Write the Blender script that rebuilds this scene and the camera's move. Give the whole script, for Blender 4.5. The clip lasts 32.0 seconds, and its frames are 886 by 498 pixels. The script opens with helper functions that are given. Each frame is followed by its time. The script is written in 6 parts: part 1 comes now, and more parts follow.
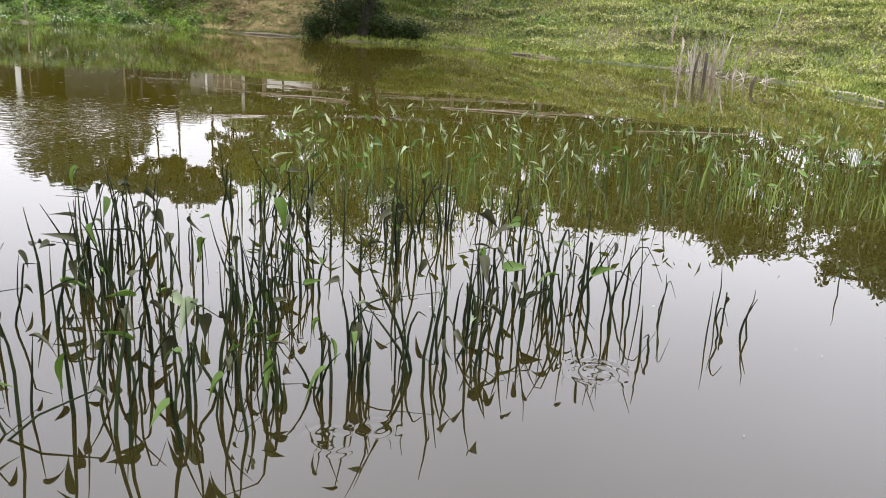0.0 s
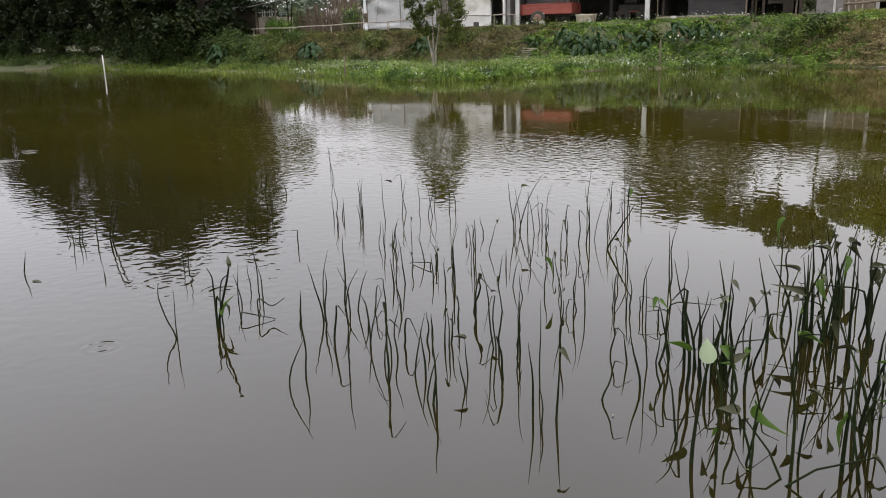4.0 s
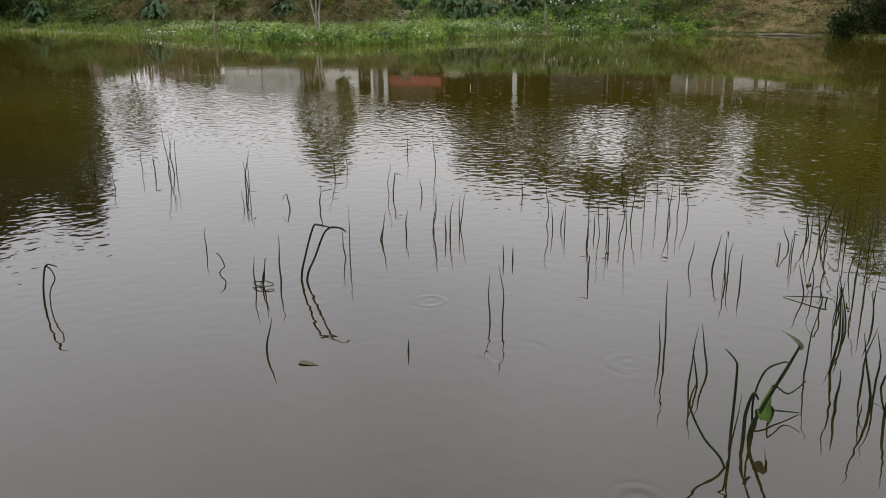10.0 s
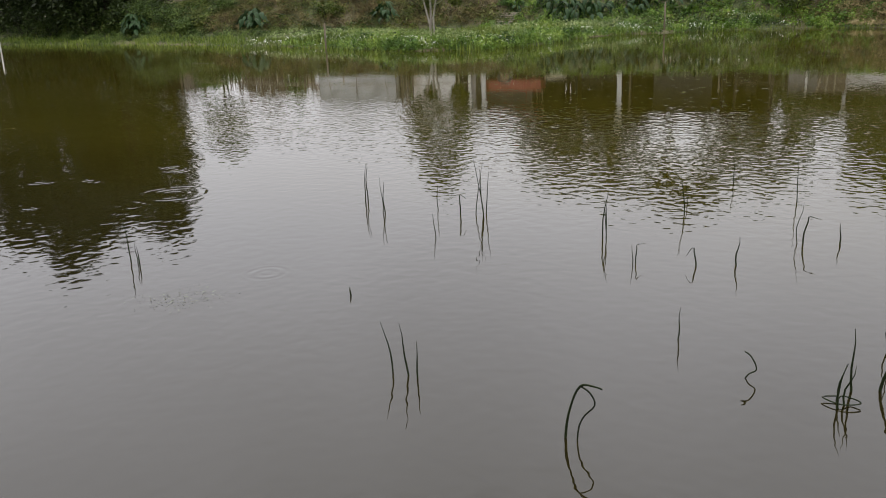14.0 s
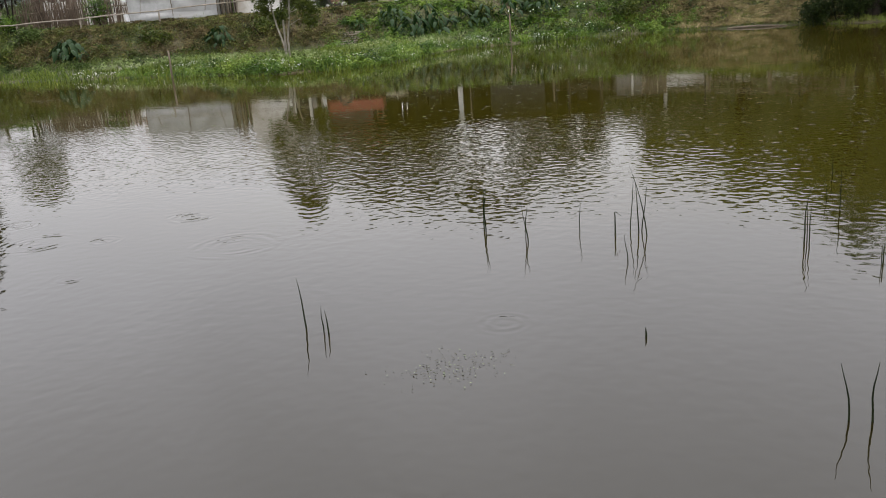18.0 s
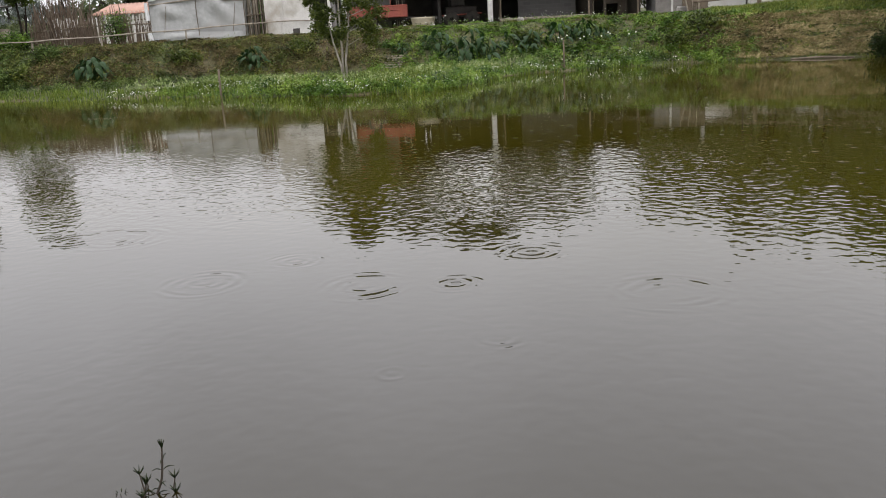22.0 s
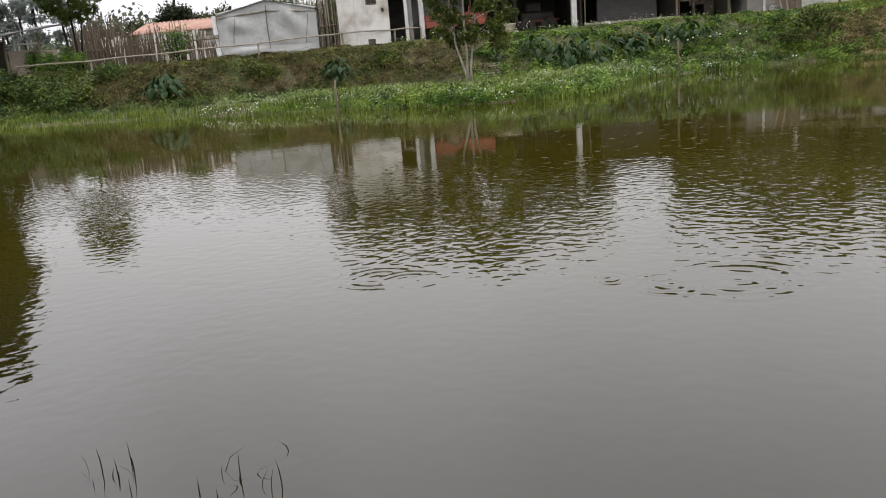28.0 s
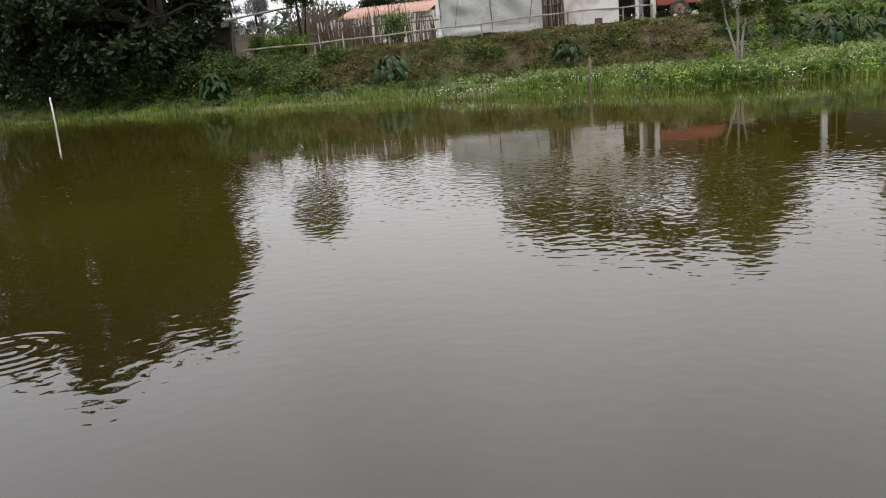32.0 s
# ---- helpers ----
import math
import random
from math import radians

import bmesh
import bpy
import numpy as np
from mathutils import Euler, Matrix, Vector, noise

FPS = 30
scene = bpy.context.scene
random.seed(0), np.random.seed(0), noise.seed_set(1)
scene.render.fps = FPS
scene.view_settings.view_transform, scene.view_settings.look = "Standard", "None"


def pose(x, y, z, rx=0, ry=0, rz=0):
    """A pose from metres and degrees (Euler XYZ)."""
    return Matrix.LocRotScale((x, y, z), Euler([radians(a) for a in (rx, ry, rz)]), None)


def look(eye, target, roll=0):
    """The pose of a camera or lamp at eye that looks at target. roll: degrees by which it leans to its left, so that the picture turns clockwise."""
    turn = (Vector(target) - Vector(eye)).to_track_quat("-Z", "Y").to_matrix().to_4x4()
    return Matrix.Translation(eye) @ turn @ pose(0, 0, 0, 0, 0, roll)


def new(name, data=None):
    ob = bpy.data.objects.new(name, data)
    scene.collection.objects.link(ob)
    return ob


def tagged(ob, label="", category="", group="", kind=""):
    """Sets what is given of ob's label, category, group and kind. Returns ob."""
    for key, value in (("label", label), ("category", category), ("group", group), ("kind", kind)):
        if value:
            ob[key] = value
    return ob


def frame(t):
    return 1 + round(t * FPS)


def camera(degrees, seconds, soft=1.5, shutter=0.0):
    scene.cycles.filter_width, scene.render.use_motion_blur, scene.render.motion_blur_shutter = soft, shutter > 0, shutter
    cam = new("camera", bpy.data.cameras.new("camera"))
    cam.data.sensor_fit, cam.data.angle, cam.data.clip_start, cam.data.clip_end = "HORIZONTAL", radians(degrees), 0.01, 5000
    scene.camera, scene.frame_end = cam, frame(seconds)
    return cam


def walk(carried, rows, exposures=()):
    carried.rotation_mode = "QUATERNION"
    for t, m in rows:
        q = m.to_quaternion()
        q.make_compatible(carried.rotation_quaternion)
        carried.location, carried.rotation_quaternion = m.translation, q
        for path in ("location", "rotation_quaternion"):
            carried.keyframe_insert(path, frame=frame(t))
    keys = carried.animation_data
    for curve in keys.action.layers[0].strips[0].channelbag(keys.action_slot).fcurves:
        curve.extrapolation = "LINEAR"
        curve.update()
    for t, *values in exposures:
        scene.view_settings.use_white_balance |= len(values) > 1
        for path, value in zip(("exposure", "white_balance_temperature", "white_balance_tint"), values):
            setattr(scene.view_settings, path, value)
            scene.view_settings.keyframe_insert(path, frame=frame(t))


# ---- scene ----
cam = camera(56.5, 32.0, soft=1.0)
METRES, EYE, TILT, LEAN, TURN = 22.8, 1.57, 0.0, 0.0, 0.0
ROWS = [
    (0, 0.0012, 0.0010, -0.0026, 0.66, -16.45, -2.97),
    (0.5, 0.0001, 0.0005, -0.0023, 6.37, -16.84, -2.69),
    (1, -0.0012, -0.0001, -0.0016, 10.10, -16.99, -2.48),
    (1.5, -0.0049, -0.0016, -0.0008, 15.27, -17.45, -1.99),
    (2, -0.0090, -0.0040, 0.0005, 22.90, -17.89, -0.66),
    (2.5, -0.0132, -0.0058, 0.0011, 31.77, -18.18, 0.38),
    (3, -0.0186, -0.0063, 0.0012, 35.14, -17.07, 0.53),
    (3.5, -0.0232, -0.0087, 0.0020, 39.80, -16.29, 1.42),
    (4, -0.0271, -0.0133, 0.0026, 39.81, -14.47, 1.69),
    (4.5, -0.0308, -0.0174, 0.0032, 31.46, -15.27, 3.57),
    (6.5, -0.0904, -0.0407, -0.0059, 25.47, -13.56, 0.84),
    (7, -0.1061, -0.0408, -0.0051, 22.93, -12.57, 0.85),
    (7.5, -0.1228, -0.0436, -0.0023, 21.98, -12.71, 1.65),
    (8, -0.1420, -0.0411, -0.0033, 21.86, -13.10, 1.55),
    (8.5, -0.1575, -0.0376, 0.0002, 20.26, -12.38, 1.40),
    (9, -0.1740, -0.0387, 0.0015, 23.03, -12.37, 0.97),
    (9.5, -0.1846, -0.0372, 0.0040, 25.69, -14.89, 0.75),
    (10, -0.1925, -0.0308, 0.0038, 26.69, -17.18, 0.57),
    (10.5, -0.2029, -0.0279, 0.0042, 30.33, -18.09, 1.46),
    (11, -0.2155, -0.0240, 0.0040, 29.38, -17.85, -0.50),
    (11.5, -0.2273, -0.0218, 0.0029, 24.15, -17.47, -0.32),
    (12, -0.2461, -0.0212, 0.0041, 23.86, -17.32, -0.10),
    (12.5, -0.2652, -0.0245, 0.0053, 28.87, -16.65, 3.00),
    (13, -0.2815, -0.0261, 0.0071, 29.85, -16.94, 2.10),
    (13.5, -0.2996, -0.0248, 0.0063, 30.19, -16.81, 2.18),
    (15.5, -0.3675, -0.0328, 0.0067, 25.49, -18.37, 3.74),
    (16, -0.3787, -0.0332, 0.0073, 21.08, -18.34, 3.31),
    (16.5, -0.3939, -0.0312, 0.0061, 19.86, -16.34, 3.02),
    (17, -0.4085, -0.0341, 0.0054, 19.36, -15.72, 2.65),
    (17.5, -0.4224, -0.0350, 0.0046, 16.70, -16.54, 2.44),
    (18, -0.4386, -0.0399, 0.0070, 15.64, -16.45, 4.36),
    (18.5, -0.4599, -0.0326, 0.0041, 16.39, -16.10, 4.27),
    (19, -0.4797, -0.0295, 0.0048, 17.06, -16.48, 4.16),
    (19.5, -0.4994, -0.0222, 0.0060, 20.70, -13.37, 3.82),
    (20, -0.5181, -0.0202, 0.0043, 20.02, -13.29, 1.37),
    (20.5, -0.5360, -0.0165, 0.0039, 18.64, -14.00, 2.18),
    (21, -0.5572, -0.0107, 0.0031, 18.04, -13.85, 3.60),
    (21.5, -0.5769, -0.0079, 0.0015, 15.25, -14.17, 2.65),
    (22, -0.5970, -0.0062, -0.0004, 13.63, -14.41, 3.15),
    (22.5, -0.6209, 0.0015, -0.0035, 14.12, -14.11, 5.32),
    (23, -0.6383, 0.0067, 0.0019, 12.75, -15.33, 3.30),
    (23.5, -0.6547, 0.0180, -0.0024, 9.36, -15.17, 2.29),
    (24, -0.6689, 0.0224, -0.0049, 7.47, -14.72, 1.95),
    (24.5, -0.6846, 0.0244, -0.0063, 2.45, -14.90, 2.57),
    (25, -0.7018, 0.0297, -0.0027, 3.23, -15.15, 2.32),
    (25.5, -0.7225, 0.0361, -0.0047, 7.96, -15.49, 3.18),
    (26, -0.7425, 0.0364, -0.0045, 9.55, -15.75, 3.95),
    (26.5, -0.7627, 0.0398, -0.0069, 10.80, -14.87, 2.52),
    (28.5, -0.8359, 0.0488, -0.0057, 12.56, -13.20, 5.23),
    (29, -0.8499, 0.0516, -0.0049, 10.59, -14.10, 5.84),
    (29.5, -0.8671, 0.0607, -0.0074, 9.84, -12.56, 4.00),
    (30, -0.8846, 0.0624, -0.0078, 10.07, -12.47, 2.87),
    (30.5, -0.8987, 0.0643, -0.0078, 10.29, -12.64, 2.76),
    (31, -0.9180, 0.0749, -0.0096, 14.35, -12.47, 3.03),
    (31.5, -0.9389, 0.0804, -0.0103, 21.60, -12.13, 3.53),
    (32, -0.9527, 0.0778, -0.0113, 23.44, -13.09, 5.07),
]
walk(cam, [(t, pose(0, 0, EYE, TILT, LEAN, TURN) @ pose(METRES * x, METRES * y, METRES * z, 90 + pitch, roll, yaw)) for t, x, y, z, yaw, pitch, roll in ROWS],
     exposures=[(0, 1.0, 6420, 13), (1, 0.85, 6420, 13), (2, 0.55, 6440, 13), (3, 0.3, 6460, 12), (4, 0.14, 6500, 12), (7, 0.12, 6620, 11), (11, 0.05, 6620, 11), (16, 0.06, 6560, 11), (23, 0.08, 6620, 11), (32, 0.0, 6620, 11)])

# ---- world, sun and exposure ----
world = bpy.data.worlds.new("overcast_sky")
scene.world = world
world.use_nodes = True
wn, wl = world.node_tree.nodes, world.node_tree.links
wn.clear()
w_out = wn.new("ShaderNodeOutputWorld")
w_bg = wn.new("ShaderNodeBackground")
w_sky = wn.new("ShaderNodeTexSky")
w_sky.sky_type = "NISHITA"
w_sky.sun_disc = False
w_sky.sun_elevation = radians(66)
w_sky.sun_rotation = radians(200)
w_sky.dust_density = 4.0
w_co = wn.new("ShaderNodeTexCoord")
w_sep = wn.new("ShaderNodeSeparateXYZ")
w_up = wn.new("ShaderNodeMapRange")
w_up.inputs[1].default_value, w_up.inputs[2].default_value = 0.0, 0.55
w_up.inputs[3].default_value, w_up.inputs[4].default_value = 7.0, 20.5
w_noise = wn.new("ShaderNodeTexNoise")
w_noise.inputs["Scale"].default_value = 2.2
w_noise.inputs["Detail"].default_value = 4.0
w_cl = wn.new("ShaderNodeMapRange")
w_cl.inputs[1].default_value, w_cl.inputs[2].default_value = 0.3, 0.7
w_cl.inputs[3].default_value, w_cl.inputs[4].default_value = 0.9, 1.08
w_mul = wn.new("ShaderNodeMath")
w_mul.operation = "MULTIPLY"
w_tint = wn.new("ShaderNodeVectorMath")
w_tint.operation = "SCALE"
w_tint.inputs[0].default_value = (0.965, 0.968, 1.035)
w_mix = wn.new("ShaderNodeMix")
w_mix.data_type = "RGBA"
w_mix.inputs[0].default_value = 0.9
wl.new(w_co.outputs["Generated"], w_sep.inputs[0])
wl.new(w_sep.outputs[2], w_up.inputs[0])
wl.new(w_co.outputs["Generated"], w_noise.inputs["Vector"])
wl.new(w_noise.outputs[0], w_cl.inputs[0])
wl.new(w_up.outputs[0], w_mul.inputs[0])
wl.new(w_cl.outputs[0], w_mul.inputs[1])
wl.new(w_mul.outputs[0], w_tint.inputs["Scale"])
wl.new(w_sky.outputs[0], w_mix.inputs[6])
wl.new(w_tint.outputs[0], w_mix.inputs[7])
wl.new(w_mix.outputs[2], w_bg.inputs[0])
w_bg.inputs[1].default_value = 0.125
wl.new(w_bg.outputs[0], w_out.inputs[0])

sun_data = bpy.data.lights.new("sun", "SUN")
sun_data.energy = 0.9
sun_data.angle = radians(18)
sun_data.color = (1.0, 0.96, 0.9)
sun = new("sun", sun_data)
sun.matrix_world = look((0, 0, 60), (-14, 22, 0))

# ---- materials ----


def shader(name):
    m = bpy.data.materials.new(name)
    m.use_nodes = True
    n, l = m.node_tree.nodes, m.node_tree.links
    return m, n, l, n["Principled BSDF"]


def ramp(n, stops):
    r = n.new("ShaderNodeValToRGB")
    while len(r.color_ramp.elements) < len(stops):
        r.color_ramp.elements.new(0.5)
    for e, (p, c) in zip(r.color_ramp.elements, stops):
        e.position, e.color = p, (*c, 1)
    return r


def mottled(name, a, b, scale=3.0, rough=0.8, bump=0.3, fine=40.0, metal=0.0, stain=None, stretch=(1, 1, 1), spec=0.5):
    """A surface that varies between two colours at two scales, with fine relief and, where given, stains."""
    m, n, l, p = shader(name)
    co = n.new("ShaderNodeTexCoord")
    mp = n.new("ShaderNodeMapping")
    mp.inputs["Scale"].default_value = stretch
    l.new(co.outputs["Object"], mp.inputs[0])
    big = n.new("ShaderNodeTexNoise")
    big.inputs["Scale"].default_value, big.inputs["Detail"].default_value = scale, 5
    small = n.new("ShaderNodeTexNoise")
    small.inputs["Scale"].default_value, small.inputs["Detail"].default_value = fine, 3
    l.new(mp.outputs[0], big.inputs["Vector"])
    l.new(mp.outputs[0], small.inputs["Vector"])
    mixf = n.new("ShaderNodeMath")
    mixf.operation = "MULTIPLY_ADD"
    mixf.inputs[1].default_value = 0.45
    half = n.new("ShaderNodeMath")
    half.operation = "MULTIPLY"
    half.inputs[1].default_value = 0.55
    l.new(big.outputs[0], half.inputs[0])
    l.new(small.outputs[0], mixf.inputs[0])
    l.new(half.outputs[0], mixf.inputs[2])
    r = ramp(n, [(0.34, a), (0.66, b)])
    l.new(mixf.outputs[0], r.inputs[0])
    colour = r.outputs[0]
    if stain:
        st = n.new("ShaderNodeTexNoise")
        st.inputs["Scale"].default_value, st.inputs["Detail"].default_value = scale * 0.6, 6
        l.new(co.outputs["Object"], st.inputs["Vector"])
        sr = ramp(n, [(0.52, (0, 0, 0)), (0.66, (1, 1, 1))])
        l.new(st.outputs[0], sr.inputs[0])
        mx = n.new("ShaderNodeMix")
        mx.data_type = "RGBA"
        l.new(sr.outputs[0], mx.inputs[0])
        l.new(colour, mx.inputs[6])
        mx.inputs[7].default_value = (*stain, 1)
        colour = mx.outputs[2]
    l.new(colour, p.inputs["Base Color"])
    p.inputs["Roughness"].default_value = rough
    p.inputs["Metallic"].default_value = metal
    p.inputs["Specular IOR Level"].default_value = spec
    if bump:
        bp = n.new("ShaderNodeBump")
        bp.inputs["Strength"].default_value, bp.inputs["Distance"].default_value = bump, 0.02
        l.new(small.outputs[0], bp.inputs["Height"])
        l.new(bp.outputs[0], p.inputs["Normal"])
    return m


def foliage(name, colours, rough=0.55, through_light=0.25, patch=0.25, spec=0.2, grain=0.45):
    """Leaves or blades: each island takes its own tone, larger patches shift it."""
    m, n, l, p = shader(name)
    geo = n.new("ShaderNodeNewGeometry")
    co = n.new("ShaderNodeTexCoord")
    ns = n.new("ShaderNodeTexNoise")
    ns.inputs["Scale"].default_value, ns.inputs["Detail"].default_value = grain, 2
    l.new(co.outputs["Object"], ns.inputs["Vector"])
    mx = n.new("ShaderNodeMix")
    mx.inputs[0].default_value = patch + 0.2
    l.new(geo.outputs["Random Per Island"], mx.inputs[2])
    wide = n.new("ShaderNodeMapRange")
    wide.inputs[1].default_value, wide.inputs[2].default_value = 0.3, 0.7
    l.new(ns.outputs[0], wide.inputs[0])
    l.new(wide.outputs[0], mx.inputs[3])
    k = len(colours) - 1
    r = ramp(n, [(0.12 + 0.76 * i / k, c) for i, c in enumerate(colours)])
    l.new(mx.outputs[0], r.inputs[0])
    l.new(r.outputs[0], p.inputs["Base Color"])
    p.inputs["Roughness"].default_value = rough
    p.inputs["Specular IOR Level"].default_value = spec
    tr = n.new("ShaderNodeBsdfTranslucent")
    l.new(r.outputs[0], tr.inputs[0])
    ms = n.new("ShaderNodeMixShader")
    ms.inputs[0].default_value = through_light
    l.new(p.outputs[0], ms.inputs[1])
    l.new(tr.outputs[0], ms.inputs[2])
    l.new(ms.outputs[0], n["Material Output"].inputs[0])
    return m


RINGS = [(-16.16, 5.35, 0.3), (-15.43, 4.77, 0.4), (-14.37, 3.91, 0.2), (-14.81, 3.39, 0.13),
         (-13.48, 4.78, 0.5), (-18.52, 5.92, 0.35), (-16.6, 4.77, 0.4), (-20.18, 6.15, 0.3),
         (-18.12, 6.01, 0.6), (-0.33, 2.67, 0.16), (-0.18, 2.75, 0.13), (0.75, 3.35, 0.2), (-4.9, 1.76, 0.16), (-14.44, 5.68, 0.35), (-18.87, 6.07, 0.18), (-20.4, 6.21, 0.4), (-6.43, 3.16, 0.16), (-14.83, 4.87, 0.25), (-10.96, 3.3, 0.2), (-5.21, 2.83, 0.2),
         (-5.72, 2.72, 0.25), (-25.6, 4.6, 0.45), (-19.64, 7.02, 0.4)]


def water_material():
    m, n, l, p = shader("pond_water")
    p.inputs["IOR"].default_value = 1.38
    co = n.new("ShaderNodeTexCoord")

    def waves(scale, stretch, turn, detail=2.0, distort=0.4):
        mp = n.new("ShaderNodeMapping")
        mp.inputs["Scale"].default_value = stretch
        mp.inputs["Rotation"].default_value = (0, 0, radians(turn))
        t = n.new("ShaderNodeTexNoise")
        t.inputs["Scale"].default_value, t.inputs["Detail"].default_value = scale, detail
        t.inputs["Distortion"].default_value = distort
        l.new(co.outputs["Object"], mp.inputs[0])
        l.new(mp.outputs[0], t.inputs["Vector"])
        return t.outputs[0]

    def bump(height, strength, distance, before=None):
        b = n.new("ShaderNodeBump")
        b.inputs["Distance"].default_value = distance
        if isinstance(strength, float):
            b.inputs["Strength"].default_value = strength
        else:
            l.new(strength, b.inputs["Strength"])
        l.new(height, b.inputs["Height"])
        if before:
            l.new(before, b.inputs["Normal"])
        return b.outputs[0]

    # Cat's paws of wind: a belt over the middle of the pond, calm by the reeds and in the right bay.
    sep = n.new("ShaderNodeSeparateXYZ")
    l.new(co.outputs["Object"], sep.inputs[0])
    belt = n.new("ShaderNodeMapRange")
    belt.interpolation_type = "SMOOTHSTEP"
    belt.inputs[1].default_value, belt.inputs[2].default_value = 4.4, 8.0
    belt.inputs[3].default_value = 0.38
    # The wind reaches less near the western bank.
    lee = n.new("ShaderNodeMapRange")
    lee.inputs[1].default_value, lee.inputs[2].default_value = -15.0, -25.0
    lee.inputs[3].default_value, lee.inputs[4].default_value = 0.0, -1.8
    l.new(sep.outputs[0], lee.inputs[0])
    reach = n.new("ShaderNodeMath")
    l.new(sep.outputs[1], reach.inputs[0])
    l.new(lee.outputs[0], reach.inputs[1])
    l.new(reach.outputs[0], belt.inputs[0])
    west = n.new("ShaderNodeMapRange")
    west.interpolation_type = "SMOOTHSTEP"
    west.inputs[1].default_value, west.inputs[2].default_value = -2.4, -5.4
    l.new(sep.outputs[0], west.inputs[0])
    far = n.new("ShaderNodeMapRange")
    far.interpolation_type = "SMOOTHSTEP"
    far.inputs[1].default_value, far.inputs[2].default_value = 13.5, 9.5
    far.inputs[3].default_value = 0.1
    l.new(sep.outputs[1], far.inputs[0])
    patchy = n.new("ShaderNodeMapRange")
    patchy.inputs[1].default_value, patchy.inputs[2].default_value = 0.38, 0.6
    patchy.inputs[3].default_value = 0.45
    l.new(waves(0.16, (1, 1.6, 1), 8, 3), patchy.inputs[0])
    paw = west.outputs[0]
    for other in (belt.outputs[0], far.outputs[0], patchy.outputs[0]):
        mu = n.new("ShaderNodeMath")
        mu.operation = "MULTIPLY"
        l.new(paw, mu.inputs[0])
        l.new(other, mu.inputs[1])
        paw = mu.outputs[0]
    base = n.new("ShaderNodeMath")
    base.operation = "MULTIPLY_ADD"
    base.inputs[1].default_value, base.inputs[2].default_value = 0.16, 0.0015
    l.new(paw, base.inputs[0])
    ripple = bump(waves(9.5, (1.0, 0.95, 1), 14, 0.6, 0.35), base.outputs[0], 0.035)
    cross = n.new("ShaderNodeMath")
    cross.operation = "MULTIPLY"
    cross.inputs[1].default_value = 0.4
    l.new(base.outputs[0], cross.inputs[0])
    ripple = bump(waves(15.0, (0.9, 1.0, 1), -22, 0.0, 0.4), cross.outputs[0], 0.03, ripple)
    # Lone crests that catch the sky, scattered over the open water.
    crest = n.new("ShaderNodeMapRange")
    crest.inputs[1].default_value, crest.inputs[2].default_value = 0.72, 0.82
    l.new(waves(9.0, (0.75, 1.1, 1), 6, 0.6, 0.2), crest.inputs[0])
    open_water = n.new("ShaderNodeMapRange")
    open_water.inputs[1].default_value, open_water.inputs[2].default_value = 7.0, 11.0
    open_water.inputs[3].default_value, open_water.inputs[4].default_value = 0.0, 0.3
    l.new(sep.outputs[1], open_water.inputs[0])
    ripple = bump(crest.outputs[0], open_water.outputs[0], 0.05, ripple)
    slow = bump(waves(1.1, (0.6, 1.1, 1), -10), 0.016, 0.08, ripple)
    # Rings left by fish and falling drops.
    total = None
    broken = n.new("ShaderNodeMapRange")
    broken.inputs[1].default_value, broken.inputs[2].default_value = 0.42, 0.62
    l.new(waves(3.5, (0.7, 1.3, 1), 30, 2), broken.inputs[0])
    for cx, cy, radius in RINGS:
        off = n.new("ShaderNodeVectorMath")
        off.operation = "DISTANCE"
        off.inputs[1].default_value = (cx, cy, 0.03)
        l.new(co.outputs["Object"], off.inputs[0])
        fade = n.new("ShaderNodeMapRange")
        fade.interpolation_type = "SMOOTHSTEP"
        fade.inputs[1].default_value, fade.inputs[2].default_value = radius, radius * 0.55
        l.new(off.outputs["Value"], fade.inputs[0])
        arc = n.new("ShaderNodeMath")
        arc.operation = "MULTIPLY"
        l.new(fade.outputs[0], arc.inputs[0])
        l.new(broken.outputs[0], arc.inputs[1])
        k = n.new("ShaderNodeMath")
        k.operation = "MULTIPLY"
        k.inputs[1].default_value = 2 * math.pi / (0.05 + 0.12 * radius)
        l.new(off.outputs["Value"], k.inputs[0])
        sn = n.new("ShaderNodeMath")
        sn.operation = "SINE"
        l.new(k.outputs[0], sn.inputs[0])
        h = n.new("ShaderNodeMath")
        h.operation = "MULTIPLY_ADD"
        l.new(sn.outputs[0], h.inputs[0])
        l.new(arc.outputs[0], h.inputs[1])
        h.inputs[2].default_value = 0.0
        if total:
            l.new(total, h.inputs[2])
        total = h.outputs[0]
    rings = bump(total, 0.135, 0.012, slow)
    l.new(rings, p.inputs["Normal"])
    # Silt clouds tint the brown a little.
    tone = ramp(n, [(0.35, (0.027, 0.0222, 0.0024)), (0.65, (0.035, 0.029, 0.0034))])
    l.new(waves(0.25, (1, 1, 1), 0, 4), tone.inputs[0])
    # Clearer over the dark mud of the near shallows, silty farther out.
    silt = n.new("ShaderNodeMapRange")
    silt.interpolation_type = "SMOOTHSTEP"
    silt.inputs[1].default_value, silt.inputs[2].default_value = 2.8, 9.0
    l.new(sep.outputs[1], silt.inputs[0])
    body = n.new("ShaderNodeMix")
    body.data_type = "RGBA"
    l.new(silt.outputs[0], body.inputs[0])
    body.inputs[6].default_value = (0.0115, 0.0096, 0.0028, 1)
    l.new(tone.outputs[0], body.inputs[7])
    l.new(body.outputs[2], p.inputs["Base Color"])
    # Glassy where it is calm, finely ruffled along the far shore.
    fine = n.new("ShaderNodeMapRange")
    fine.interpolation_type = "SMOOTHSTEP"
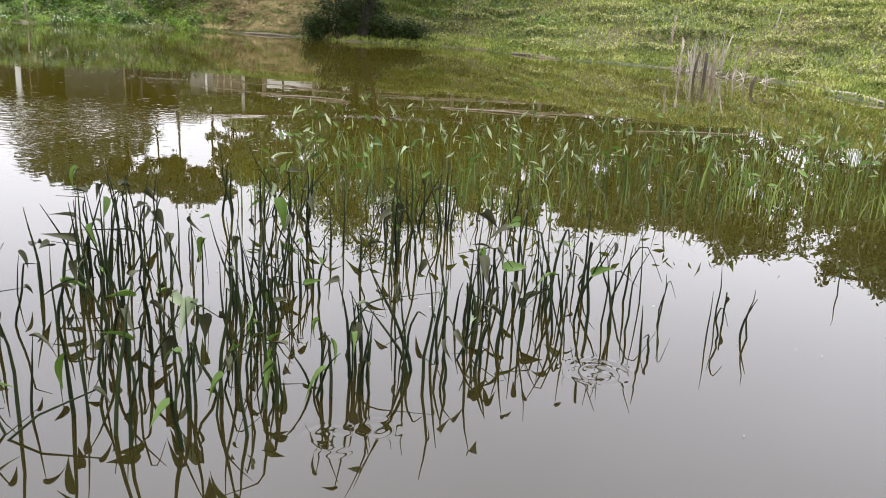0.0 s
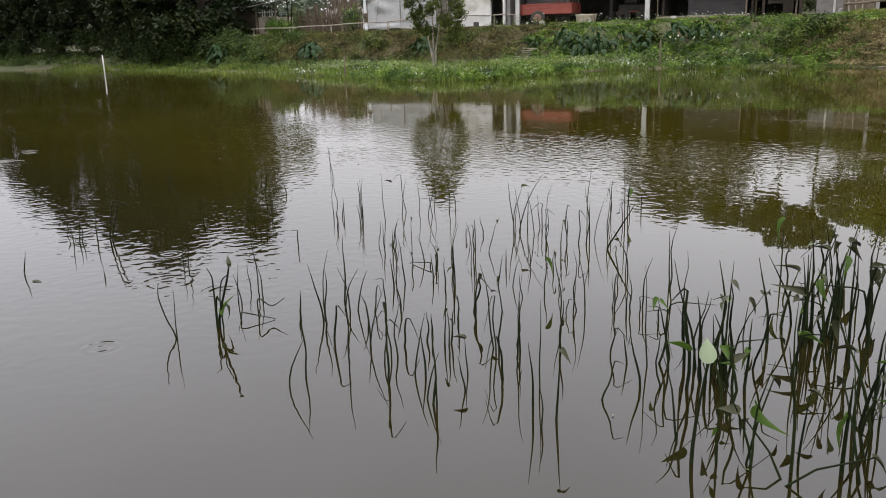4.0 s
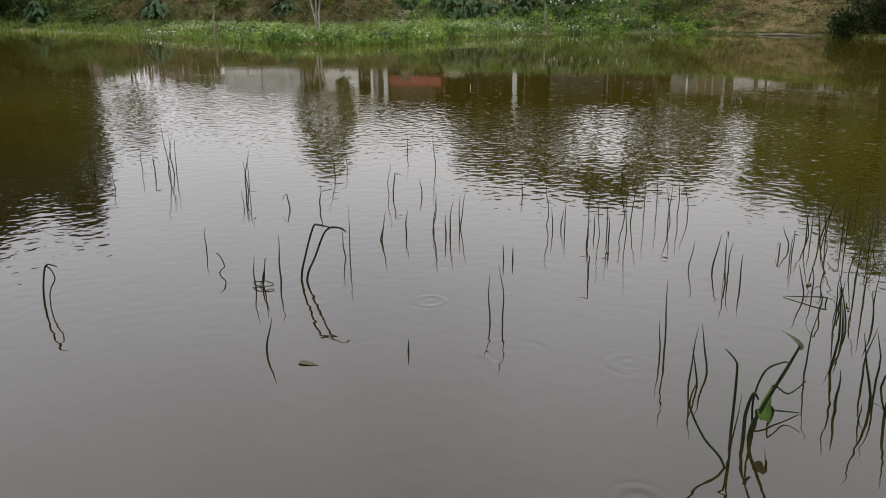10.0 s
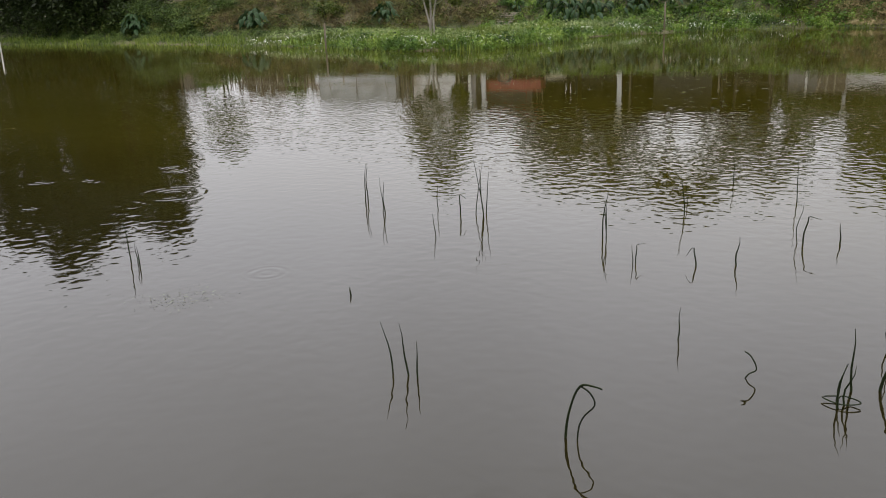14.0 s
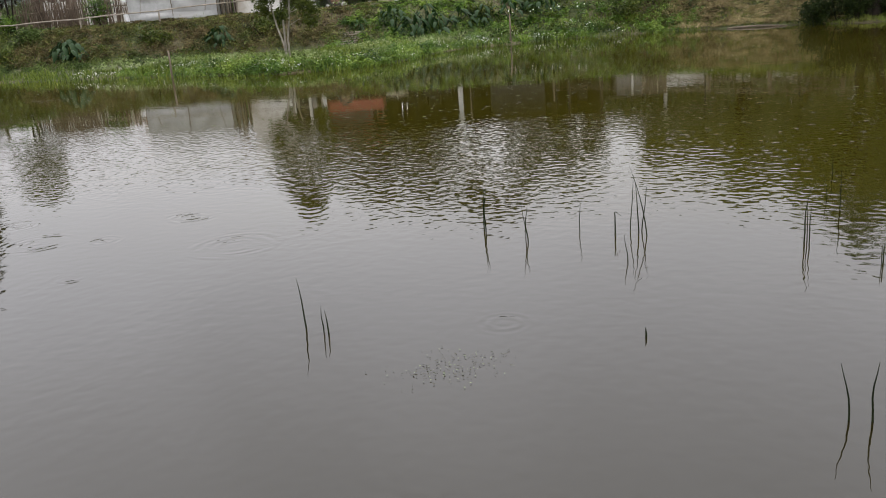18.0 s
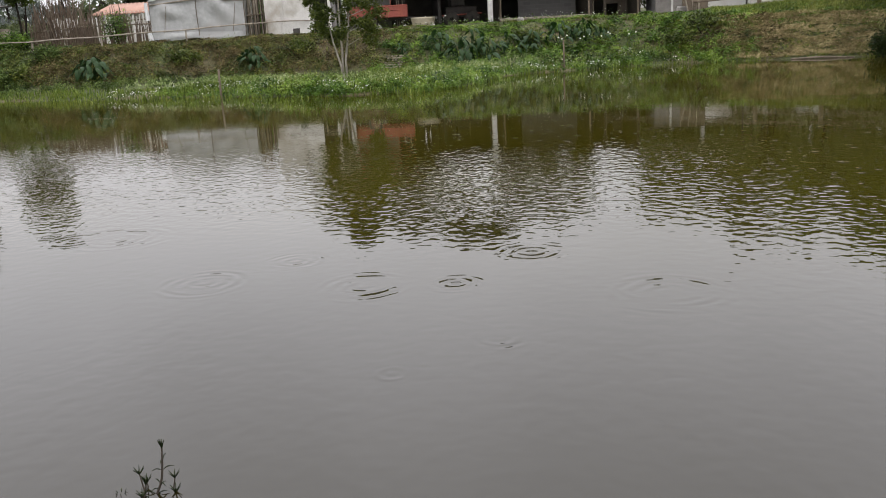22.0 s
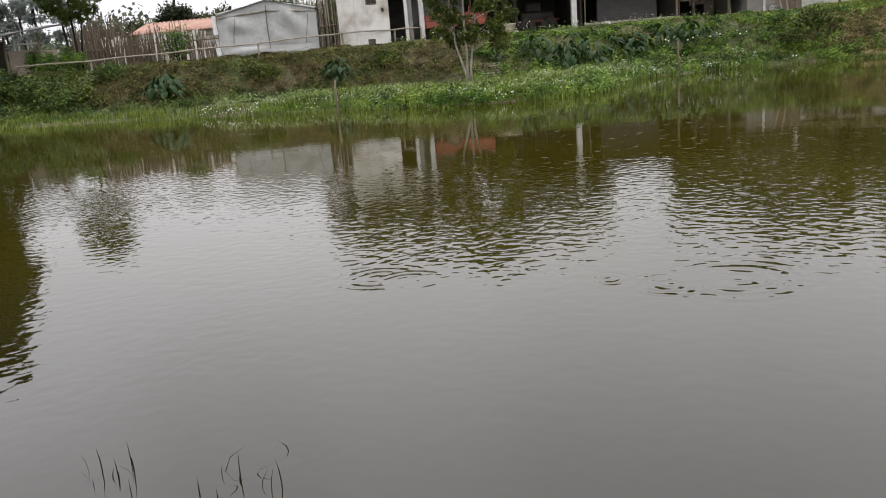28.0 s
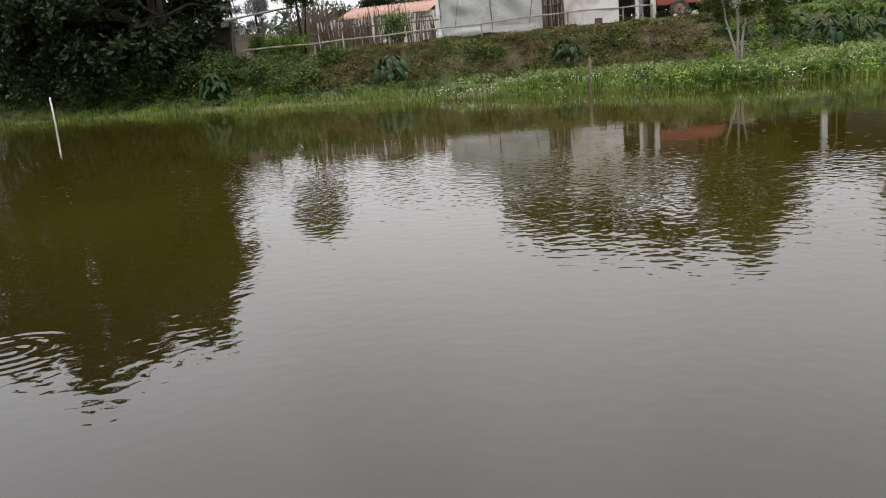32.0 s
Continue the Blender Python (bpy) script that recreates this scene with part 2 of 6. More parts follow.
    fine.inputs[1].default_value, fine.inputs[2].default_value = 9.0, 20.0
    fine.inputs[3].default_value, fine.inputs[4].default_value = 0.008, 0.03
    l.new(sep.outputs[1], fine.inputs[0])
    breeze = n.new("ShaderNodeMapRange")
    breeze.interpolation_type = "SMOOTHSTEP"
    breeze.inputs[1].default_value, breeze.inputs[2].default_value = -5.0, -15.0
    breeze.inputs[3].default_value, breeze.inputs[4].default_value = 0.4, 1.5
    l.new(sep.outputs[0], breeze.inputs[0])
    gloss = n.new("ShaderNodeMath")
    gloss.operation = "MULTIPLY"
    l.new(fine.outputs[0], gloss.inputs[0])
    l.new(breeze.outputs[0], gloss.inputs[1])
    l.new(gloss.outputs[0], p.inputs["Roughness"])
    return m


def ground_material():
    m, n, l, p = shader("grassy_ground")
    co = n.new("ShaderNodeTexCoord")

    def tex(scale, detail=5.0, stretch=(1, 1, 1)):
        mp = n.new("ShaderNodeMapping")
        mp.inputs["Scale"].default_value = stretch
        t = n.new("ShaderNodeTexNoise")
        t.inputs["Scale"].default_value, t.inputs["Detail"].default_value = scale, detail
        l.new(co.outputs["Object"], mp.inputs[0])
        l.new(mp.outputs[0], t.inputs["Vector"])
        return t.outputs[0]

    green = ramp(n, [(0.3, (0.012, 0.016, 0.004)), (0.5, (0.04, 0.052, 0.011)), (0.72, (0.1, 0.115, 0.028))])
    l.new(tex(7.0, 8.0, (0.6, 1.6, 1)), green.inputs[0])
    dry = ramp(n, [(0.3, (0.03, 0.025, 0.011)), (0.7, (0.12, 0.098, 0.045))])
    l.new(tex(14.0, 6.0, (0.4, 1.5, 1)), dry.inputs[0])
    where = ramp(n, [(0.47, (0, 0, 0)), (0.6, (1, 1, 1))])
    l.new(tex(0.3, 6.0), where.inputs[0])
    mx = n.new("ShaderNodeMix")
    mx.data_type = "RGBA"
    l.new(where.outputs[0], mx.inputs[0])
    l.new(green.outputs[0], mx.inputs[6])
    l.new(dry.outputs[0], mx.inputs[7])
    l.new(mx.outputs[2], p.inputs["Base Color"])
    p.inputs["Roughness"].default_value = 0.95
    b = n.new("ShaderNodeBump")
    b.inputs["Strength"].default_value, b.inputs["Distance"].default_value = 0.8, 0.08
    l.new(tex(18.0, 6.0), b.inputs["Height"])
    l.new(b.outputs[0], p.inputs["Normal"])
    return m


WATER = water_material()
GROUND = ground_material()
MARSH = foliage("marsh_grass_green", [(0.02, 0.036, 0.005), (0.058, 0.094, 0.01), (0.11, 0.152, 0.02), (0.19, 0.22, 0.042)], 0.55, 0.2)
TURF = foliage("turf_green", [(0.05, 0.075, 0.011), (0.1, 0.138, 0.02), (0.155, 0.19, 0.034), (0.22, 0.235, 0.06)], 0.6, 0.2, 0.35)
MOWN = foliage("mown_turf", [(0.095, 0.128, 0.024), (0.15, 0.19, 0.036), (0.21, 0.24, 0.055), (0.26, 0.27, 0.08)], 0.65, 0.15, 0.5, 0.15, 0.8)
STRAW = foliage("cut_straw", [(0.16, 0.13, 0.06), (0.34, 0.275, 0.14), (0.54, 0.45, 0.25)], 0.75, 0.1, 0.5, 0.15, 1.4)
PALEMARSH = foliage("pale_marsh_leaf", [(0.1, 0.15, 0.035), (0.19, 0.25, 0.08), (0.36, 0.4, 0.22)], 0.5, 0.2)
WEED = foliage("bank_weeds", [(0.0095, 0.016, 0.0025), (0.0339, 0.052, 0.0068), (0.0795, 0.108, 0.0149), (0.159, 0.15, 0.031)], 0.55, 0.2, 0.5, 0.2, 1.3)
WEED_DRY = foliage("dry_bank_weeds", [(0.02, 0.016, 0.007), (0.066, 0.052, 0.023), (0.14, 0.11, 0.05), (0.25, 0.2, 0.095)], 0.75, 0.12, 0.5, 0.12, 1.6)
TARO = foliage("taro_leaf_green", [(0.006, 0.017, 0.0045), (0.014, 0.036, 0.009), (0.034, 0.07, 0.018)], 0.5, 0.15, 0.25, 0.18)
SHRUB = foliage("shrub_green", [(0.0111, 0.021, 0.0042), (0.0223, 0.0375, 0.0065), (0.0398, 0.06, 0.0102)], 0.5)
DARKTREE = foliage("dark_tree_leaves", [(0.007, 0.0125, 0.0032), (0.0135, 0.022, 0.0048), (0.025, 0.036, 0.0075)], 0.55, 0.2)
LIGHTTREE = foliage("young_tree_leaves", [(0.026, 0.04, 0.008), (0.065, 0.088, 0.014), (0.125, 0.15, 0.028)], 0.5, 0.3)
# Gum green paled towards grey so the leaf colour carries distance haze.
HAZYGUM = foliage("haze_tinted_gum_leaves", [(0.12, 0.14, 0.125), (0.17, 0.195, 0.175), (0.22, 0.245, 0.225)], 0.6, 0.3)
# Natural gum grey-green, made lighter to suggest haze as well.
GUM = foliage("gum_tree_leaves", [(0.045, 0.06, 0.038), (0.07, 0.09, 0.055), (0.1, 0.12, 0.075)], 0.55, 0.2)
WILLOW = foliage("willowy_leaves", [(0.03, 0.048, 0.008), (0.06, 0.088, 0.014), (0.11, 0.145, 0.026)], 0.5, 0.3)
BRIGHTWEED = foliage("bright_weeds", [(0.018, 0.025, 0.006), (0.06, 0.077, 0.016), (0.125, 0.14, 0.034), (0.22, 0.215, 0.07)], 0.6, 0.15, 0.5, 0.15, 1.5)
DEEP = foliage("deep_green_weeds", [(0.013, 0.024, 0.005), (0.036, 0.062, 0.012), (0.075, 0.115, 0.024), (0.135, 0.175, 0.044)], 0.55, 0.15, 0.45, 0.15, 1.2)
LUSH = foliage("lush_green_plants", [(0.0106, 0.0291, 0.0041), (0.0475, 0.1008, 0.0118), (0.1128, 0.196, 0.0236), (0.2137, 0.2912, 0.0486)], 0.45, 0.2, 0.52, 0.2, 1.3)
CUTGREEN = foliage("mown_swathe", [(0.16, 0.18, 0.05), (0.225, 0.24, 0.075), (0.31, 0.31, 0.125)], 0.7, 0.12, 0.55, 0.15, 0.9)
LEAFYTREE = foliage("mid_green_tree_leaves", [(0.034, 0.046, 0.017), (0.07, 0.09, 0.032), (0.12, 0.14, 0.055)], 0.6, 0.25)
FARREED = foliage("green_reed", [(0.015, 0.025, 0.005), (0.042, 0.066, 0.011), (0.1, 0.135, 0.026)], 0.5, 0.12)
BLOSSOM = foliage("white_blossom", [(0.55, 0.58, 0.5), (0.75, 0.76, 0.7)], 0.6, 0.2)
# Near-black green puts the stems' backlit look into the base colour.
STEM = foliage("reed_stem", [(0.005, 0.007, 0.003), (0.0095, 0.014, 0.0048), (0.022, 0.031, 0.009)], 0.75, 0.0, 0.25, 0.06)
REEDLEAF = foliage("reed_leaf", [(0.024, 0.048, 0.008), (0.046, 0.085, 0.012), (0.085, 0.135, 0.024)], 0.5, 0.25)
DEADLEAF = foliage("withered_leaf", [(0.012, 0.014, 0.007), (0.028, 0.03, 0.013), (0.055, 0.054, 0.024)], 0.6, 0.05)
# Pale tone paints sky sheen on glossy reed leaves; chaff shares it.
PALELEAF = foliage("leaf_sheen_and_chaff", [(0.12, 0.155, 0.085), (0.21, 0.25, 0.15)], 0.5, 0.2)
BARK = mottled("rough_bark", (0.009, 0.0075, 0.006), (0.036, 0.029, 0.022), 4, 0.95, 0.9, 26, stretch=(1, 1, 0.3), spec=0.1)
PALEBARK = mottled("pale_bark", (0.16, 0.14, 0.11), (0.38, 0.35, 0.29), 5, 0.9, 0.5, 35, stretch=(1, 1, 0.3))
POLE = mottled("weathered_pole", (0.12, 0.10, 0.075), (0.33, 0.29, 0.23), 3, 0.9, 0.5, 45)
OLDWOOD = mottled("old_grey_wood", (0.07, 0.053, 0.036), (0.19, 0.152, 0.108), 2.5, 0.9, 0.5, 40, stretch=(1, 1, 0.25))
DARKWOOD = mottled("dark_wood", (0.018, 0.0135, 0.009), (0.055, 0.041, 0.027), 2.5, 0.9, 0.4, 40)
WHITEWASH = mottled("old_whitewash", (0.40, 0.38, 0.35), (0.6, 0.59, 0.555), 1.3, 0.9, 0.35, 30, stain=(0.30, 0.27, 0.22))
LIMEWALL = mottled("fresh_limewash", (0.44, 0.425, 0.4), (0.62, 0.61, 0.585), 1.1, 0.9, 0.3, 30, stain=(0.42, 0.39, 0.35))
GREYWALL = mottled("grey_plaster", (0.15, 0.14, 0.135), (0.27, 0.26, 0.245), 1.2, 0.9, 0.4, 28, stain=(0.12, 0.11, 0.10))
GRIMY = mottled("grimy_plaster", (0.1, 0.094, 0.085), (0.22, 0.205, 0.185), 1.8, 0.9, 0.4, 30, stain=(0.06, 0.052, 0.045))
CONCRETE = mottled("stained_concrete", (0.22, 0.21, 0.195), (0.42, 0.40, 0.37), 1.6, 0.9, 0.4, 35, stain=(0.10, 0.095, 0.085))
MUDWALL = mottled("mud_wall", (0.17, 0.14, 0.11), (0.34, 0.29, 0.23), 1.6, 0.95, 0.5, 25)
ROOFTIN = mottled("weathered_roof_sheet", (0.13, 0.12, 0.115), (0.25, 0.235, 0.225), 0.8, 0.6, 0.1, 12, stain=(0.19, 0.13, 0.10))
OLDROOF = mottled("lichen_grey_roof", (0.06, 0.055, 0.05), (0.14, 0.13, 0.12), 1.4, 0.85, 0.3, 18, stain=(0.09, 0.08, 0.07))
REDTILE = mottled("red_roof_tile", (0.25, 0.135, 0.095), (0.38, 0.23, 0.17), 1.5, 0.8, 0.3, 22)
REDPAINT = mottled("faded_red_paint", (0.20, 0.04, 0.026), (0.30, 0.07, 0.045), 2.2, 0.55, 0.1, 30, stain=(0.26, 0.07, 0.035))
RUBBER = mottled("dusty_rubber", (0.025, 0.023, 0.02), (0.07, 0.06, 0.048), 4, 0.9, 0.4, 50)
RUSTRIM = mottled("rusty_rim", (0.1, 0.055, 0.035), (0.22, 0.13, 0.085), 5, 0.8, 0.3, 40)
CREAM = mottled("dirty_cream_plastic", (0.24, 0.21, 0.14), (0.4, 0.36, 0.26), 3, 0.6, 0.2, 25, stain=(0.16, 0.13, 0.09))
CANE = mottled("brown_dead_cane", (0.045, 0.032, 0.022), (0.14, 0.1, 0.068), 3, 0.9, 0.4, 40, stretch=(1, 1, 0.3))
IRON = mottled("dark_iron", (0.02, 0.018, 0.016), (0.06, 0.05, 0.042), 3, 0.7, 0.3, 40, metal=0.4)
PALEPAINT = mottled("chalky_white_paint", (0.34, 0.33, 0.31), (0.56, 0.55, 0.52), 3, 0.8, 0.2, 30)
TARP = mottled("milky_plastic_sheet", (0.24, 0.245, 0.235), (0.36, 0.365, 0.35), 0.9, 0.45, 0.3, 6, stain=(0.27, 0.27, 0.255))
TARPTOP = mottled("white_plastic_roof", (0.45, 0.455, 0.45), (0.6, 0.605, 0.6), 0.9, 0.4, 0.2, 6)
# Near-black base colour stands in for the shade inside rooms and openings.
BLACK = mottled("interior_shade_colour", (0.035, 0.031, 0.028), (0.075, 0.067, 0.06), 2, 0.95, 0.1, 20)
DEBRIS = mottled("floating_scum", (0.03, 0.026, 0.014), (0.085, 0.075, 0.045), 8, 0.8, 0.3, 60)
FRUIT = mottled("pale_gourd_skin", (0.09, 0.075, 0.045), (0.25, 0.225, 0.155), 8, 0.5, 0.2, 60)


def brick_material(name, a, b, mortar, w=0.24, h=0.09):
    m, n, l, p = shader(name)
    co = n.new("ShaderNodeTexCoord")
    mp = n.new("ShaderNodeMapping")
    mp.inputs["Rotation"].default_value = (radians(90), 0, 0)
    t = n.new("ShaderNodeTexBrick")
    t.inputs["Color1"].default_value, t.inputs["Color2"].default_value = (*a, 1), (*b, 1)
    t.inputs["Mortar"].default_value = (*mortar, 1)
    t.inputs["Scale"].default_value = 1.0
    t.inputs["Brick Width"].default_value, t.inputs["Row Height"].default_value = w, h
    t.inputs["Mortar Size"].default_value = 0.009
    l.new(co.outputs["Object"], mp.inputs[0])
    l.new(mp.outputs[0], t.inputs["Vector"])
    l.new(t.outputs[0], p.inputs["Base Color"])
    p.inputs["Roughness"].default_value = 0.95
    bp = n.new("ShaderNodeBump")
    bp.inputs["Strength"].default_value, bp.inputs["Distance"].default_value = 0.5, 0.01
    bp.invert = True
    l.new(t.outputs["Fac"], bp.inputs["Height"])
    l.new(bp.outputs[0], p.inputs["Normal"])
    return m


BRICK = brick_material("grey_block_wall", (0.10, 0.094, 0.09), (0.125, 0.118, 0.112), (0.13, 0.123, 0.117), 0.39, 0.19)

# ---- builders ----
rng = np.random.default_rng(7)


def link(name, mesh, material, parent=None, label="", smooth=False):
    mesh.materials.append(material)
    if smooth:
        mesh.polygons.foreach_set("use_smooth", [True] * len(mesh.polygons))
    ob = new(name, mesh)
    if parent is not None:
        ob.parent = parent
    if label:
        ob["label"] = label
    return ob


def thing(name, label, category, at=(0, 0, 0), turn=0.0, group="", kind=""):
    ob = new(name)
    ob.empty_display_size = 0.2
    ob.matrix_world = pose(*at, 0, 0, turn)
    return tagged(ob, label, category, group, kind)


class Shape:
    """Gathers vertices and faces of one mesh."""

    def __init__(self):
        self.v, self.f = [], []

    def box(self, x0, x1, y0, y1, z0, z1, m=None, bevel=0.0):
        b = min(bevel, 0.45 * min(x1 - x0, y1 - y0, z1 - z0))
        bm = bmesh.new()
        bmesh.ops.create_cube(bm, size=1.0)
        for v in bm.verts:
            v.co = Vector((x0 + (v.co.x + 0.5) * (x1 - x0), y0 + (v.co.y + 0.5) * (y1 - y0), z0 + (v.co.z + 0.5) * (z1 - z0)))
        if b > 0:
            bmesh.ops.bevel(bm, geom=bm.edges[:], offset=b, segments=1, affect="EDGES")
        return self.take(bm, m)

    def take(self, bm, m=None):
        k = len(self.v)
        bm.verts.index_update()
        self.v += [tuple(m @ v.co) if m else tuple(v.co) for v in bm.verts]
        self.f += [[k + v.index for v in f.verts] for f in bm.faces]
        bm.free()
        return self

    def tube(self, points, radii, sides=6, cap=True):
        pts = [Vector(p) for p in points]
        k = len(self.v)
        for i, p in enumerate(pts):
            d = (pts[min(i + 1, len(pts) - 1)] - pts[max(i - 1, 0)]).normalized()
            s = d.cross(Vector((0.31, 0.95, 0.05))).normalized()
            u = d.cross(s)
            r = radii[i] if isinstance(radii, (list, tuple)) else radii
            for j in range(sides):
                a = 2 * math.pi * j / sides
                self.v.append(tuple(p + (s * math.cos(a) + u * math.sin(a)) * r))
        for i in range(len(pts) - 1):
            for j in range(sides):
                a, b = k + i * sides + j, k + i * sides + (j + 1) % sides
                self.f.append([a, b, b + sides, a + sides])
        if cap:
            self.f.append([k + j for j in range(sides)][::-1])
            self.f.append([k + (len(pts) - 1) * sides + j for j in range(sides)])
        return self

    def lathe(self, profile, sides=20, m=None):
        k = len(self.v)
        for r, z in profile:
            for j in range(sides):
                a = 2 * math.pi * j / sides
                p = Vector((r * math.cos(a), r * math.sin(a), z))
                self.v.append(tuple(m @ p) if m else tuple(p))
        for i in range(len(profile) - 1):
            for j in range(sides):
                a, b = k + i * sides + j, k + i * sides + (j + 1) % sides
                self.f.append([a, b, b + sides, a + sides])
        return self

    def mesh(self, name):
        me = bpy.data.meshes.new(name)
        me.from_pydata(self.v, [], self.f)
        me.update()
        return me


def part(name, shape, material, parent, label="", smooth=False):
    return link(name, shape.mesh(name), material, parent, label, smooth)


def mesh_from(name, verts, faces, width):
    """A mesh from arrays; every face has the same number of corners."""
    me = bpy.data.meshes.new(name)
    me.vertices.add(len(verts))
    me.vertices.foreach_set("co", np.ascontiguousarray(verts, dtype=np.float32).ravel())
    me.loops.add(len(faces) * width)
    me.loops.foreach_set("vertex_index", np.ascontiguousarray(faces, dtype=np.int32).ravel())
    me.polygons.add(len(faces))
    me.polygons.foreach_set("loop_start", np.arange(0, len(faces) * width, width, dtype=np.int32))
    me.polygons.foreach_set("loop_total", np.full(len(faces), width, dtype=np.int32))
    me.update(calc_edges=True)
    return me


def leaf_mesh(name, at, size, droop=0.35, narrow=0.5, upward=0.5, sway=0.45):
    """Folded leaves, each an island of four corners, at the given places."""
    n = len(at)
    size = np.broadcast_to(size, n) * rng.uniform(0.6, 1.3, n)
    a = rng.uniform(0, 2 * np.pi, n)
    tilt = rng.normal(-droop, sway, n)
    along = np.stack([np.cos(a) * np.cos(tilt), np.sin(a) * np.cos(tilt), np.sin(tilt)], 1)
    up = np.stack([rng.normal(0, upward, n), rng.normal(0, upward, n), np.ones(n)], 1)
    side = np.cross(along, up)
    side /= np.linalg.norm(side, axis=1, keepdims=True) + 1e-9
    nrm = np.cross(side, along)
    s = size[:, None]
    tip, root = at + along * s * 0.5, at - along * s * 0.5
    le = at + side * s * narrow * 0.5 + nrm * s * 0.08
    ri = at - side * s * narrow * 0.5 + nrm * s * 0.08
    v = np.stack([root, le, tip, ri], 1).reshape(-1, 3)
    k = np.arange(n)[:, None] * 4
    f = np.concatenate([k + np.array([0, 2, 1]), k + np.array([0, 3, 2])])
    return mesh_from(name, v, f, 3)


def blade_mesh(name, base, height, width, lean=0.3, curl=0.5):
    """Tapering grass blades in two lengths, bent over by lean and curl."""
    n = len(base)
    height = np.broadcast_to(height, n)
    width = np.broadcast_to(width, n)
    a = rng.uniform(0, 2 * np.pi, n)
    b = a + np.pi / 2 + rng.normal(0, 0.4, n)
    l = np.abs(rng.normal(0, lean, n))
    out = np.stack([np.cos(a), np.sin(a), np.zeros(n)], 1)
    side = np.stack([np.cos(b), np.sin(b), np.zeros(n)], 1) * (width / 2)[:, None]
    up = np.array([0, 0, 1.0])
    mid = base + up * (height * 0.55)[:, None] + out * (height * l * 0.35)[:, None]
    tip = base + up * (height * np.clip(1 - 0.5 * l * curl, 0.4, 1))[:, None] + out * (height * l * (0.7 + curl))[:, None]
    v = np.stack([base - side, base + side, mid + side * 0.75, mid - side * 0.75, tip], 1).reshape(-1, 3)
    k = np.arange(n)[:, None] * 5
    f = np.concatenate([k + np.array(q) for q in ([0, 1, 2], [0, 2, 3], [3, 2, 4])])
    return mesh_from(name, v, f, 3)


def stuff(name, label, category, mesh, material):
    return tagged(link(name, mesh, material), label, category, kind="stuff")


# ---- the lie of the land ----
SHORE = [(-92, 25), (-82, 29.2), (-72, 29.8), (-62, 30.3), (-55, 30.5), (-48, 29.8), (-43, 29.5), (-37, 28.2), (-32, 26.8), (-28, 26.2), (-25.5, 25.0),
         (-22.5, 24.0), (-20.2, 25.0), (-19.3, 27.0), (-19.8, 29.5), (-18.5, 32.6), (-15.5, 34.6), (-12.5, 35.8), (-9.8, 35.2),
         (-6.3, 34.4), (-3.8, 32.6), (-1.3, 32.9), (1.0, 31.8), (2.4, 29.8), (3.8, 28.1), (5.7, 27.5), (7.0, 26.6), (8.5, 24.4), (9.0, 22.4), (8.9, 19.2), (9.2, 17.4),
         (10, 14), (9.2, 7), (6, 3), (2, 1.2), (-1.5, 0.55), (-4, 0.25), (-8, 0.1), (-12, 0.35), (-15, 0.85), (-18.5, 2.1), (-21.5, 2.7),
         (-26, 3.2), (-36, 5), (-50, 9), (-66, 13), (-86, 18)]
FOOT = [(-92, 27), (-82, 30.6), (-72, 31.2), (-62, 31.8), (-55, 32), (-48, 31.2), (-43, 31), (-36, 31), (-30, 32.2), (-25, 33.2), (-20, 33.8), (-16, 35)] + SHORE[17:]


def offset_from(poly, x, y):
    """Distance from the line, below zero inside it."""
    d = np.full(x.shape, 1e9)
    inside = np.zeros(x.shape, bool)
    for (ax, ay), (bx, by) in zip(poly, poly[1:] + poly[:1]):
        ux, uy = bx - ax, by - ay
        t = np.clip(((x - ax) * ux + (y - ay) * uy) / (ux * ux + uy * uy), 0, 1)
        d = np.minimum(d, np.hypot(x - ax - t * ux, y - ay - t * uy))
        cross = (ay > y) != (by > y)
        if by != ay:
            inside ^= cross & (x < ax + (y - ay) * ux / uy)
    return np.where(inside, -d, d)


def smooth(x, a, b):
    t = np.clip((x - a) / (b - a), 0, 1)
    return t * t * (3 - 2 * t)


def wobble(x, y, s=1.0):
    return (np.sin(x * 1.7 * s + 1.3 * np.sin(y * 1.1 * s)) + np.sin(y * 2.1 * s + x * 0.9 * s + 1.7) + 0.6 * np.sin(x * 3.9 * s - y * 3.1 * s)) / 2.6


def land(x, y):
    """Height of the ground over the water level."""
    x, y = np.asarray(x, float), np.asarray(y, float)
    ds = offset_from(SHORE, x, y) + 0.22 * wobble(x, y, 0.8)
    df = offset_from(FOOT, x, y)
    far = smooth(y, 9, 20)
    top = 0.12 + far * (1.74 + 0.2 * smooth(x, -12, -2) - 0.9 * smooth(x, -50, -60))
    rise = 4.6 + 1.4 * smooth(x, -9, 0)
    bank = smooth(df, -0.3, rise) * 0.6 + 0.4 * np.clip(df / rise, 0, 1)
    z = 0.05 + 0.09 * np.clip(ds, 0, 2.0) * far + top * bank
    z += far * np.clip(df - 9 - 8 * smooth(x, -12, -6), 0, None) * 0.03
    z += 0.07 * far * wobble(x, y, 1.3) * smooth(df, 0.3, 2) * (1 - smooth(df, 5, 7))
    return np.where(ds < 0, np.maximum(-0.6, 0.05 + ds * 0.35), z)


def ground_at(x, y):
    return float(land(np.array([x]), np.array([y]))[0])


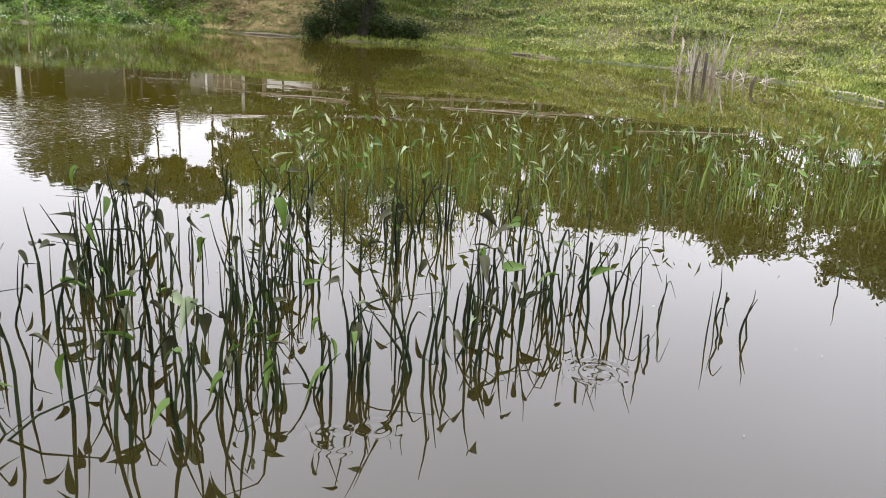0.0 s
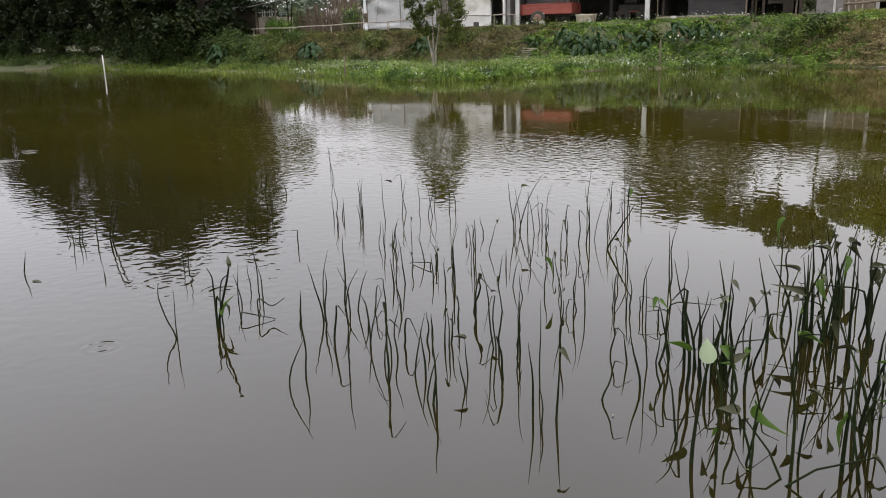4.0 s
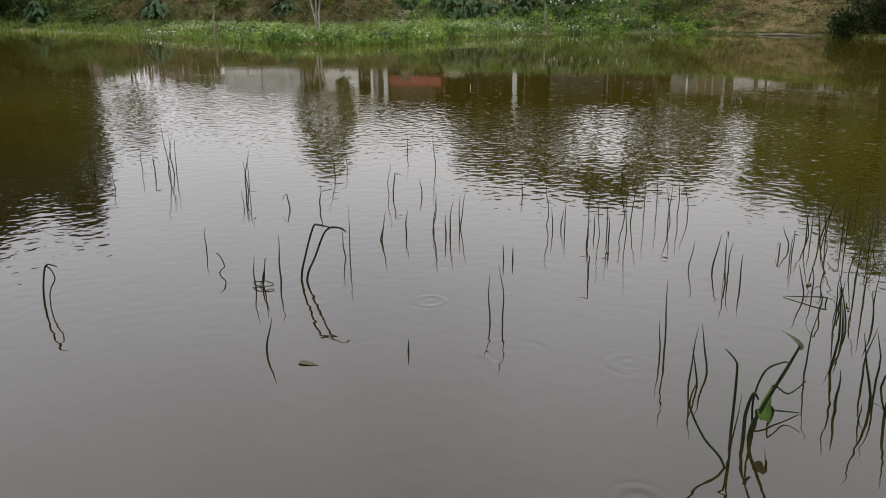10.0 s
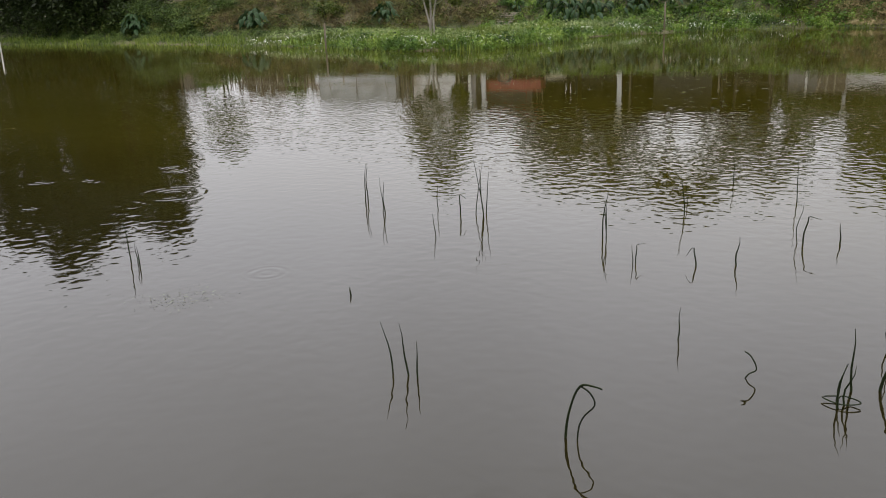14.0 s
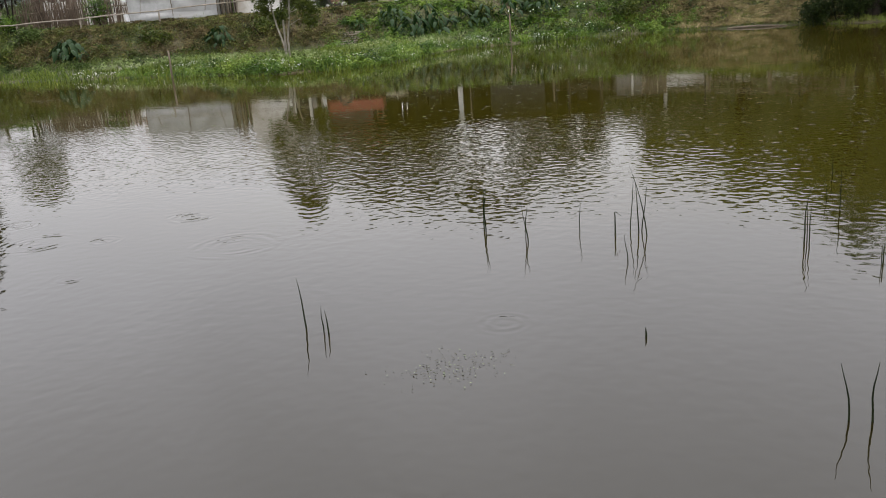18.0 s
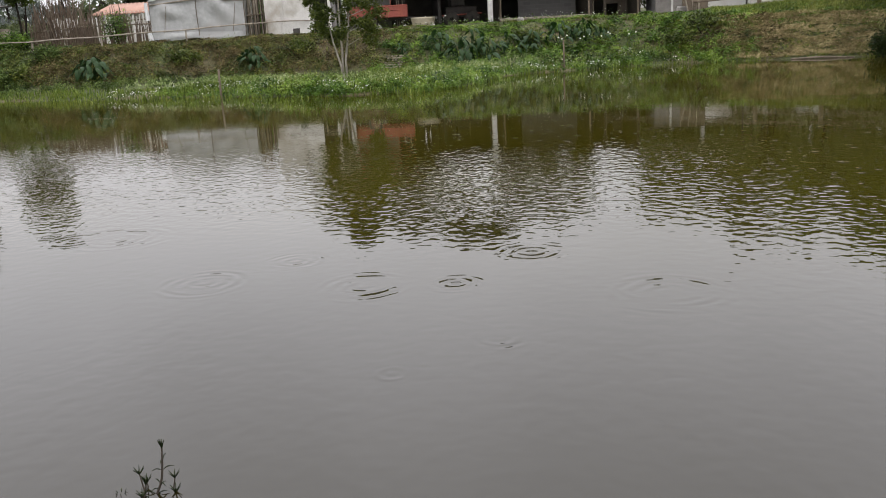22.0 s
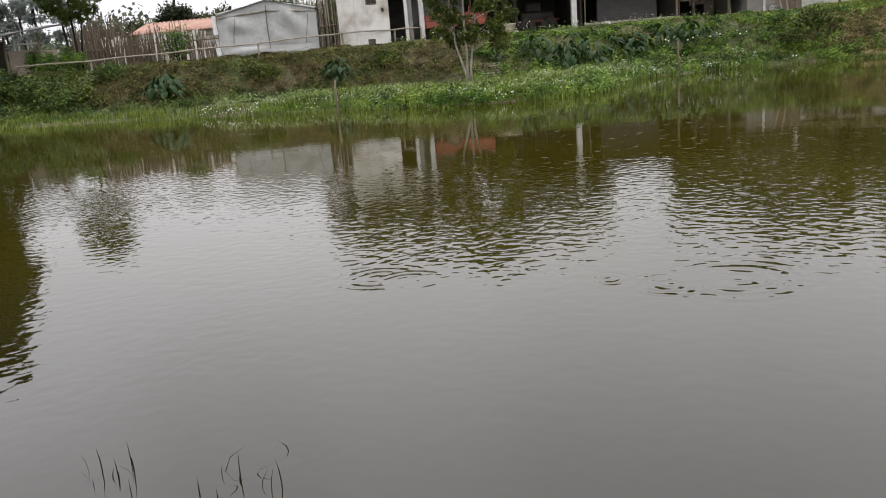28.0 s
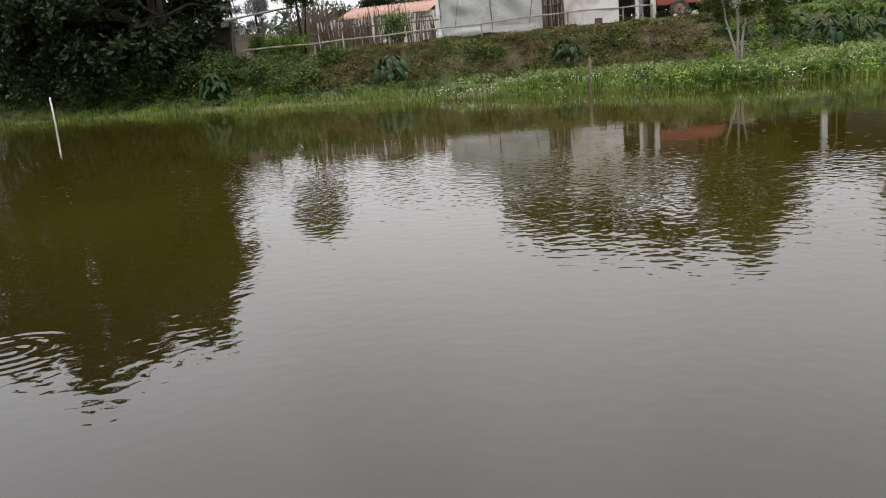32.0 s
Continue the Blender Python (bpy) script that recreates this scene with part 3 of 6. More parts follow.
xs = np.concatenate([np.linspace(-1600, -120, 14), np.linspace(-120, -98, 8), np.arange(-96, 24, 0.42), np.linspace(26, 60, 12), np.linspace(75, 1600, 14)])
ys = np.concatenate([np.linspace(-1200, -40, 10), np.linspace(-30, -8, 8), np.arange(-6, 46, 0.42), np.linspace(48, 90, 20), np.linspace(100, 1800, 16)])
gx, gy = np.meshgrid(xs, ys)
gz = land(gx, gy)
nx, ny = len(xs), len(ys)
cell = (np.arange(ny - 1)[:, None] * nx + np.arange(nx - 1)[None, :]).ravel()
ground = link("ground", mesh_from("ground", np.stack([gx, gy, gz], -1).reshape(-1, 3), np.stack([cell, cell + 1, cell + nx + 1, cell + nx], 1), 4), GROUND, smooth=True)
tagged(ground, "green and straw coloured grassy ground round the pond", "ground", kind="structure")

wx = np.concatenate([np.linspace(-98, -30, 16), np.linspace(-29, 12, 60)])
wy = np.linspace(0.4, 38, 50)
qx, qy = np.meshgrid(wx, wy)
cell = (np.arange(len(wy) - 1)[:, None] * len(wx) + np.arange(len(wx) - 1)[None, :]).ravel()
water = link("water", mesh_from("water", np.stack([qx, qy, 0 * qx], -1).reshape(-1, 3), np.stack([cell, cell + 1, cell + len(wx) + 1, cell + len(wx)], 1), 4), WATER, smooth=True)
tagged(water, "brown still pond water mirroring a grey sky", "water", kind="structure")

# ---- the barn ----
BARN = pose(-28.33, 38.9, 1.98, 0, 0, 18)


def corrugated(w, d, rise, pitch=0.18, amp=0.02, wave=0.0):
    """A sheet w wide and d deep, its ridges running up the slope."""
    s = Shape()
    n = int(w / pitch * 4)
    for row, (yy, zz) in enumerate(((0, 0), (d * 0.5, rise * 0.5), (d, rise))):
        for i in range(n + 1):
            xx = w * i / n
            sag = wave * math.sin(xx * 0.9 + row) + 0.4 * wave * math.sin(xx * 3.1)
            s.v.append((xx, yy, zz + amp * math.sin(2 * math.pi * i / 4) + sag))
    for row in range(2):
        for i in range(n):
            a = row * (n + 1) + i
            s.f.append([a, a + 1, a + n + 2, a + n + 1])
    return s


def thicken(ob, t):
    m = ob.modifiers.new("thickness", "SOLIDIFY")
    m.thickness = t
    return ob


def local(name, label, category, frame_pose, x, y, z, turn=0.0, group="", kind=""):
    ob = new(name)
    ob.empty_display_size = 0.2
    ob.matrix_world = frame_pose @ pose(x, y, z, 0, 0, turn)
    return tagged(ob, label, category, group, kind)


barn = local("barn", "long open-fronted barn with whitewashed block end and tin roof", "barn", BARN, 0, 0, 0)
for u, w, m, lab in ((0.42, 0.11, PALEPAINT, "white painted square post"), (7.5, 0.12, PALEPAINT, "white painted square post"), (18.3, 0.08, PALEPAINT, ""), (13.2, 0.06, DARKWOOD, "")):
    part("post", Shape().box(u - w, u + w, -w, w, -0.3, 3.1 - 0.0245 * u, bevel=0.015), m, barn, lab)
part("pole", Shape().tube([(20.4, 0, -0.3), (20.42, 0, 2.62)], 0.05, 8), IRON, barn, "thin dark iron pole")
roof = thicken(part("roof", corrugated(24.2, 7.6, 1.15, wave=0.025), ROOFTIN, barn, "weathered wavy roof sheets", True), 0.012)
roof.location = (-3.0, -0.75, 3.17)
roof.rotation_euler = (0, radians(1.4), 0)
part("eaves_beam", Shape().box(-2.6, 20.9, -0.07, 0.07, 2.98, 3.12, pose(0, 0, 0.02, 0, 1.4, 0), bevel=0.01), OLDWOOD, barn)
for k in range(10):
    part("rafter", Shape().box(-2.4 + k * 2.55, -2.3 + k * 2.55, -0.6, 6.4, 2.98, 3.1, Matrix.Translation((0, 0, 0.06 - 0.0245 * (k * 2.55 - 2.4))) @ pose(0, 0, 0, 8.6, 0, 0), bevel=0.01), DARKWOOD, barn)
part("back_wall", Shape().box(-3.4, 4.3, 6.4, 6.6, -0.3, 3.9).box(4.62, 15.0, 6.4, 6.6, -0.3, 3.9).box(4.3, 4.62, 6.4, 6.6, -0.3, 1.7).box(4.3, 4.62, 6.4, 6.6, 2.15, 3.9).box(4.35, 4.58, 6.4, 6.6, 1.7, 2.15), BLACK, barn, "back wall coloured dark for interior shade, with a small two-light opening")
part("floor_slab", Shape().box(-3.4, 15.0, -0.25, 6.4, -0.3, 0.03, bevel=0.02), CONCRETE, barn)
# Whitewashed end room with a window and a doorway.
end = Shape()
end.box(-3.35, -2.05, -0.35, -0.15, -0.3, 3.0)
end.box(-2.05, -1.6, -0.35, -0.15, -0.3, 1.9)
end.box(-2.05, -1.6, -0.35, -0.15, 2.42, 3.0)
end.box(-1.6, -1.06, -0.35, -0.15, -0.3, 3.0)
part("white_wall", end, WHITEWASH, barn, "stained whitewashed block wall")
part("side_wall", Shape().box(-3.35, -3.15, -0.15, 6.4, -0.3, 3.4), WHITEWASH, barn)
part("door_jamb", Shape().box(-0.36, -0.22, -0.34, -0.1, -0.3, 2.95, bevel=0.01), WHITEWASH, barn)
part("lintel", Shape().box(-1.06, -0.36, -0.34, -0.16, 2.05, 2.95, bevel=0.01), WHITEWASH, barn)
# Dark panel that paints the shade within the doorway.
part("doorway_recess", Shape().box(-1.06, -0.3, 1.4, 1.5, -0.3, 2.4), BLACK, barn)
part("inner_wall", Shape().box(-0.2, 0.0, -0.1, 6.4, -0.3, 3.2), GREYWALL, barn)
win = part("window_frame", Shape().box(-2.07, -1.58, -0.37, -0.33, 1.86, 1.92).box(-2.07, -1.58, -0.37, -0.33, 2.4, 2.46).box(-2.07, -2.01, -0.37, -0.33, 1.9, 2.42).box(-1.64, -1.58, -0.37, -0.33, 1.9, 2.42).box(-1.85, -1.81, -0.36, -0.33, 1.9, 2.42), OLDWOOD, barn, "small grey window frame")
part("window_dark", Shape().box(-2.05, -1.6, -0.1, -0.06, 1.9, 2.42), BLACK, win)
# A near-black block on the wall face draws the hole's shade.
part("vent_hole", Shape().box(-2.1, -1.75, -0.36, -0.32, 0.05, 0.38, bevel=0.03), BLACK, barn, "hole at the foot of the wall, its shade drawn as a dark block")
part("meter_box", Shape().box(-1.4, -1.28, -0.42, -0.35, 1.55, 1.7, bevel=0.01), DARKWOOD, barn)
part("pilaster", Shape().box(-2.62, -2.5, -0.39, -0.352, -0.3, 3.0, bevel=0.01), WHITEWASH, barn)
part("corner_pole", Shape().tube([(8.02, -0.02, 0.0), (8.02, -0.02, 2.9)], 0.03, 6), OLDWOOD, barn)
# Stall walls inside.
part("stall_wall", Shape().box(0.15, 2.7, 2.6, 2.75, 0.03, 2.85), GREYWALL, barn, "pale grey plastered stall wall")
part("stall_wall", Shape().box(9.3, 12.3, 2.4, 2.58, 0.03, 3.0), BRICK, barn, "dim grey block wall")
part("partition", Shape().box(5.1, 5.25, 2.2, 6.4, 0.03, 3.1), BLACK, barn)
part("partition", Shape().box(8.1, 8.2, 1.2, 6.4, 0.03, 3.1), DARKWOOD, barn)
part("partition", Shape().box(12.6, 12.7, 0.6, 6.4, 0.03, 3.1), DARKWOOD, barn)
part("right_wall", Shape().box(14.85, 15.0, 0.0, 6.4, 0.03, 3.4), DARKWOOD, barn)
part("sill_rail", Shape().box(7.95, 12.6, -0.1, 0.02, 0.18, 0.3, bevel=0.02), POLE, barn, "pale low wooden rail")
part("upright", Shape().box(12.35, 12.43, -0.08, 0.0, 0.0, 1.5, bevel=0.01), OLDWOOD, barn)
part("step", Shape().box(-1.3, 0.1, -0.75, -0.36, -0.12, 0.02, bevel=0.02), CONCRETE, barn)
for k, (u, z) in enumerate(((13.4, 0.6), (14.1, 0.9), (12.9, 0.55), (13.9, 1.0), (9.0, 0.35), (8.6, 0.22))):
    part("board", Shape().box(u, u + 0.5, 0.9, 0.96, 0.03, z, pose(0, 0, 0, 0, 3 * (k % 3) - 3, 0), bevel=0.01), DARKWOOD, barn)

# Farm trailer under the eaves.
trailer = local("farm_trailer", "faded red two-wheeled farm trailer parked under the barn eaves", "trailer", BARN, 0.42, 0.3, 0.03, -3)
part("bed", Shape().box(0.0, 3.0, 0, 1.7, 0.62, 0.72, bevel=0.01), REDPAINT, trailer)
for k in range(2):
    part("sideboard", Shape().box(0.0, 3.0, -0.03 + 1.72 * k, 0.01 + 1.72 * k, 0.64, 1.16, bevel=0.008).box(0.0, 3.0, -0.06 + 1.75 * k, 0.03 + 1.72 * k, 1.13, 1.2, bevel=0.01).box(0.0, 3.0, -0.055 + 1.75 * k, 0.03 + 1.72 * k, 0.94, 0.97, bevel=0.01), REDPAINT, trailer)
    part("end_board", Shape().box(-0.04 + 3.02 * k, 0.02 + 3.02 * k, 0, 1.7, 0.64, 1.2, bevel=0.008), REDPAINT, trailer)
for k in range(5):
    part("stake_pocket", Shape().box(0.2 + 0.62 * k, 0.26 + 0.62 * k, -0.05, -0.03, 0.6, 1.13, bevel=0.008), REDPAINT, trailer)
part("chassis_beam", Shape().box(0.0, 3.6, 0.3, 0.42, 0.5, 0.62).box(0.0, 3.6, 1.28, 1.4, 0.5, 0.62).box(3.5, 4.5, 0.8, 0.92, 0.46, 0.58), IRON, trailer)
part("axle", Shape().tube([(1.12, -0.1, 0.4), (1.12, 1.8, 0.4)], 0.05, 8), IRON, trailer)
for k in range(2):
    wheel = part("wheel", Shape().tube([(1.12, -0.16 + 1.86 * k, 0.4), (1.12, -0.02 + 1.86 * k, 0.4)], 0.09, 10), IRON, trailer)
    ring = [(0.24, -0.1), (0.33, -0.12), (0.4, -0.09), (0.42, 0.0), (0.4, 0.09), (0.33, 0.12), (0.24, 0.1)]
    part("tyre", Shape().lathe(ring, 24, pose(1.12, -0.1 + 1.86 * k, 0.42, 90, 0, 0)), RUBBER, wheel, "dusty black tyre", True)
    part("rim", Shape().lathe([(0.05, -0.1), (0.14, -0.1), (0.19, -0.02), (0.26, -0.1), (0.26, 0.1), (0.05, 0.06)], 20, pose(1.12, -0.1 + 1.86 * k, 0.42, 90, 0, 0)), RUSTRIM, wheel, "rusty orange rim", True)
for k in range(3):
    part("upright", Shape().tube([(2.2 + 0.33 * k, 0.1, 0.75), (2.24 + 0.35 * k, 0.12, 1.5 + 0.08 * k)], 0.025, 6), IRON if k else REDPAINT, trailer)

machine = local("farm_machine", "dark old farm machine standing deep inside the barn", "machine", BARN, 5.5, 2.6, 0.03, 4)
part("hull", Shape().box(0.0, 1.7, 0.0, 0.9, 0.45, 1.05, bevel=0.06).box(0.3, 1.1, 0.1, 0.8, 1.05, 1.5, bevel=0.08), IRON, machine)
part("drawbar", Shape().tube([(-0.2, -0.1, 0.62), (1.9, -0.12, 0.66)], 0.035, 8), REDPAINT, machine, "dull red bar")
for k in range(2):
    part("wheel", Shape().lathe([(0.08, -0.1), (0.36, -0.11), (0.42, -0.05), (0.42, 0.05), (0.36, 0.11), (0.08, 0.1)], 20, pose(0.3 + 1.1 * k, -0.05, 0.42, 90, 0, 0)), RUBBER, machine, "", True)
for u, y, h in ((2.95, 1.9, 1.9), (3.25, 2.0, 2.1), (3.05, 2.05, 1.5)):
    tool = local("leaning_pole", "pale pole leaning against the stall wall", "pole", BARN, u, y, 0.03)
    part("shaft", Shape().tube([(0, 0, 0), (0.05, 0.25, h * 0.55), (0.06, 0.5, h)], 0.03, 6), POLE, tool)

tub = local("water_tub", "dirty cream oval water tub on low blocks", "tub", BARN, 4.2, 0.25, 0.0)
outer = Shape()
for r, z in ((0.44, 0.06), (0.50, 0.5), (0.53, 0.58), (0.48, 0.57), (0.42, 0.16), (0.0, 0.14)):
    for j in range(20):
        a = 2 * math.pi * j / 20
        outer.v.append((1.1 * r * math.cos(a) * 1.05, 0.75 * r * math.sin(a), z))
for i in range(5):
    for j in range(20):
        a, b = i * 20 + j, i * 20 + (j + 1) % 20
        outer.f.append([a, b, b + 20, a + 20])
part("bowl", outer, CREAM, tub, "", True)
for k in range(2):
    part("block", Shape().box(-0.38 + 0.5 * k, -0.12 + 0.5 * k, -0.2, 0.2, 0.0, 0.08, bevel=0.02), CONCRETE, tub)

# ---- tin-roofed shed by the barn's end ----
SHED = pose(-13.35, 43.3, 2.1, 0, 0, 12)
shed = local("block_shed", "small stained concrete shed with a rough sheet roof", "shed", SHED, 0, 0, 0)
part("front_wall", Shape().box(0.0, 1.3, 0, 0.15, -0.2, 1.38, bevel=0.01), GRIMY, shed, "streaked grey plaster wall")
part("front_wall", Shape().box(1.305, 2.55, 0, 0.15, -0.2, 1.38, bevel=0.01), OLDWOOD, shed, "brown stained board wall")
part("side_wall", Shape().box(0.0, 0.15, 0.15, 2.2, -0.2, 1.38), GREYWALL, shed)
part("side_wall", Shape().box(2.4, 2.55, 0.15, 2.2, -0.2, 1.4), GREYWALL, shed)
rf = thicken(part("roof", corrugated(3.3, 2.6, 0.28, wave=0.03), OLDROOF, shed, "", True), 0.015)
rf.location = (-0.55, -0.25, 1.4)
for k in range(3):
    part("prop", Shape().tube([(1.5 + 0.25 * k, -0.45, -0.1), (1.25 + 0.42 * k, -0.02, 1.45)], 0.03, 6), POLE, shed)
part("post", Shape().box(0.75, 0.85, -0.06, 0.0, -0.2, 1.4, bevel=0.01), PALEPAINT, shed)
part("rag", Shape().box(1.0, 1.5, -0.3, -0.05, 0.0, 0.28, bevel=0.06), CONCRETE, shed)

# ---- plastic greenhouse ----
TENT = pose(-36.4, 35.75, 1.97, 0, 0, 18)


def sheet(corners, n=10, m=8, bulge=0.06, seed=0):
    """A slack sheet between four corners."""
    a, b, c, d = [Vector(p) for p in corners]
    s = Shape()
    nrm = (b - a).cross(d - a).normalized()
    for j in range(m + 1):
        for i in range(n + 1):
            u, v = i / n, j / m
            p = a.lerp(b, u).lerp(d.lerp(c, u), v)
            edge = math.sin(math.pi * u) * math.sin(math.pi * v)
            fold = noise.noise(Vector((u * 3 + seed, v * 4 + u * 2, seed * 1.7)))
            s.v.append(tuple(p + nrm * (bulge * (0.5 * edge + 1.1 * fold * (0.25 + edge)))))
    for j in range(m):
        for i in range(n):
            k = j * (n + 1) + i
            s.f.append([k, k + 1, k + n + 2, k + n + 1])
    return s


tent = local("plastic_greenhouse", "small greenhouse of milky plastic sheet on poles", "greenhouse", TENT, 0, 0, 0)
W, DEP, HE, PK = 4.35, 4.0, 2.0, 2.42
part("front_sheet", sheet([(0, 0, 0.05), (W / 2, 0, 0.05), (W / 2, 0, PK - 0.05), (0, 0, HE)], 12, 12, 0.16, 1), TARP, tent, "", True)
part("front_sheet", sheet([(W / 2, 0, 0.05), (W, 0, 0.05), (W, 0, HE), (W / 2, 0, PK - 0.05)], 12, 12, 0.16, 5), TARP, tent, "", True)
part("side_sheet", sheet([(0, DEP, 0.05), (0, 0, 0.05), (0, 0, HE), (0, DEP, HE)], 10, 8, 0.1, 2), TARP, tent, "", True)
part("side_sheet", sheet([(W, 0, 0.05), (W, DEP, 0.05), (W, DEP, HE), (W, 0, HE)], 10, 8, 0.1, 3), TARP, tent, "", True)
part("back_sheet", sheet([(W, DEP, 0.05), (0, DEP, 0.05), (0, DEP, HE), (W, DEP, HE)], 8, 8, 0.05, 4), TARP, tent, "", True)
part("roof_sheet", sheet([(-0.12, -0.12, HE - 0.12), (W / 2, -0.12, PK), (W / 2, DEP, PK), (-0.12, DEP, HE)], 10, 10, 0.06, 6), TARPTOP, tent, "white plastic roof sheet", True)
part("roof_sheet", sheet([(W / 2, -0.12, PK), (W + 0.12, -0.12, HE - 0.12), (W + 0.12, DEP, HE), (W / 2, DEP, PK)], 10, 10, 0.06, 7), TARPTOP, tent, "white plastic roof sheet", True)
for x, h in ((0, HE), (W / 2, PK), (W, HE)):
    part("pole", Shape().tube([(x, 0.05, -0.2), (x, 0.05, h - 0.04)], 0.035, 6), OLDWOOD, tent)
part("cross_bar", Shape().tube([(0.0, -0.04, 1.78), (W / 2, -0.05, 1.96), (W, -0.04, 1.8)], 0.03, 6), POLE, tent)
# Poles outside the sheet draw its seam and the inner frame's shadows.
part("seam_shadow_pole", Shape().tube([(W / 2 + 0.03, -0.16, 0.3), (W / 2, -0.14, 1.3), (W / 2 + 0.02, -0.14, 2.2)], [0.02, 0.025, 0.02], 6), OLDWOOD, tent, "thin grey pole drawn for the seam and the inner frame's shadow")
for u in (0.55, 3.75):
    part("brace_shadow_pole", Shape().tube([(u, -0.12, 0.2), (u + 0.25, -0.12, 1.7)], 0.014, 5), OLDWOOD, tent)
# Added sheet for the darker foot, where plants inside show through.
part("skirt", sheet([(0.1, -0.14, 0.02), (W - 0.1, -0.14, 0.02), (W - 0.1, -0.14, 0.42), (0.1, -0.14, 0.5)], 18, 4, 0.12, 9), TARP, tent, "sheet skirt added for the darker foot of the front", True)
part("rolled_sheet", Shape().tube([(-0.1, -0.1, 1.1), (-0.12, -0.1, 1.9)], [0.11, 0.07], 7), TARPTOP, tent, "rolled sheet end")
part("rolled_sheet", Shape().tube([(-0.05, -0.12, 0.1), (-0.1, -0.12, 0.55)], [0.13, 0.1], 7), TARPTOP, tent, "rolled sheet end")

# ---- mud hut with a sloping roof ----
HUT = pose(-53.1, 36.0, 1.85, 0, 0, 9)
hut = local("mud_hut", "low mud-walled hut with a sagging grey roof", "hut", HUT, 0, 0, 0)
part("plank_wall", Shape().box(0.2, 4.7, 0.3, 0.42, -0.3, 1.9), DARKWOOD, hut)
part("mud_wall", Shape().box(4.8, 6.5, 0.35, 0.5, -0.3, 1.45, bevel=0.02), MUDWALL, hut)
part("side_wall", Shape().box(6.35, 6.5, 0.5, 2.0, -0.3, 1.4), MUDWALL, hut)
for u in (0.2, 4.75, 6.5):
    part("post", Shape().tube([(u, 0.2, -0.3), (u + 0.03, 0.2, 1.95 + 0.035 * u)], 0.06, 7), OLDWOOD, hut)
rf = thicken(part("roof", corrugated(8.4, 2.7, 0.3, pitch=0.2, wave=0.05), OLDROOF, hut, "", True), 0.02)
rf.location, rf.rotation_euler = (-0.6, -0.5, 1.86), (0, radians(-3.4), 0)
for k in range(7):
    part("slat", Shape().box(4.9 + 0.22 * k, 4.97 + 0.22 * k, 0.4, 0.44, 1.45, 1.9), PALEPAINT if k % 3 else OLDWOOD, hut)
part("rail", Shape().box(4.8, 6.5, 0.37, 0.42, 1.7, 1.77), PALEPAINT, hut)

# ---- red-tiled house and white house further back ----
house = thing("red_roofed_house", "far small house with a red tiled roof", "house", (-49.6, 50.5, ground_at(-50, 50.5)), 6)
part("wall", Shape().box(0, 5.6, 0, 4.5, -0.4, 2.0), WHITEWASH, house)
rs = Shape()
for side in range(2):
    s = corrugated(6.4, 2.9, 0.8, pitch=0.3, amp=0.035)
    m = Matrix.Translation((-0.4, -0.5, 1.85)) if side == 0 else pose(6.0, 5.2, 1.85, 0, 0, 180)
    k = len(rs.v)
    rs.v += [tuple(m @ Vector(v)) for v in s.v]
    rs.f += [[k + i for i in f] for f in s.f]
thicken(part("roof", rs, REDTILE, house, "", True), 0.04)
for k in range(2):
    part("window", Shape().box(1.0 + 2.3 * k, 1.8 + 2.3 * k, -0.03, 0.02, 0.6, 1.5), BLACK, house)
farhouse = thing("white_house", "far white house half hidden by trees", "house", (-19, 82, ground_at(-19, 82)), -4)
part("wall", Shape().box(0, 9, 0, 6, -0.5, 3.0), WHITEWASH, farhouse)
part("roof", Shape().box(-0.4, 9.4, -0.4, 6.4, 3.0, 3.25, bevel=0.05), OLDROOF, farhouse)
for k in range(3):
    part("window", Shape().box(1.0 + 2.6 * k, 2.2 + 2.6 * k, -0.03, 0.02, 1.0, 2.1), BLACK, farhouse)

# ---- low white wall behind the fence ----
lowwall = new("wall_road", None)
lowwall.matrix_world = pose(-11.6, 53.5, 3.2, 0, -0.6, 15)
tagged(lowwall, "low whitewashed wall along the lane", "wall", kind="structure")
for k in range(9):
    part("wall_panel", Shape().box(k * 4.0, k * 4.0 + 3.985, 0, 0.2, -1.4, 0.95 - 0.04 * (k % 2), bevel=0.015), LIMEWALL, lowwall)

# ---- rail fences ----


def rail_fence(name, label, posts, rails, post_r=0.06, post_h=0.95, rail_r=0.045, material=POLE):
    """Posts at the given places, with round rails at the given heights from post to post."""
    x0, y0 = posts[0]
    fence = thing(name, label, "fence", (x0, y0, 0))
    tops = []
    for x, y in posts:
        z = ground_at(x, y)
        tops.append(Vector((x - x0, y - y0, z)))
        part("post", Shape().tube([(x - x0, y - y0, z - 0.3), (x - x0 + 0.02, y - y0, z + post_h)], [post_r * 1.1, post_r * 0.9], 7), material, fence)
    for h in rails:
        for a, b in zip(tops, tops[1:]):
            q = [a.lerp(b, t) + Vector((0, -0.07, h + 0.02 * math.sin(5 * t + h * 9))) for t in (-0.02, 0.35, 0.7, 1.02)]
            part("rail", Shape().tube([tuple(p) for p in q], [rail_r * 1.1, rail_r, rail_r, rail_r * 0.85], 7), material, fence)
    return fence


rail_fence("pole_fence", "single weathered pole on short posts along the bank top", [(-46.2, 34.9), (-42.2, 34.6), (-38.4, 34.6), (-34.4, 35.3), (-31.2, 37.2), (-29.1, 38.4), (-27.95, 38.7)], [0.62], 0.045, 0.66, 0.032)
rail_fence("thin_rail_fence", "single thin dark rail running from the barn to the shed", [(-16.4, 43.6), (-14.2, 43.0), (-11.6, 41.6)], [0.85], 0.045, 0.9, 0.03, OLDWOOD)
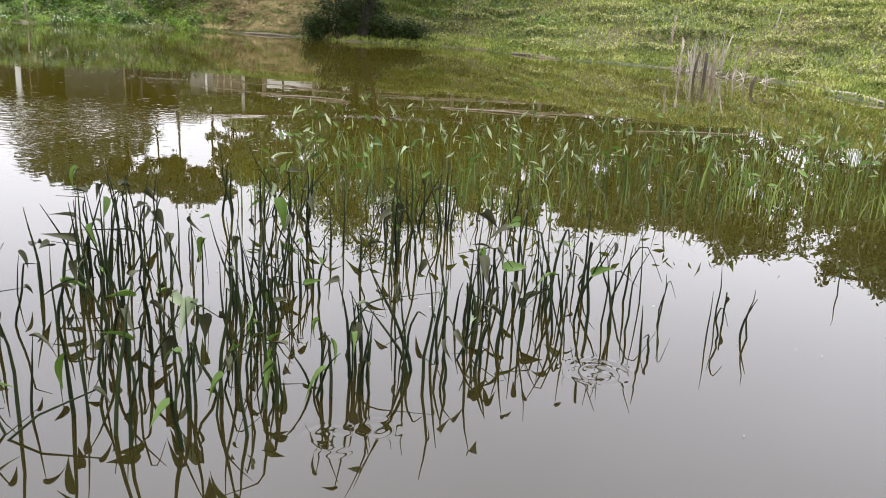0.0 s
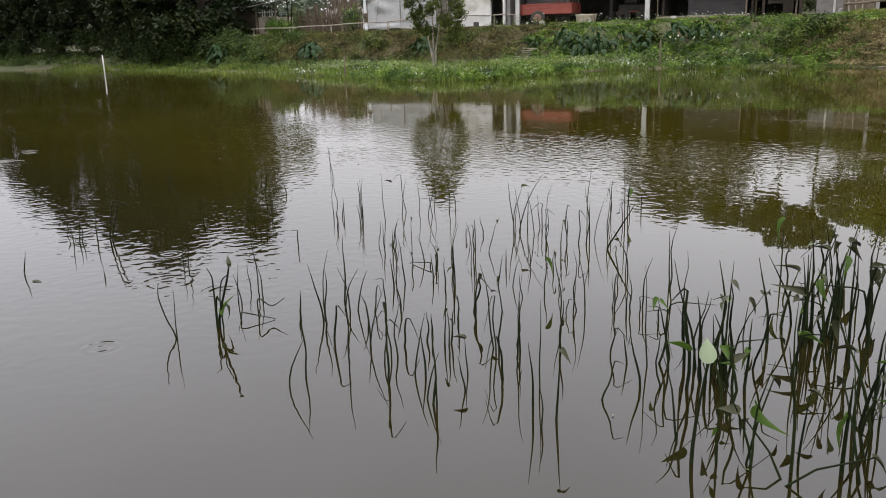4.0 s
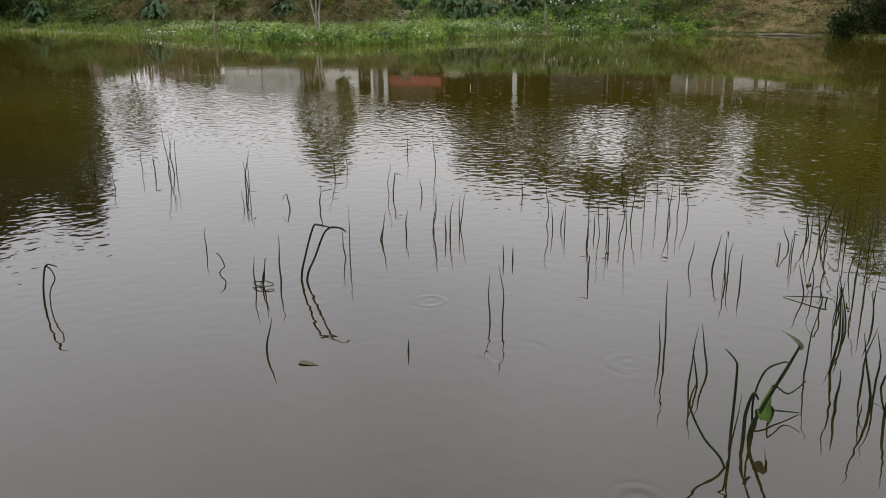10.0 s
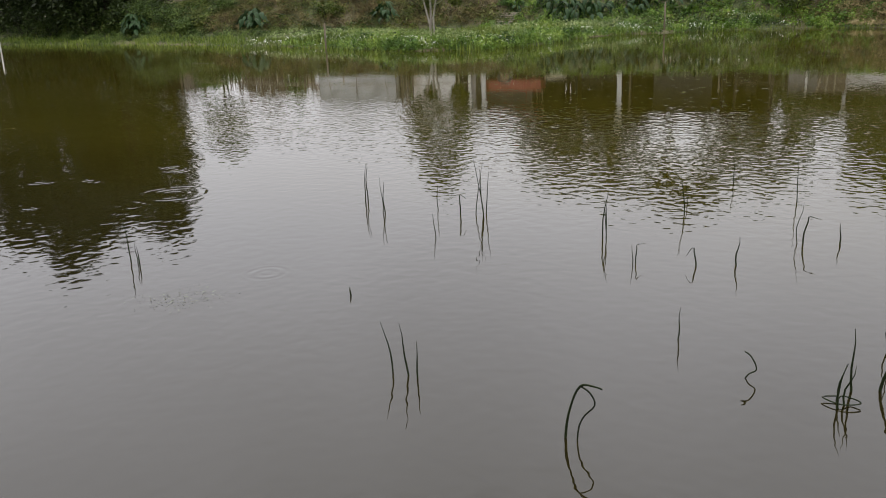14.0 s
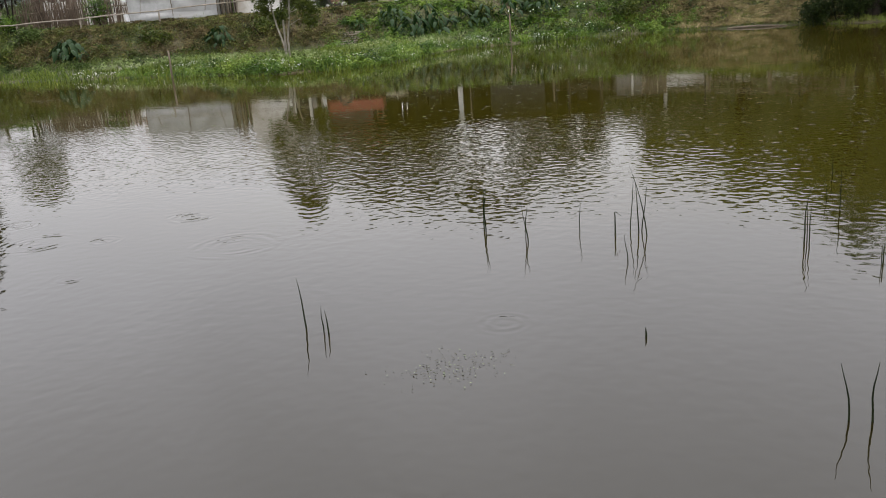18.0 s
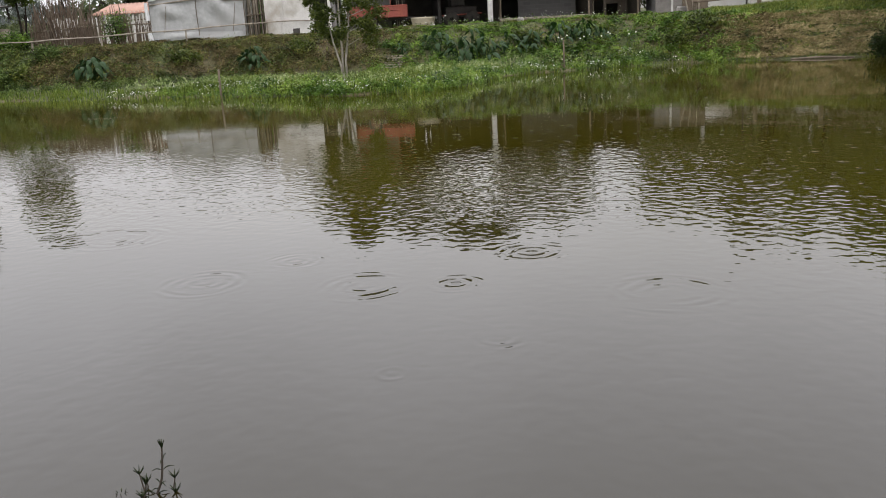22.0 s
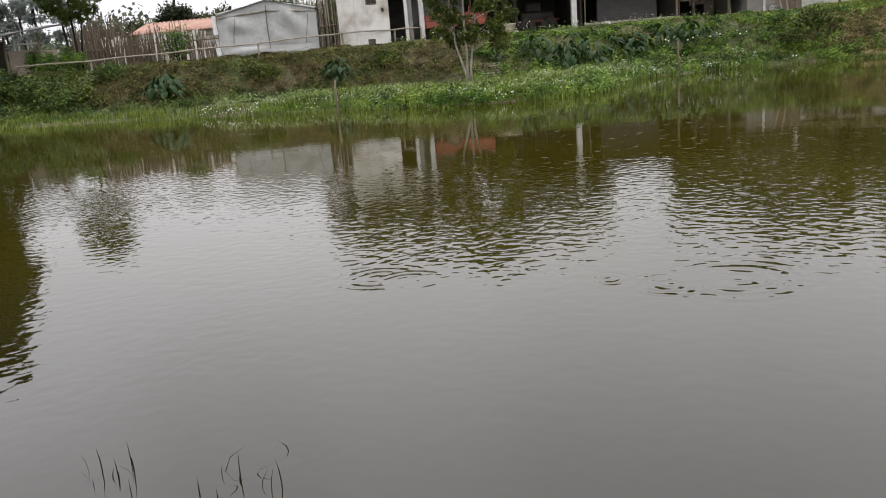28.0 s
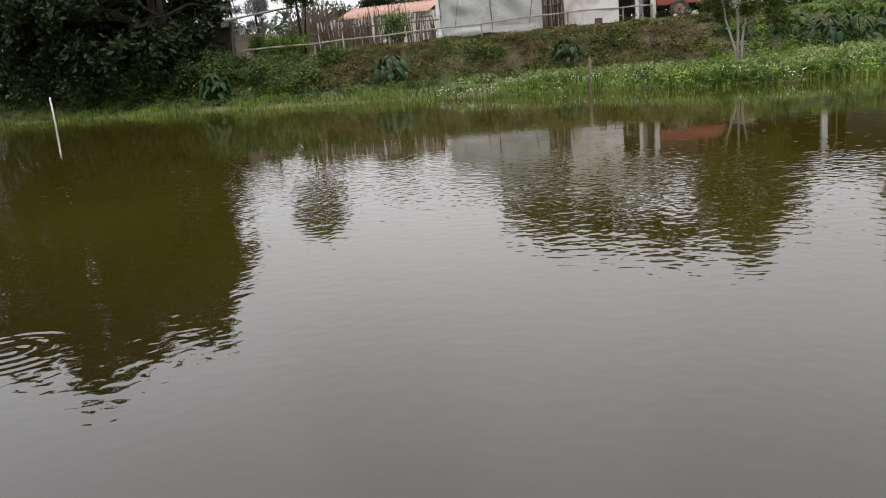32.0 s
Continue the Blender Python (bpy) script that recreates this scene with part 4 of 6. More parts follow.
rail_fence("rail_fence", "two-rail fence of weathered poles on the grassy rise", [(-11.6, 41.6), (-8.9, 40.4), (-6.3, 39.3), (-3.3, 39.2), (0.2, 39.6), (4.4, 39.8), (9, 39.6)], [0.42, 0.85], 0.1, 0.95, 0.055, OLDWOOD)

# ---- fence of upright sticks ----
sticks = thing("stick_fence", "ragged fence of upright sticks and canes", "fence", (-45.8, 38.8, ground_at(-45.8, 38.8)))
for k in range(230):
    u = rng.uniform(0, 8.6) if k < 130 else rng.normal(3.4, 1.1)
    h = rng.uniform(1.2, 2.1) * (0.8 + 0.2 * math.sin(u * 1.3) + 0.1 * (2 < u < 5))
    yy = rng.normal(0, 0.18) - 0.16 * u
    l = rng.normal(0, 0.09, 2)
    part("stick", Shape().tube([(u, yy, -0.2), (u + l[0] * h * 0.5, yy + l[1] * h * 0.5, h * 0.5), (u + l[0] * h + rng.normal(0, 0.04), yy + l[1] * h, h)], [0.028, 0.024, 0.012], 5), (OLDWOOD, CANE, CANE)[k % 3], sticks)
part("binding_rail", Shape().tube([(0, 0, 0.9), (4, -0.7, 1.0), (8.6, -1.4, 0.9)], 0.03, 6), OLDWOOD, sticks)

# Thicket of dead canes behind the fence.
thicket = thing("cane_thicket", "dense thicket of brown dead canes behind the fence", "thicket", (-49.0, 46.0, ground_at(-49, 46)))
for k in range(150):
    u, v = rng.normal(0, 1.15), rng.normal(0, 0.6)
    h = 3.2 * (1 - 0.09 * u * u) * rng.uniform(0.7, 1.05)
    l = rng.normal(0, 0.1, 2) + np.array([0.03 * u, 0])
    part("cane", Shape().tube([(u, v, -0.2), (u + 0.4 * l[0] * h, v + 0.4 * l[1] * h, 0.55 * h), (u + l[0] * h, v + l[1] * h, max(0.6, h))], [0.035, 0.03, 0.012], 5), (CANE, CANE, OLDWOOD)[k % 3], thicket)
# Screen of upright weathered sticks beside the white end wall.
screen = local("stick_screen", "tall screen of weathered upright sticks beside the white wall", "screen", BARN, -5.6, 0.3, -0.1)
for k in range(46):
    u = 0.05 * k + rng.normal(0, 0.03)
    h = rng.uniform(1.5, 2.1) + 0.9 * min(1, k / 20)
    part("stick", Shape().tube([(u, rng.normal(0, 0.06), -0.1), (u + rng.normal(0, 0.05), rng.normal(0, 0.06), h)], [0.035, 0.022], 5), (OLDWOOD, POLE, DARKWOOD)[k % 3], screen)
part("binding_rail", Shape().tube([(0, -0.1, 1.1), (2.2, -0.1, 1.25)], 0.03, 6), OLDWOOD, screen)
# White pickets behind the stick fence.
pickets = thing("picket_fence", "whitish paling fence half hidden behind sticks", "fence", (-46.0, 41.2, ground_at(-46, 41.2)), 4)
for k in range(44):
    if k % 11 < 8:
        part("paling", Shape().box(0.2 * k, 0.2 * k + 0.11, 0, 0.025, 0.1, 1.55 + 0.08 * math.sin(k * 1.7), bevel=0.005), WHITEWASH, pickets)
part("rail", Shape().box(0, 8.8, 0.026, 0.07, 0.5, 0.58), OLDWOOD, pickets)
part("rail", Shape().box(0, 8.8, 0.026, 0.07, 1.25, 1.33), OLDWOOD, pickets)

# ---- boards down to the water ----
steps = thing("plank_steps", "weathered plank steps up the bank from the marsh", "steps", (-24.0, 33.1, 0.3), 8)
for k in range(7):
    part("plank", Shape().box(-0.4 + 0.03 * (k % 3), 0.4 + 0.02 * (k % 2), 0.25 * k, 0.25 * k + 0.2, 0.06 + 0.085 * k, 0.11 + 0.085 * k, bevel=0.01), POLE, steps)
for k in range(2):
    part("bearer", Shape().box(-0.3 + 0.5 * k, -0.2 + 0.5 * k, 0, 1.8, -0.1, 0.02, pose(0, 0, 0.02, 18, 0, 0), bevel=0.01), OLDWOOD, steps)

# ---- stakes in and beside the water ----


def stake(label, x, y, h, r, material=POLE, lean=(0.0, 0.0), name="stake"):
    z = min(ground_at(x, y), 0.0) - 0.2
    s = Shape().tube([(0, 0, z - 0.2), (lean[0] * 0.5, lean[1] * 0.5, h * 0.5), (lean[0], lean[1], h)], [r * 1.1, r, r * 0.85], 8)
    ob = part(name, s, material, None, label, True)
    ob.location = (x, y, 0)
    return tagged(ob, label, "stake")


stake("thin white stake standing in the open water", -48.8, 25.6, 1.15, 0.04, WHITEWASH, (-0.05, 0.0))
stake("dark weathered stake at the edge of the marsh grass", -27.41, 25.1, 0.95, 0.035, OLDWOOD, (0.02, 0.0))
stake("grey weathered stake among the marsh plants", -16.95, 34.0, 1.2, 0.035, OLDWOOD)
for x, y, h, r, l, m in ((7.45, 28.2, 1.6, 0.06, 0.1, OLDWOOD), (6.75, 24.1, 0.95, 0.035, 0.05, POLE), (6.95, 24.6, 1.0, 0.025, -0.06, POLE), (6.6, 22.2, 0.72, 0.05, 0.14, DARKWOOD), (7.15, 22.9, 0.66, 0.07, -0.02, DARKWOOD),
                         (7.35, 22.9, 0.68, 0.07, 0.03, OLDWOOD), (8.15, 24.9, 1.15, 0.03, 0.26, POLE), (10.3, 27.2, 2.0, 0.03, 0.28, POLE), (7.26, 19.7, 0.3, 0.06, 0.12, DARKWOOD)):
    stake("old stake in the muddy corner of the pond", x - 0.2, y, h, r * 0.65, m, (l, 0.0))
pile = thing("driftwood_pile", "tangle of dead pale twigs washed into the pond corner", "driftwood", (7.6, 23.8, 0.0))
for k in range(60):
    f = rng.uniform(0, 1)
    x, y = -0.9 + 1.5 * f + rng.normal(0, 0.35), 1.8 - 3.4 * f + rng.normal(0, 0.45)
    a, l, up = rng.uniform(0, 6.28), rng.uniform(0.25, 0.8), abs(rng.normal(0.15, 0.3))
    if k % 3 == 0:
        up, l = rng.uniform(1.0, 2.2), rng.uniform(0.3, 0.5) * (1.5 - f)
    z = max(0.0, ground_at(x + 7.6, y + 23.8))
    q = (x + l * math.cos(a) * math.cos(up), y + l * math.sin(a) * math.cos(up), z + 0.02 + l * math.sin(up))
    part("twig", Shape().tube([(x, y, z - 0.03), tuple(0.5 * (u + v) + 0.03 for u, v in zip((x, y, z), q)), q], [0.016, 0.012, 0.006], 5), (POLE, OLDWOOD, PALEBARK)[k % 3], pile)

canes = thing("cane_clump", "clump of pale dead canes at the pond corner", "canes", (7.7, 25.6, 0.0))
for k in range(34):
    x, y = rng.normal(0, 0.34), rng.normal(0, 0.4)
    z, h = ground_at(7.7 + x, 25.6 + y), rng.uniform(0.5, 1.35)
    l = rng.normal(0, 0.12, 2)
    part("cane", Shape().tube([(x, y, min(z, 0.0) - 0.15), (x + 0.4 * l[0], y + 0.4 * l[1], 0.5 * h), (x + l[0], y + l[1], h)], [0.014, 0.012, 0.006], 5), (PALEBARK, POLE, OLDWOOD)[k % 3], canes)

# ---- trees ----


def clump_points(centre, radii, n, hollow=0.35):
    d = rng.normal(0, 1, (n, 3))
    d /= np.linalg.norm(d, axis=1, keepdims=True)
    r = (hollow + (1 - hollow) * rng.uniform(0, 1, n) ** 0.6)[:, None]
    return np.asarray(centre) + d * r * np.asarray(radii)


def tree(name, label, base, trunks, clumps, leaf, per_clump, leaves, bark, trunk_r=0.12, droop=0.35, narrow=0.5, limb_from=0.35):
    """Trunks are polylines from the base; every clump of leaves hangs on a limb from the nearest trunk."""
    t = thing(name, label, "tree", base)
    lines = []
    for line in trunks:
        n = len(line)
        part("trunk", Shape().tube(line, [trunk_r * (1.15 - 0.8 * i / (n - 1)) for i in range(n)], 9), bark, t, "", True)
        lines.append([Vector(p) for p in line])
    pts = []
    for cx, cy, cz, rx, ry, rz in clumps:
        c = Vector((cx, cy, cz))
        best = None
        for line in lines:
            for a, b in zip(line, line[1:]):
                for f in (0.0, 0.5, 1.0):
                    q = a.lerp(b, f)
                    if q.z > limb_from * line[-1].z * 0.6 and q.z < cz + 0.3 * rz:
                        dist = (q - c).length
                        if best is None or dist < best[0]:
                            best = (dist, q)
        q = best[1] if best else lines[0][-1]
        mid = q.lerp(c, 0.5) + Vector((0, 0, 0.12 * (c - q).length))
        part("limb", Shape().tube([tuple(q), tuple(mid), tuple(c)], [trunk_r * 0.42, trunk_r * 0.3, trunk_r * 0.12], 6), bark, t)
        vol = max(0.25, rx * ry * rz) ** 0.5
        k = int(per_clump * vol)
        sub = clump_points(c, (rx * 0.8, ry * 0.8, rz * 0.8), max(4, k // 28), 0.2)
        pts.append(np.concatenate([p + rng.normal(0, 0.16 * (rx + ry + rz) / 3, (28, 3)) for p in sub]))
    crown = link("crown", leaf_mesh("crown", np.concatenate(pts), leaf, droop, narrow, 0.8), leaves, t)
    return t


# Young forked tree on the grassy spit.
young = []
for k in range(32):
    h = 1.35 + 3.4 * k / 31
    a = k * 2.4
    w = 0.85 * math.sin(math.pi * min(1, 0.22 + 0.78 * (k / 31))) + 0.16
    young.append((0.25 + w * 1.1 * math.cos(a), w * 0.9 * math.sin(a), h, 0.44, 0.42, 0.36))
tree("young_tree", "young forked tree with pale trunks on a grassy spit", (-23.6, 26.6, 0.3),
     [[(0.05, 0, -0.3), (-0.05, 0, 0.5), (-0.3, 0.05, 1.3), (-0.45, 0, 2.3), (-0.4, 0, 3.2)],
      [(0.1, 0.05, -0.3), (0.12, 0, 0.7), (0.25, 0.1, 1.6), (0.4, 0, 2.6), (0.3, 0, 3.6)],
      [(0.0, -0.05, -0.3), (0.02, 0, 1.0), (0.0, 0, 2.2), (0.05, 0, 3.4), (0.0, 0, 4.7)]],
     young, 0.11, 1050, LIGHTTREE, PALEBARK, 0.038)

# Spreading double-trunked tree at the bend of the shore.
spread = []
for k in range(60):
    a = rng.uniform(0, 2 * np.pi)
    r = 5.2 * math.sqrt(rng.uniform(0, 1))
    lift = 8.7 - 0.11 * r * r - rng.uniform(0, 3.4)
    spread.append((0.6 + r * math.cos(a), 0.6 + 0.8 * r * math.sin(a), max(5.3 if r * math.cos(a) < -1.2 else 3.9, lift), rng.uniform(0.9, 1.5), rng.uniform(0.9, 1.4), rng.uniform(0.6, 1.0)))
for cx, cy, cz in ((-1.3, -0.3, 4.1), (-0.9, -0.8, 3.6), (-0.4, -0.6, 3.75), (0.4, -0.7, 3.6), (1.1, -0.3, 4.2), (2.2, 0.2, 4.3), (-0.8, 0.6, 3.9), (0.2, 0.0, 2.7), (-0.1, -0.2, 3.2)):
    spread.append((cx, cy, cz, 0.62, 0.6, 0.42))
tree("willowy_tree", "dark gnarled waterside tree that forks into two ivy-grown trunks", (-3.45, 33.2, 0.05),
     [[(0.0, 0, -0.4), (-0.08, 0, 0.5), (-0.2, 0.05, 1.2), (-0.3, 0.1, 1.95), (-0.15, 0.15, 3.0), (-0.3, 0.2, 4.6), (-0.8, 0.3, 7.4)],
      [(0.12, 0, -0.4), (0.08, 0, 0.5), (0.24, 0.05, 1.3), (0.46, 0.1, 2.15), (0.66, 0.15, 3.1), (1.6, 0.3, 4.0), (2.3, 0.35, 5.4), (2.6, 0.3, 7.2)]],
     spread, 0.16, 760, WILLOW, BARK, 0.22, 0.6, 0.35)

b = np.concatenate([np.column_stack([rng.normal(-3.45 + 0.3 * f * d, 0.16, 130), rng.normal(33.0, 0.14, 130), 0.3 + 2.6 * f + rng.normal(0, 0.2, 130)]) for f in (0.2, 0.5, 0.8, 1.0) for d in (-1, 1.4)])
stuff("trunk_ivy", "dark ivy climbing the forked trunks", "ivy", leaf_mesh("trunk_ivy", b, 0.1, 0.5, 0.6, 0.8), SHRUB)

# Big dark trees that overhang the left end of the pond.
for bx, by, h, n, seed in ((-50.8, 34.0, 10.0, 52, 1), (-55.5, 34.8, 13.0, 64, 2), (-61.0, 35.8, 15.5, 76, 3), (-67.5, 36.0, 14.5, 70, 4), (-73.5, 35.0, 14.0, 66, 5), (-80.0, 35.0, 12.5, 60, 7), (-86.5, 35.5, 9.5, 46, 9), (-92.5, 36, 8.5, 40, 10), (-57.5, 42.0, 14.0, 50, 6), (-65, 44, 14.5, 50, 8)):
    cl = []
    for k in range(n):
        f = rng.uniform(0.02, 1.0)
        a = rng.uniform(0, 2 * np.pi)
        w = 4.1 * math.sin(math.pi * (0.2 + 0.72 * f)) * math.sqrt(rng.uniform(0.15, 1))
        cl.append((w * math.cos(a), w * math.sin(a) - 0.5 * (1 - f), 0.6 + (h - 1.2) * f, rng.uniform(1.0, 1.7), rng.uniform(1.0, 1.7), rng.uniform(0.8, 1.3)))
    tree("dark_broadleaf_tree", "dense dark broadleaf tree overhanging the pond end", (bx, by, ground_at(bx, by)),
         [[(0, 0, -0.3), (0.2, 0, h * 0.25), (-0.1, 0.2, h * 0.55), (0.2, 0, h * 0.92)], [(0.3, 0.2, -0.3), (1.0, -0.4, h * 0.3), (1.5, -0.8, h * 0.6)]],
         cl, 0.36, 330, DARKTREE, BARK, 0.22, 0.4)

ctop = []
for k in range(20):
    a, f = k * 2.4, k / 19
    w = 1.15 * math.sin(math.pi * (0.18 + 0.7 * f))
    ctop.append((w * math.cos(a), 0.9 * w * math.sin(a), 2.4 + 2.1 * f, 0.5, 0.5, 0.4))
tree("slender_tree", "slender round-topped tree in front of the mud hut", (-43.6, 35.7, ground_at(-43.6, 35.7)),
     [[(0, 0, -0.3), (0.05, 0, 1.2), (-0.05, 0.05, 2.6), (0.05, 0, 4.2)], [(0.1, 0.1, -0.2), (0.25, 0.1, 1.0), (0.5, 0.1, 2.6)]], ctop, 0.13, 1300, WILLOW, BARK, 0.06)

# Tall gum trees far behind the barn: bare trunks with ragged crowns.


def gum(x, y, h, crown_w, crown_from, n, label, leaf=0.75, per=110, puff=1.0, leaves=GUM):
    cl = []
    for k in range(n):
        f = rng.uniform(0, 1)
        a = rng.uniform(0, 2 * np.pi)
        w = crown_w * (0.35 + 0.65 * math.sin(math.pi * min(1.0, 0.25 + 0.7 * f))) * math.sqrt(rng.uniform(0.1, 1))
        cl.append((w * math.cos(a), w * math.sin(a), crown_from + (h - crown_from - 0.8) * f, puff * rng.uniform(1.0, 1.9), puff * rng.uniform(1.0, 1.9), puff * rng.uniform(0.7, 1.3)))
    tree("gum_tree", label, (x, y, ground_at(x, y)), [[(0, 0, -0.4), (0.2, 0, h * 0.3), (-0.2, 0, h * 0.6), (0.1, 0, h * 0.93)]], cl, leaf, per, leaves, BARK, 0.26, 0.6, 0.45)


for x, y, h, w, c, n in ((-66, 134, 26, 4.4, 15, 34), (-61, 133, 27, 4.8, 15, 38), (-57, 137, 27.5, 5.0, 15.5, 40), (-52, 134, 26.5, 4.4, 14.5, 36), (-48, 137, 27, 3.8, 20.5, 26), (-43, 133, 28, 3.6, 22, 22), (-38.5, 136, 28.5, 3.6, 22, 22), (-34.5, 134, 23.5, 4.0, 14.5, 28), (-29, 136, 24, 4.2, 14.5, 30), (-25, 134, 22, 3.0, 14, 18)):
    gum(x, y, h, w, c, n, "tall gum tree with a bare trunk far behind the barn", 0.6, 120, 1.25)
for x, y, h in ((-12.0, 96, 15.5), (-7.5, 98, 17), (-2.5, 96, 18.5), (3, 98, 20), (9, 96, 20), (15.5, 98, 20), (22, 96, 20), (29, 97, 19)):
    gum(x, y, h, 3.6, 2.0, 46, "tall dense tree on the hill behind the lane", 0.5, 190, 1.25, LEAFYTREE)
for x, y, h, w, c, n in ((-17.5, 58, 4.6, 2.4, 0.8, 28), (-13.5, 57, 5.4, 2.6, 0.8, 32), (-10, 58, 6.0, 2.6, 0.8, 34), (-6.5, 56, 7.5, 2.8, 1.0, 36), (-2.5, 58, 8.5, 3.0, 1.0, 40), (2, 56, 9.5, 3.0, 1.0, 42), (7, 58, 10, 3.2, 1.2, 42), (12.5, 56, 11, 3.4, 1.2, 44), (15, 50, 9.6, 3.4, 1.2, 42), (18.5, 47, 9.8, 3.6, 1.2, 44), (22.5, 42, 9.6, 3.6, 1.2, 44), (23.5, 34, 8.8, 3.4, 1.2, 40)):
    gum(x, y, h, w, c, n, "leafy tree on the rise behind the lane", 0.34, 230, 1.0, LEAFYTREE)
gum(-51, 58, 7.2 - ground_at(-51, 58), 0.95, 1.6, 16, "single round-headed tree standing behind the huts", 0.26, 420, 0.8, DARKTREE)
for x, h in ((-135, 8.5), (-131.5, 10.4), (-128, 11.0), (-124.5, 9.6), (-121.5, 10.2), (-116, 8.0)):
    gum(x, 134, h + 14.2 - 9.8 - ground_at(x, 134) + 4.6, 2.0, 3.0, 14, "far gum tree on the skyline, haze put into its leaf colour", 0.4, 260, 1.1, HAZYGUM)
for k in range(17):
    x = -80 + 2.7 * k + rng.uniform(-0.6, 0.6)
    top = 4.6 if x < -58 else 6.4
    y = 59 + rng.uniform(-1, 4)
    gum(x, y, top + rng.uniform(-0.7, 0.5) - ground_at(x, y), 2.2, 0.6, 22, "rounded green tree behind the huts", 0.28, 300, 1.0, LEAFYTREE)

# Distant wooded hills.
hill_pts = []
for k in range(420):
    a = rng.uniform(-1.15, 0.75)
    d = rng.uniform(150, 340)
    x, y = d * math.sin(a) - 20, d * math.cos(a)
    z = float(land(np.array([x]), np.array([y]))[0])
    h = rng.uniform(5, 10)
    hill_pts.append(clump_points((x, y, z + h * 0.5), (4.5, 4.5, h * 0.6), 150, 0.45))
woods = link("far_woods", leaf_mesh("far_woods", np.concatenate(hill_pts), 1.15, 0.3, 0.7, 0.8), GUM)
tagged(woods, "distant dark green woods on the rising land", "woods", kind="stuff")

# ---- bank plants ----


def along_bank(n, x0, x1, lo, hi, line, south=20):
    """n random places between two offsets from a line of the plan."""
    out = []
    while sum(len(o) for o in out) < n:
        x = rng.uniform(x0, x1, n * 3)
        y = rng.uniform(south, 46, n * 3)
        d = offset_from(line, x, y)
        ok = (d > lo) & (d < hi)
        out.append(np.stack([x[ok], y[ok]], 1))
    xy = np.concatenate(out)[:n]
    return np.column_stack([xy, land(xy[:, 0], xy[:, 1])])


# Marsh grass that stands in the shallows, thickest on the spit.
b = along_bank(42000, -66, -9.5, -2.2, 1.6, SHORE)
d = offset_from(SHORE, b[:, 0], b[:, 1])
keep = rng.uniform(0, 1, len(b)) < np.clip(0.95 + d * np.where(b[:, 0] > -19.5, 0.95, 0.65), 0.02, 1) * (0.7 + 0.5 * wobble(b[:, 0], b[:, 1], 1.2))
b = b[keep]
b[:, 2] = np.maximum(b[:, 2], -0.05)
tall = rng.uniform(0.06, 0.36, len(b)) * (0.85 + 0.6 * wobble(b[:, 0] * 0.7, b[:, 1], 1.0))
stuff("marsh_grass", "bright green marsh grass standing in the shallows", "grass", blade_mesh("marsh_grass", b, tall, 0.028, 0.4, 0.7), MARSH)
b = along_bank(7000, -33, -12, -0.5, 1.3, SHORE)
b = b[wobble(b[:, 0], b[:, 1], 1.4) + 0.5 * wobble(b[:, 0], b[:, 1], 3.7) + rng.normal(0, 0.3, len(b)) > 0.45]
b[:, 2] = np.maximum(b[:, 2], 0.0) + rng.uniform(0.1, 0.3, len(b))
stuff("white_flowers", "small white flowers over the marsh grass", "flowers", leaf_mesh("white_flowers", b, 0.06, 0.2, 0.45, 1.0), BLOSSOM)
b = along_bank(9000, -33, -12.5, 0.5, 2.4, SHORE)
b = b[(offset_from(FOOT, b[:, 0], b[:, 1]) < 0.6) & (wobble(b[:, 0], b[:, 1], 1.1) + rng.normal(0, 0.3, len(b)) > 0.0)]
b[:, 2] += rng.uniform(0.15, 0.4, len(b))
stuff("pale_marsh_leaves", "pale grey-green leaves along the foot of the bank", "plants", leaf_mesh("pale_marsh_leaves", b, 0.11, 0.5, 0.3, 1.0), PALEMARSH)
b = along_bank(12000, -30, -19.5, 0.1, 4.5, SHORE)
b = b[offset_from(FOOT, b[:, 0], b[:, 1]) < 0.3]
stuff("spit_grass", "long fresh grass on the spit by the young tree", "grass", blade_mesh("spit_grass", b, rng.uniform(0.15, 0.42, len(b)), 0.032, 0.45, 0.8), MARSH)


def weed_clumps(name, label, n, x0, x1, lo, hi, wide, high, leaf, per, material, narrow=0.5, line=None):
    """Domes of leaves, dark between them, scattered over a strip of the bank."""
    c = along_bank(n, x0, x1, lo, hi, line or FOOT)
    sc = rng.uniform(0.45, 1.0, n) + 0.7 * rng.uniform(0, 1, n) ** 5
    top = 1 - 0.85 * smooth(offset_from(FOOT, c[:, 0], c[:, 1]), 2.8, 4.2)
    d = rng.normal(0, 1, (n, per, 3))
    d /= np.linalg.norm(d, axis=2, keepdims=True)
    d[:, :, 2] = np.abs(d[:, :, 2])
    d *= rng.uniform(0.55, 1.05, (n, per, 1))
    size = np.stack([wide * sc, wide * sc, high * sc * top], 1)[:, None, :]
    pts = (c[:, None, :] + d * size).reshape(-1, 3)
    return stuff(name, label, "weeds", leaf_mesh(name, pts, leaf, 0.1, narrow, 0.7), material)


# Tangled weeds of the steep bank: drier to the west, lush below the barn.
weed_clumps("dry_bank_weeds", "brownish tangled weeds on the steep bank", 440, -41, -24, 0.5, 4.6, 0.42, 0.52, 0.12, 110, WEED_DRY, 0.2)
weed_clumps("dark_bank_weeds", "dark leafy weeds in the folds of the bank", 240, -56, -10.5, 0.2, 4.4, 0.42, 0.5, 0.13, 80, WEED)
weed_clumps("bright_bank_weeds", "bright yellow-green weeds on the bank", 340, -56, -24, 0.4, 4.4, 0.5, 0.6, 0.11, 120, BRIGHTWEED, 0.26)
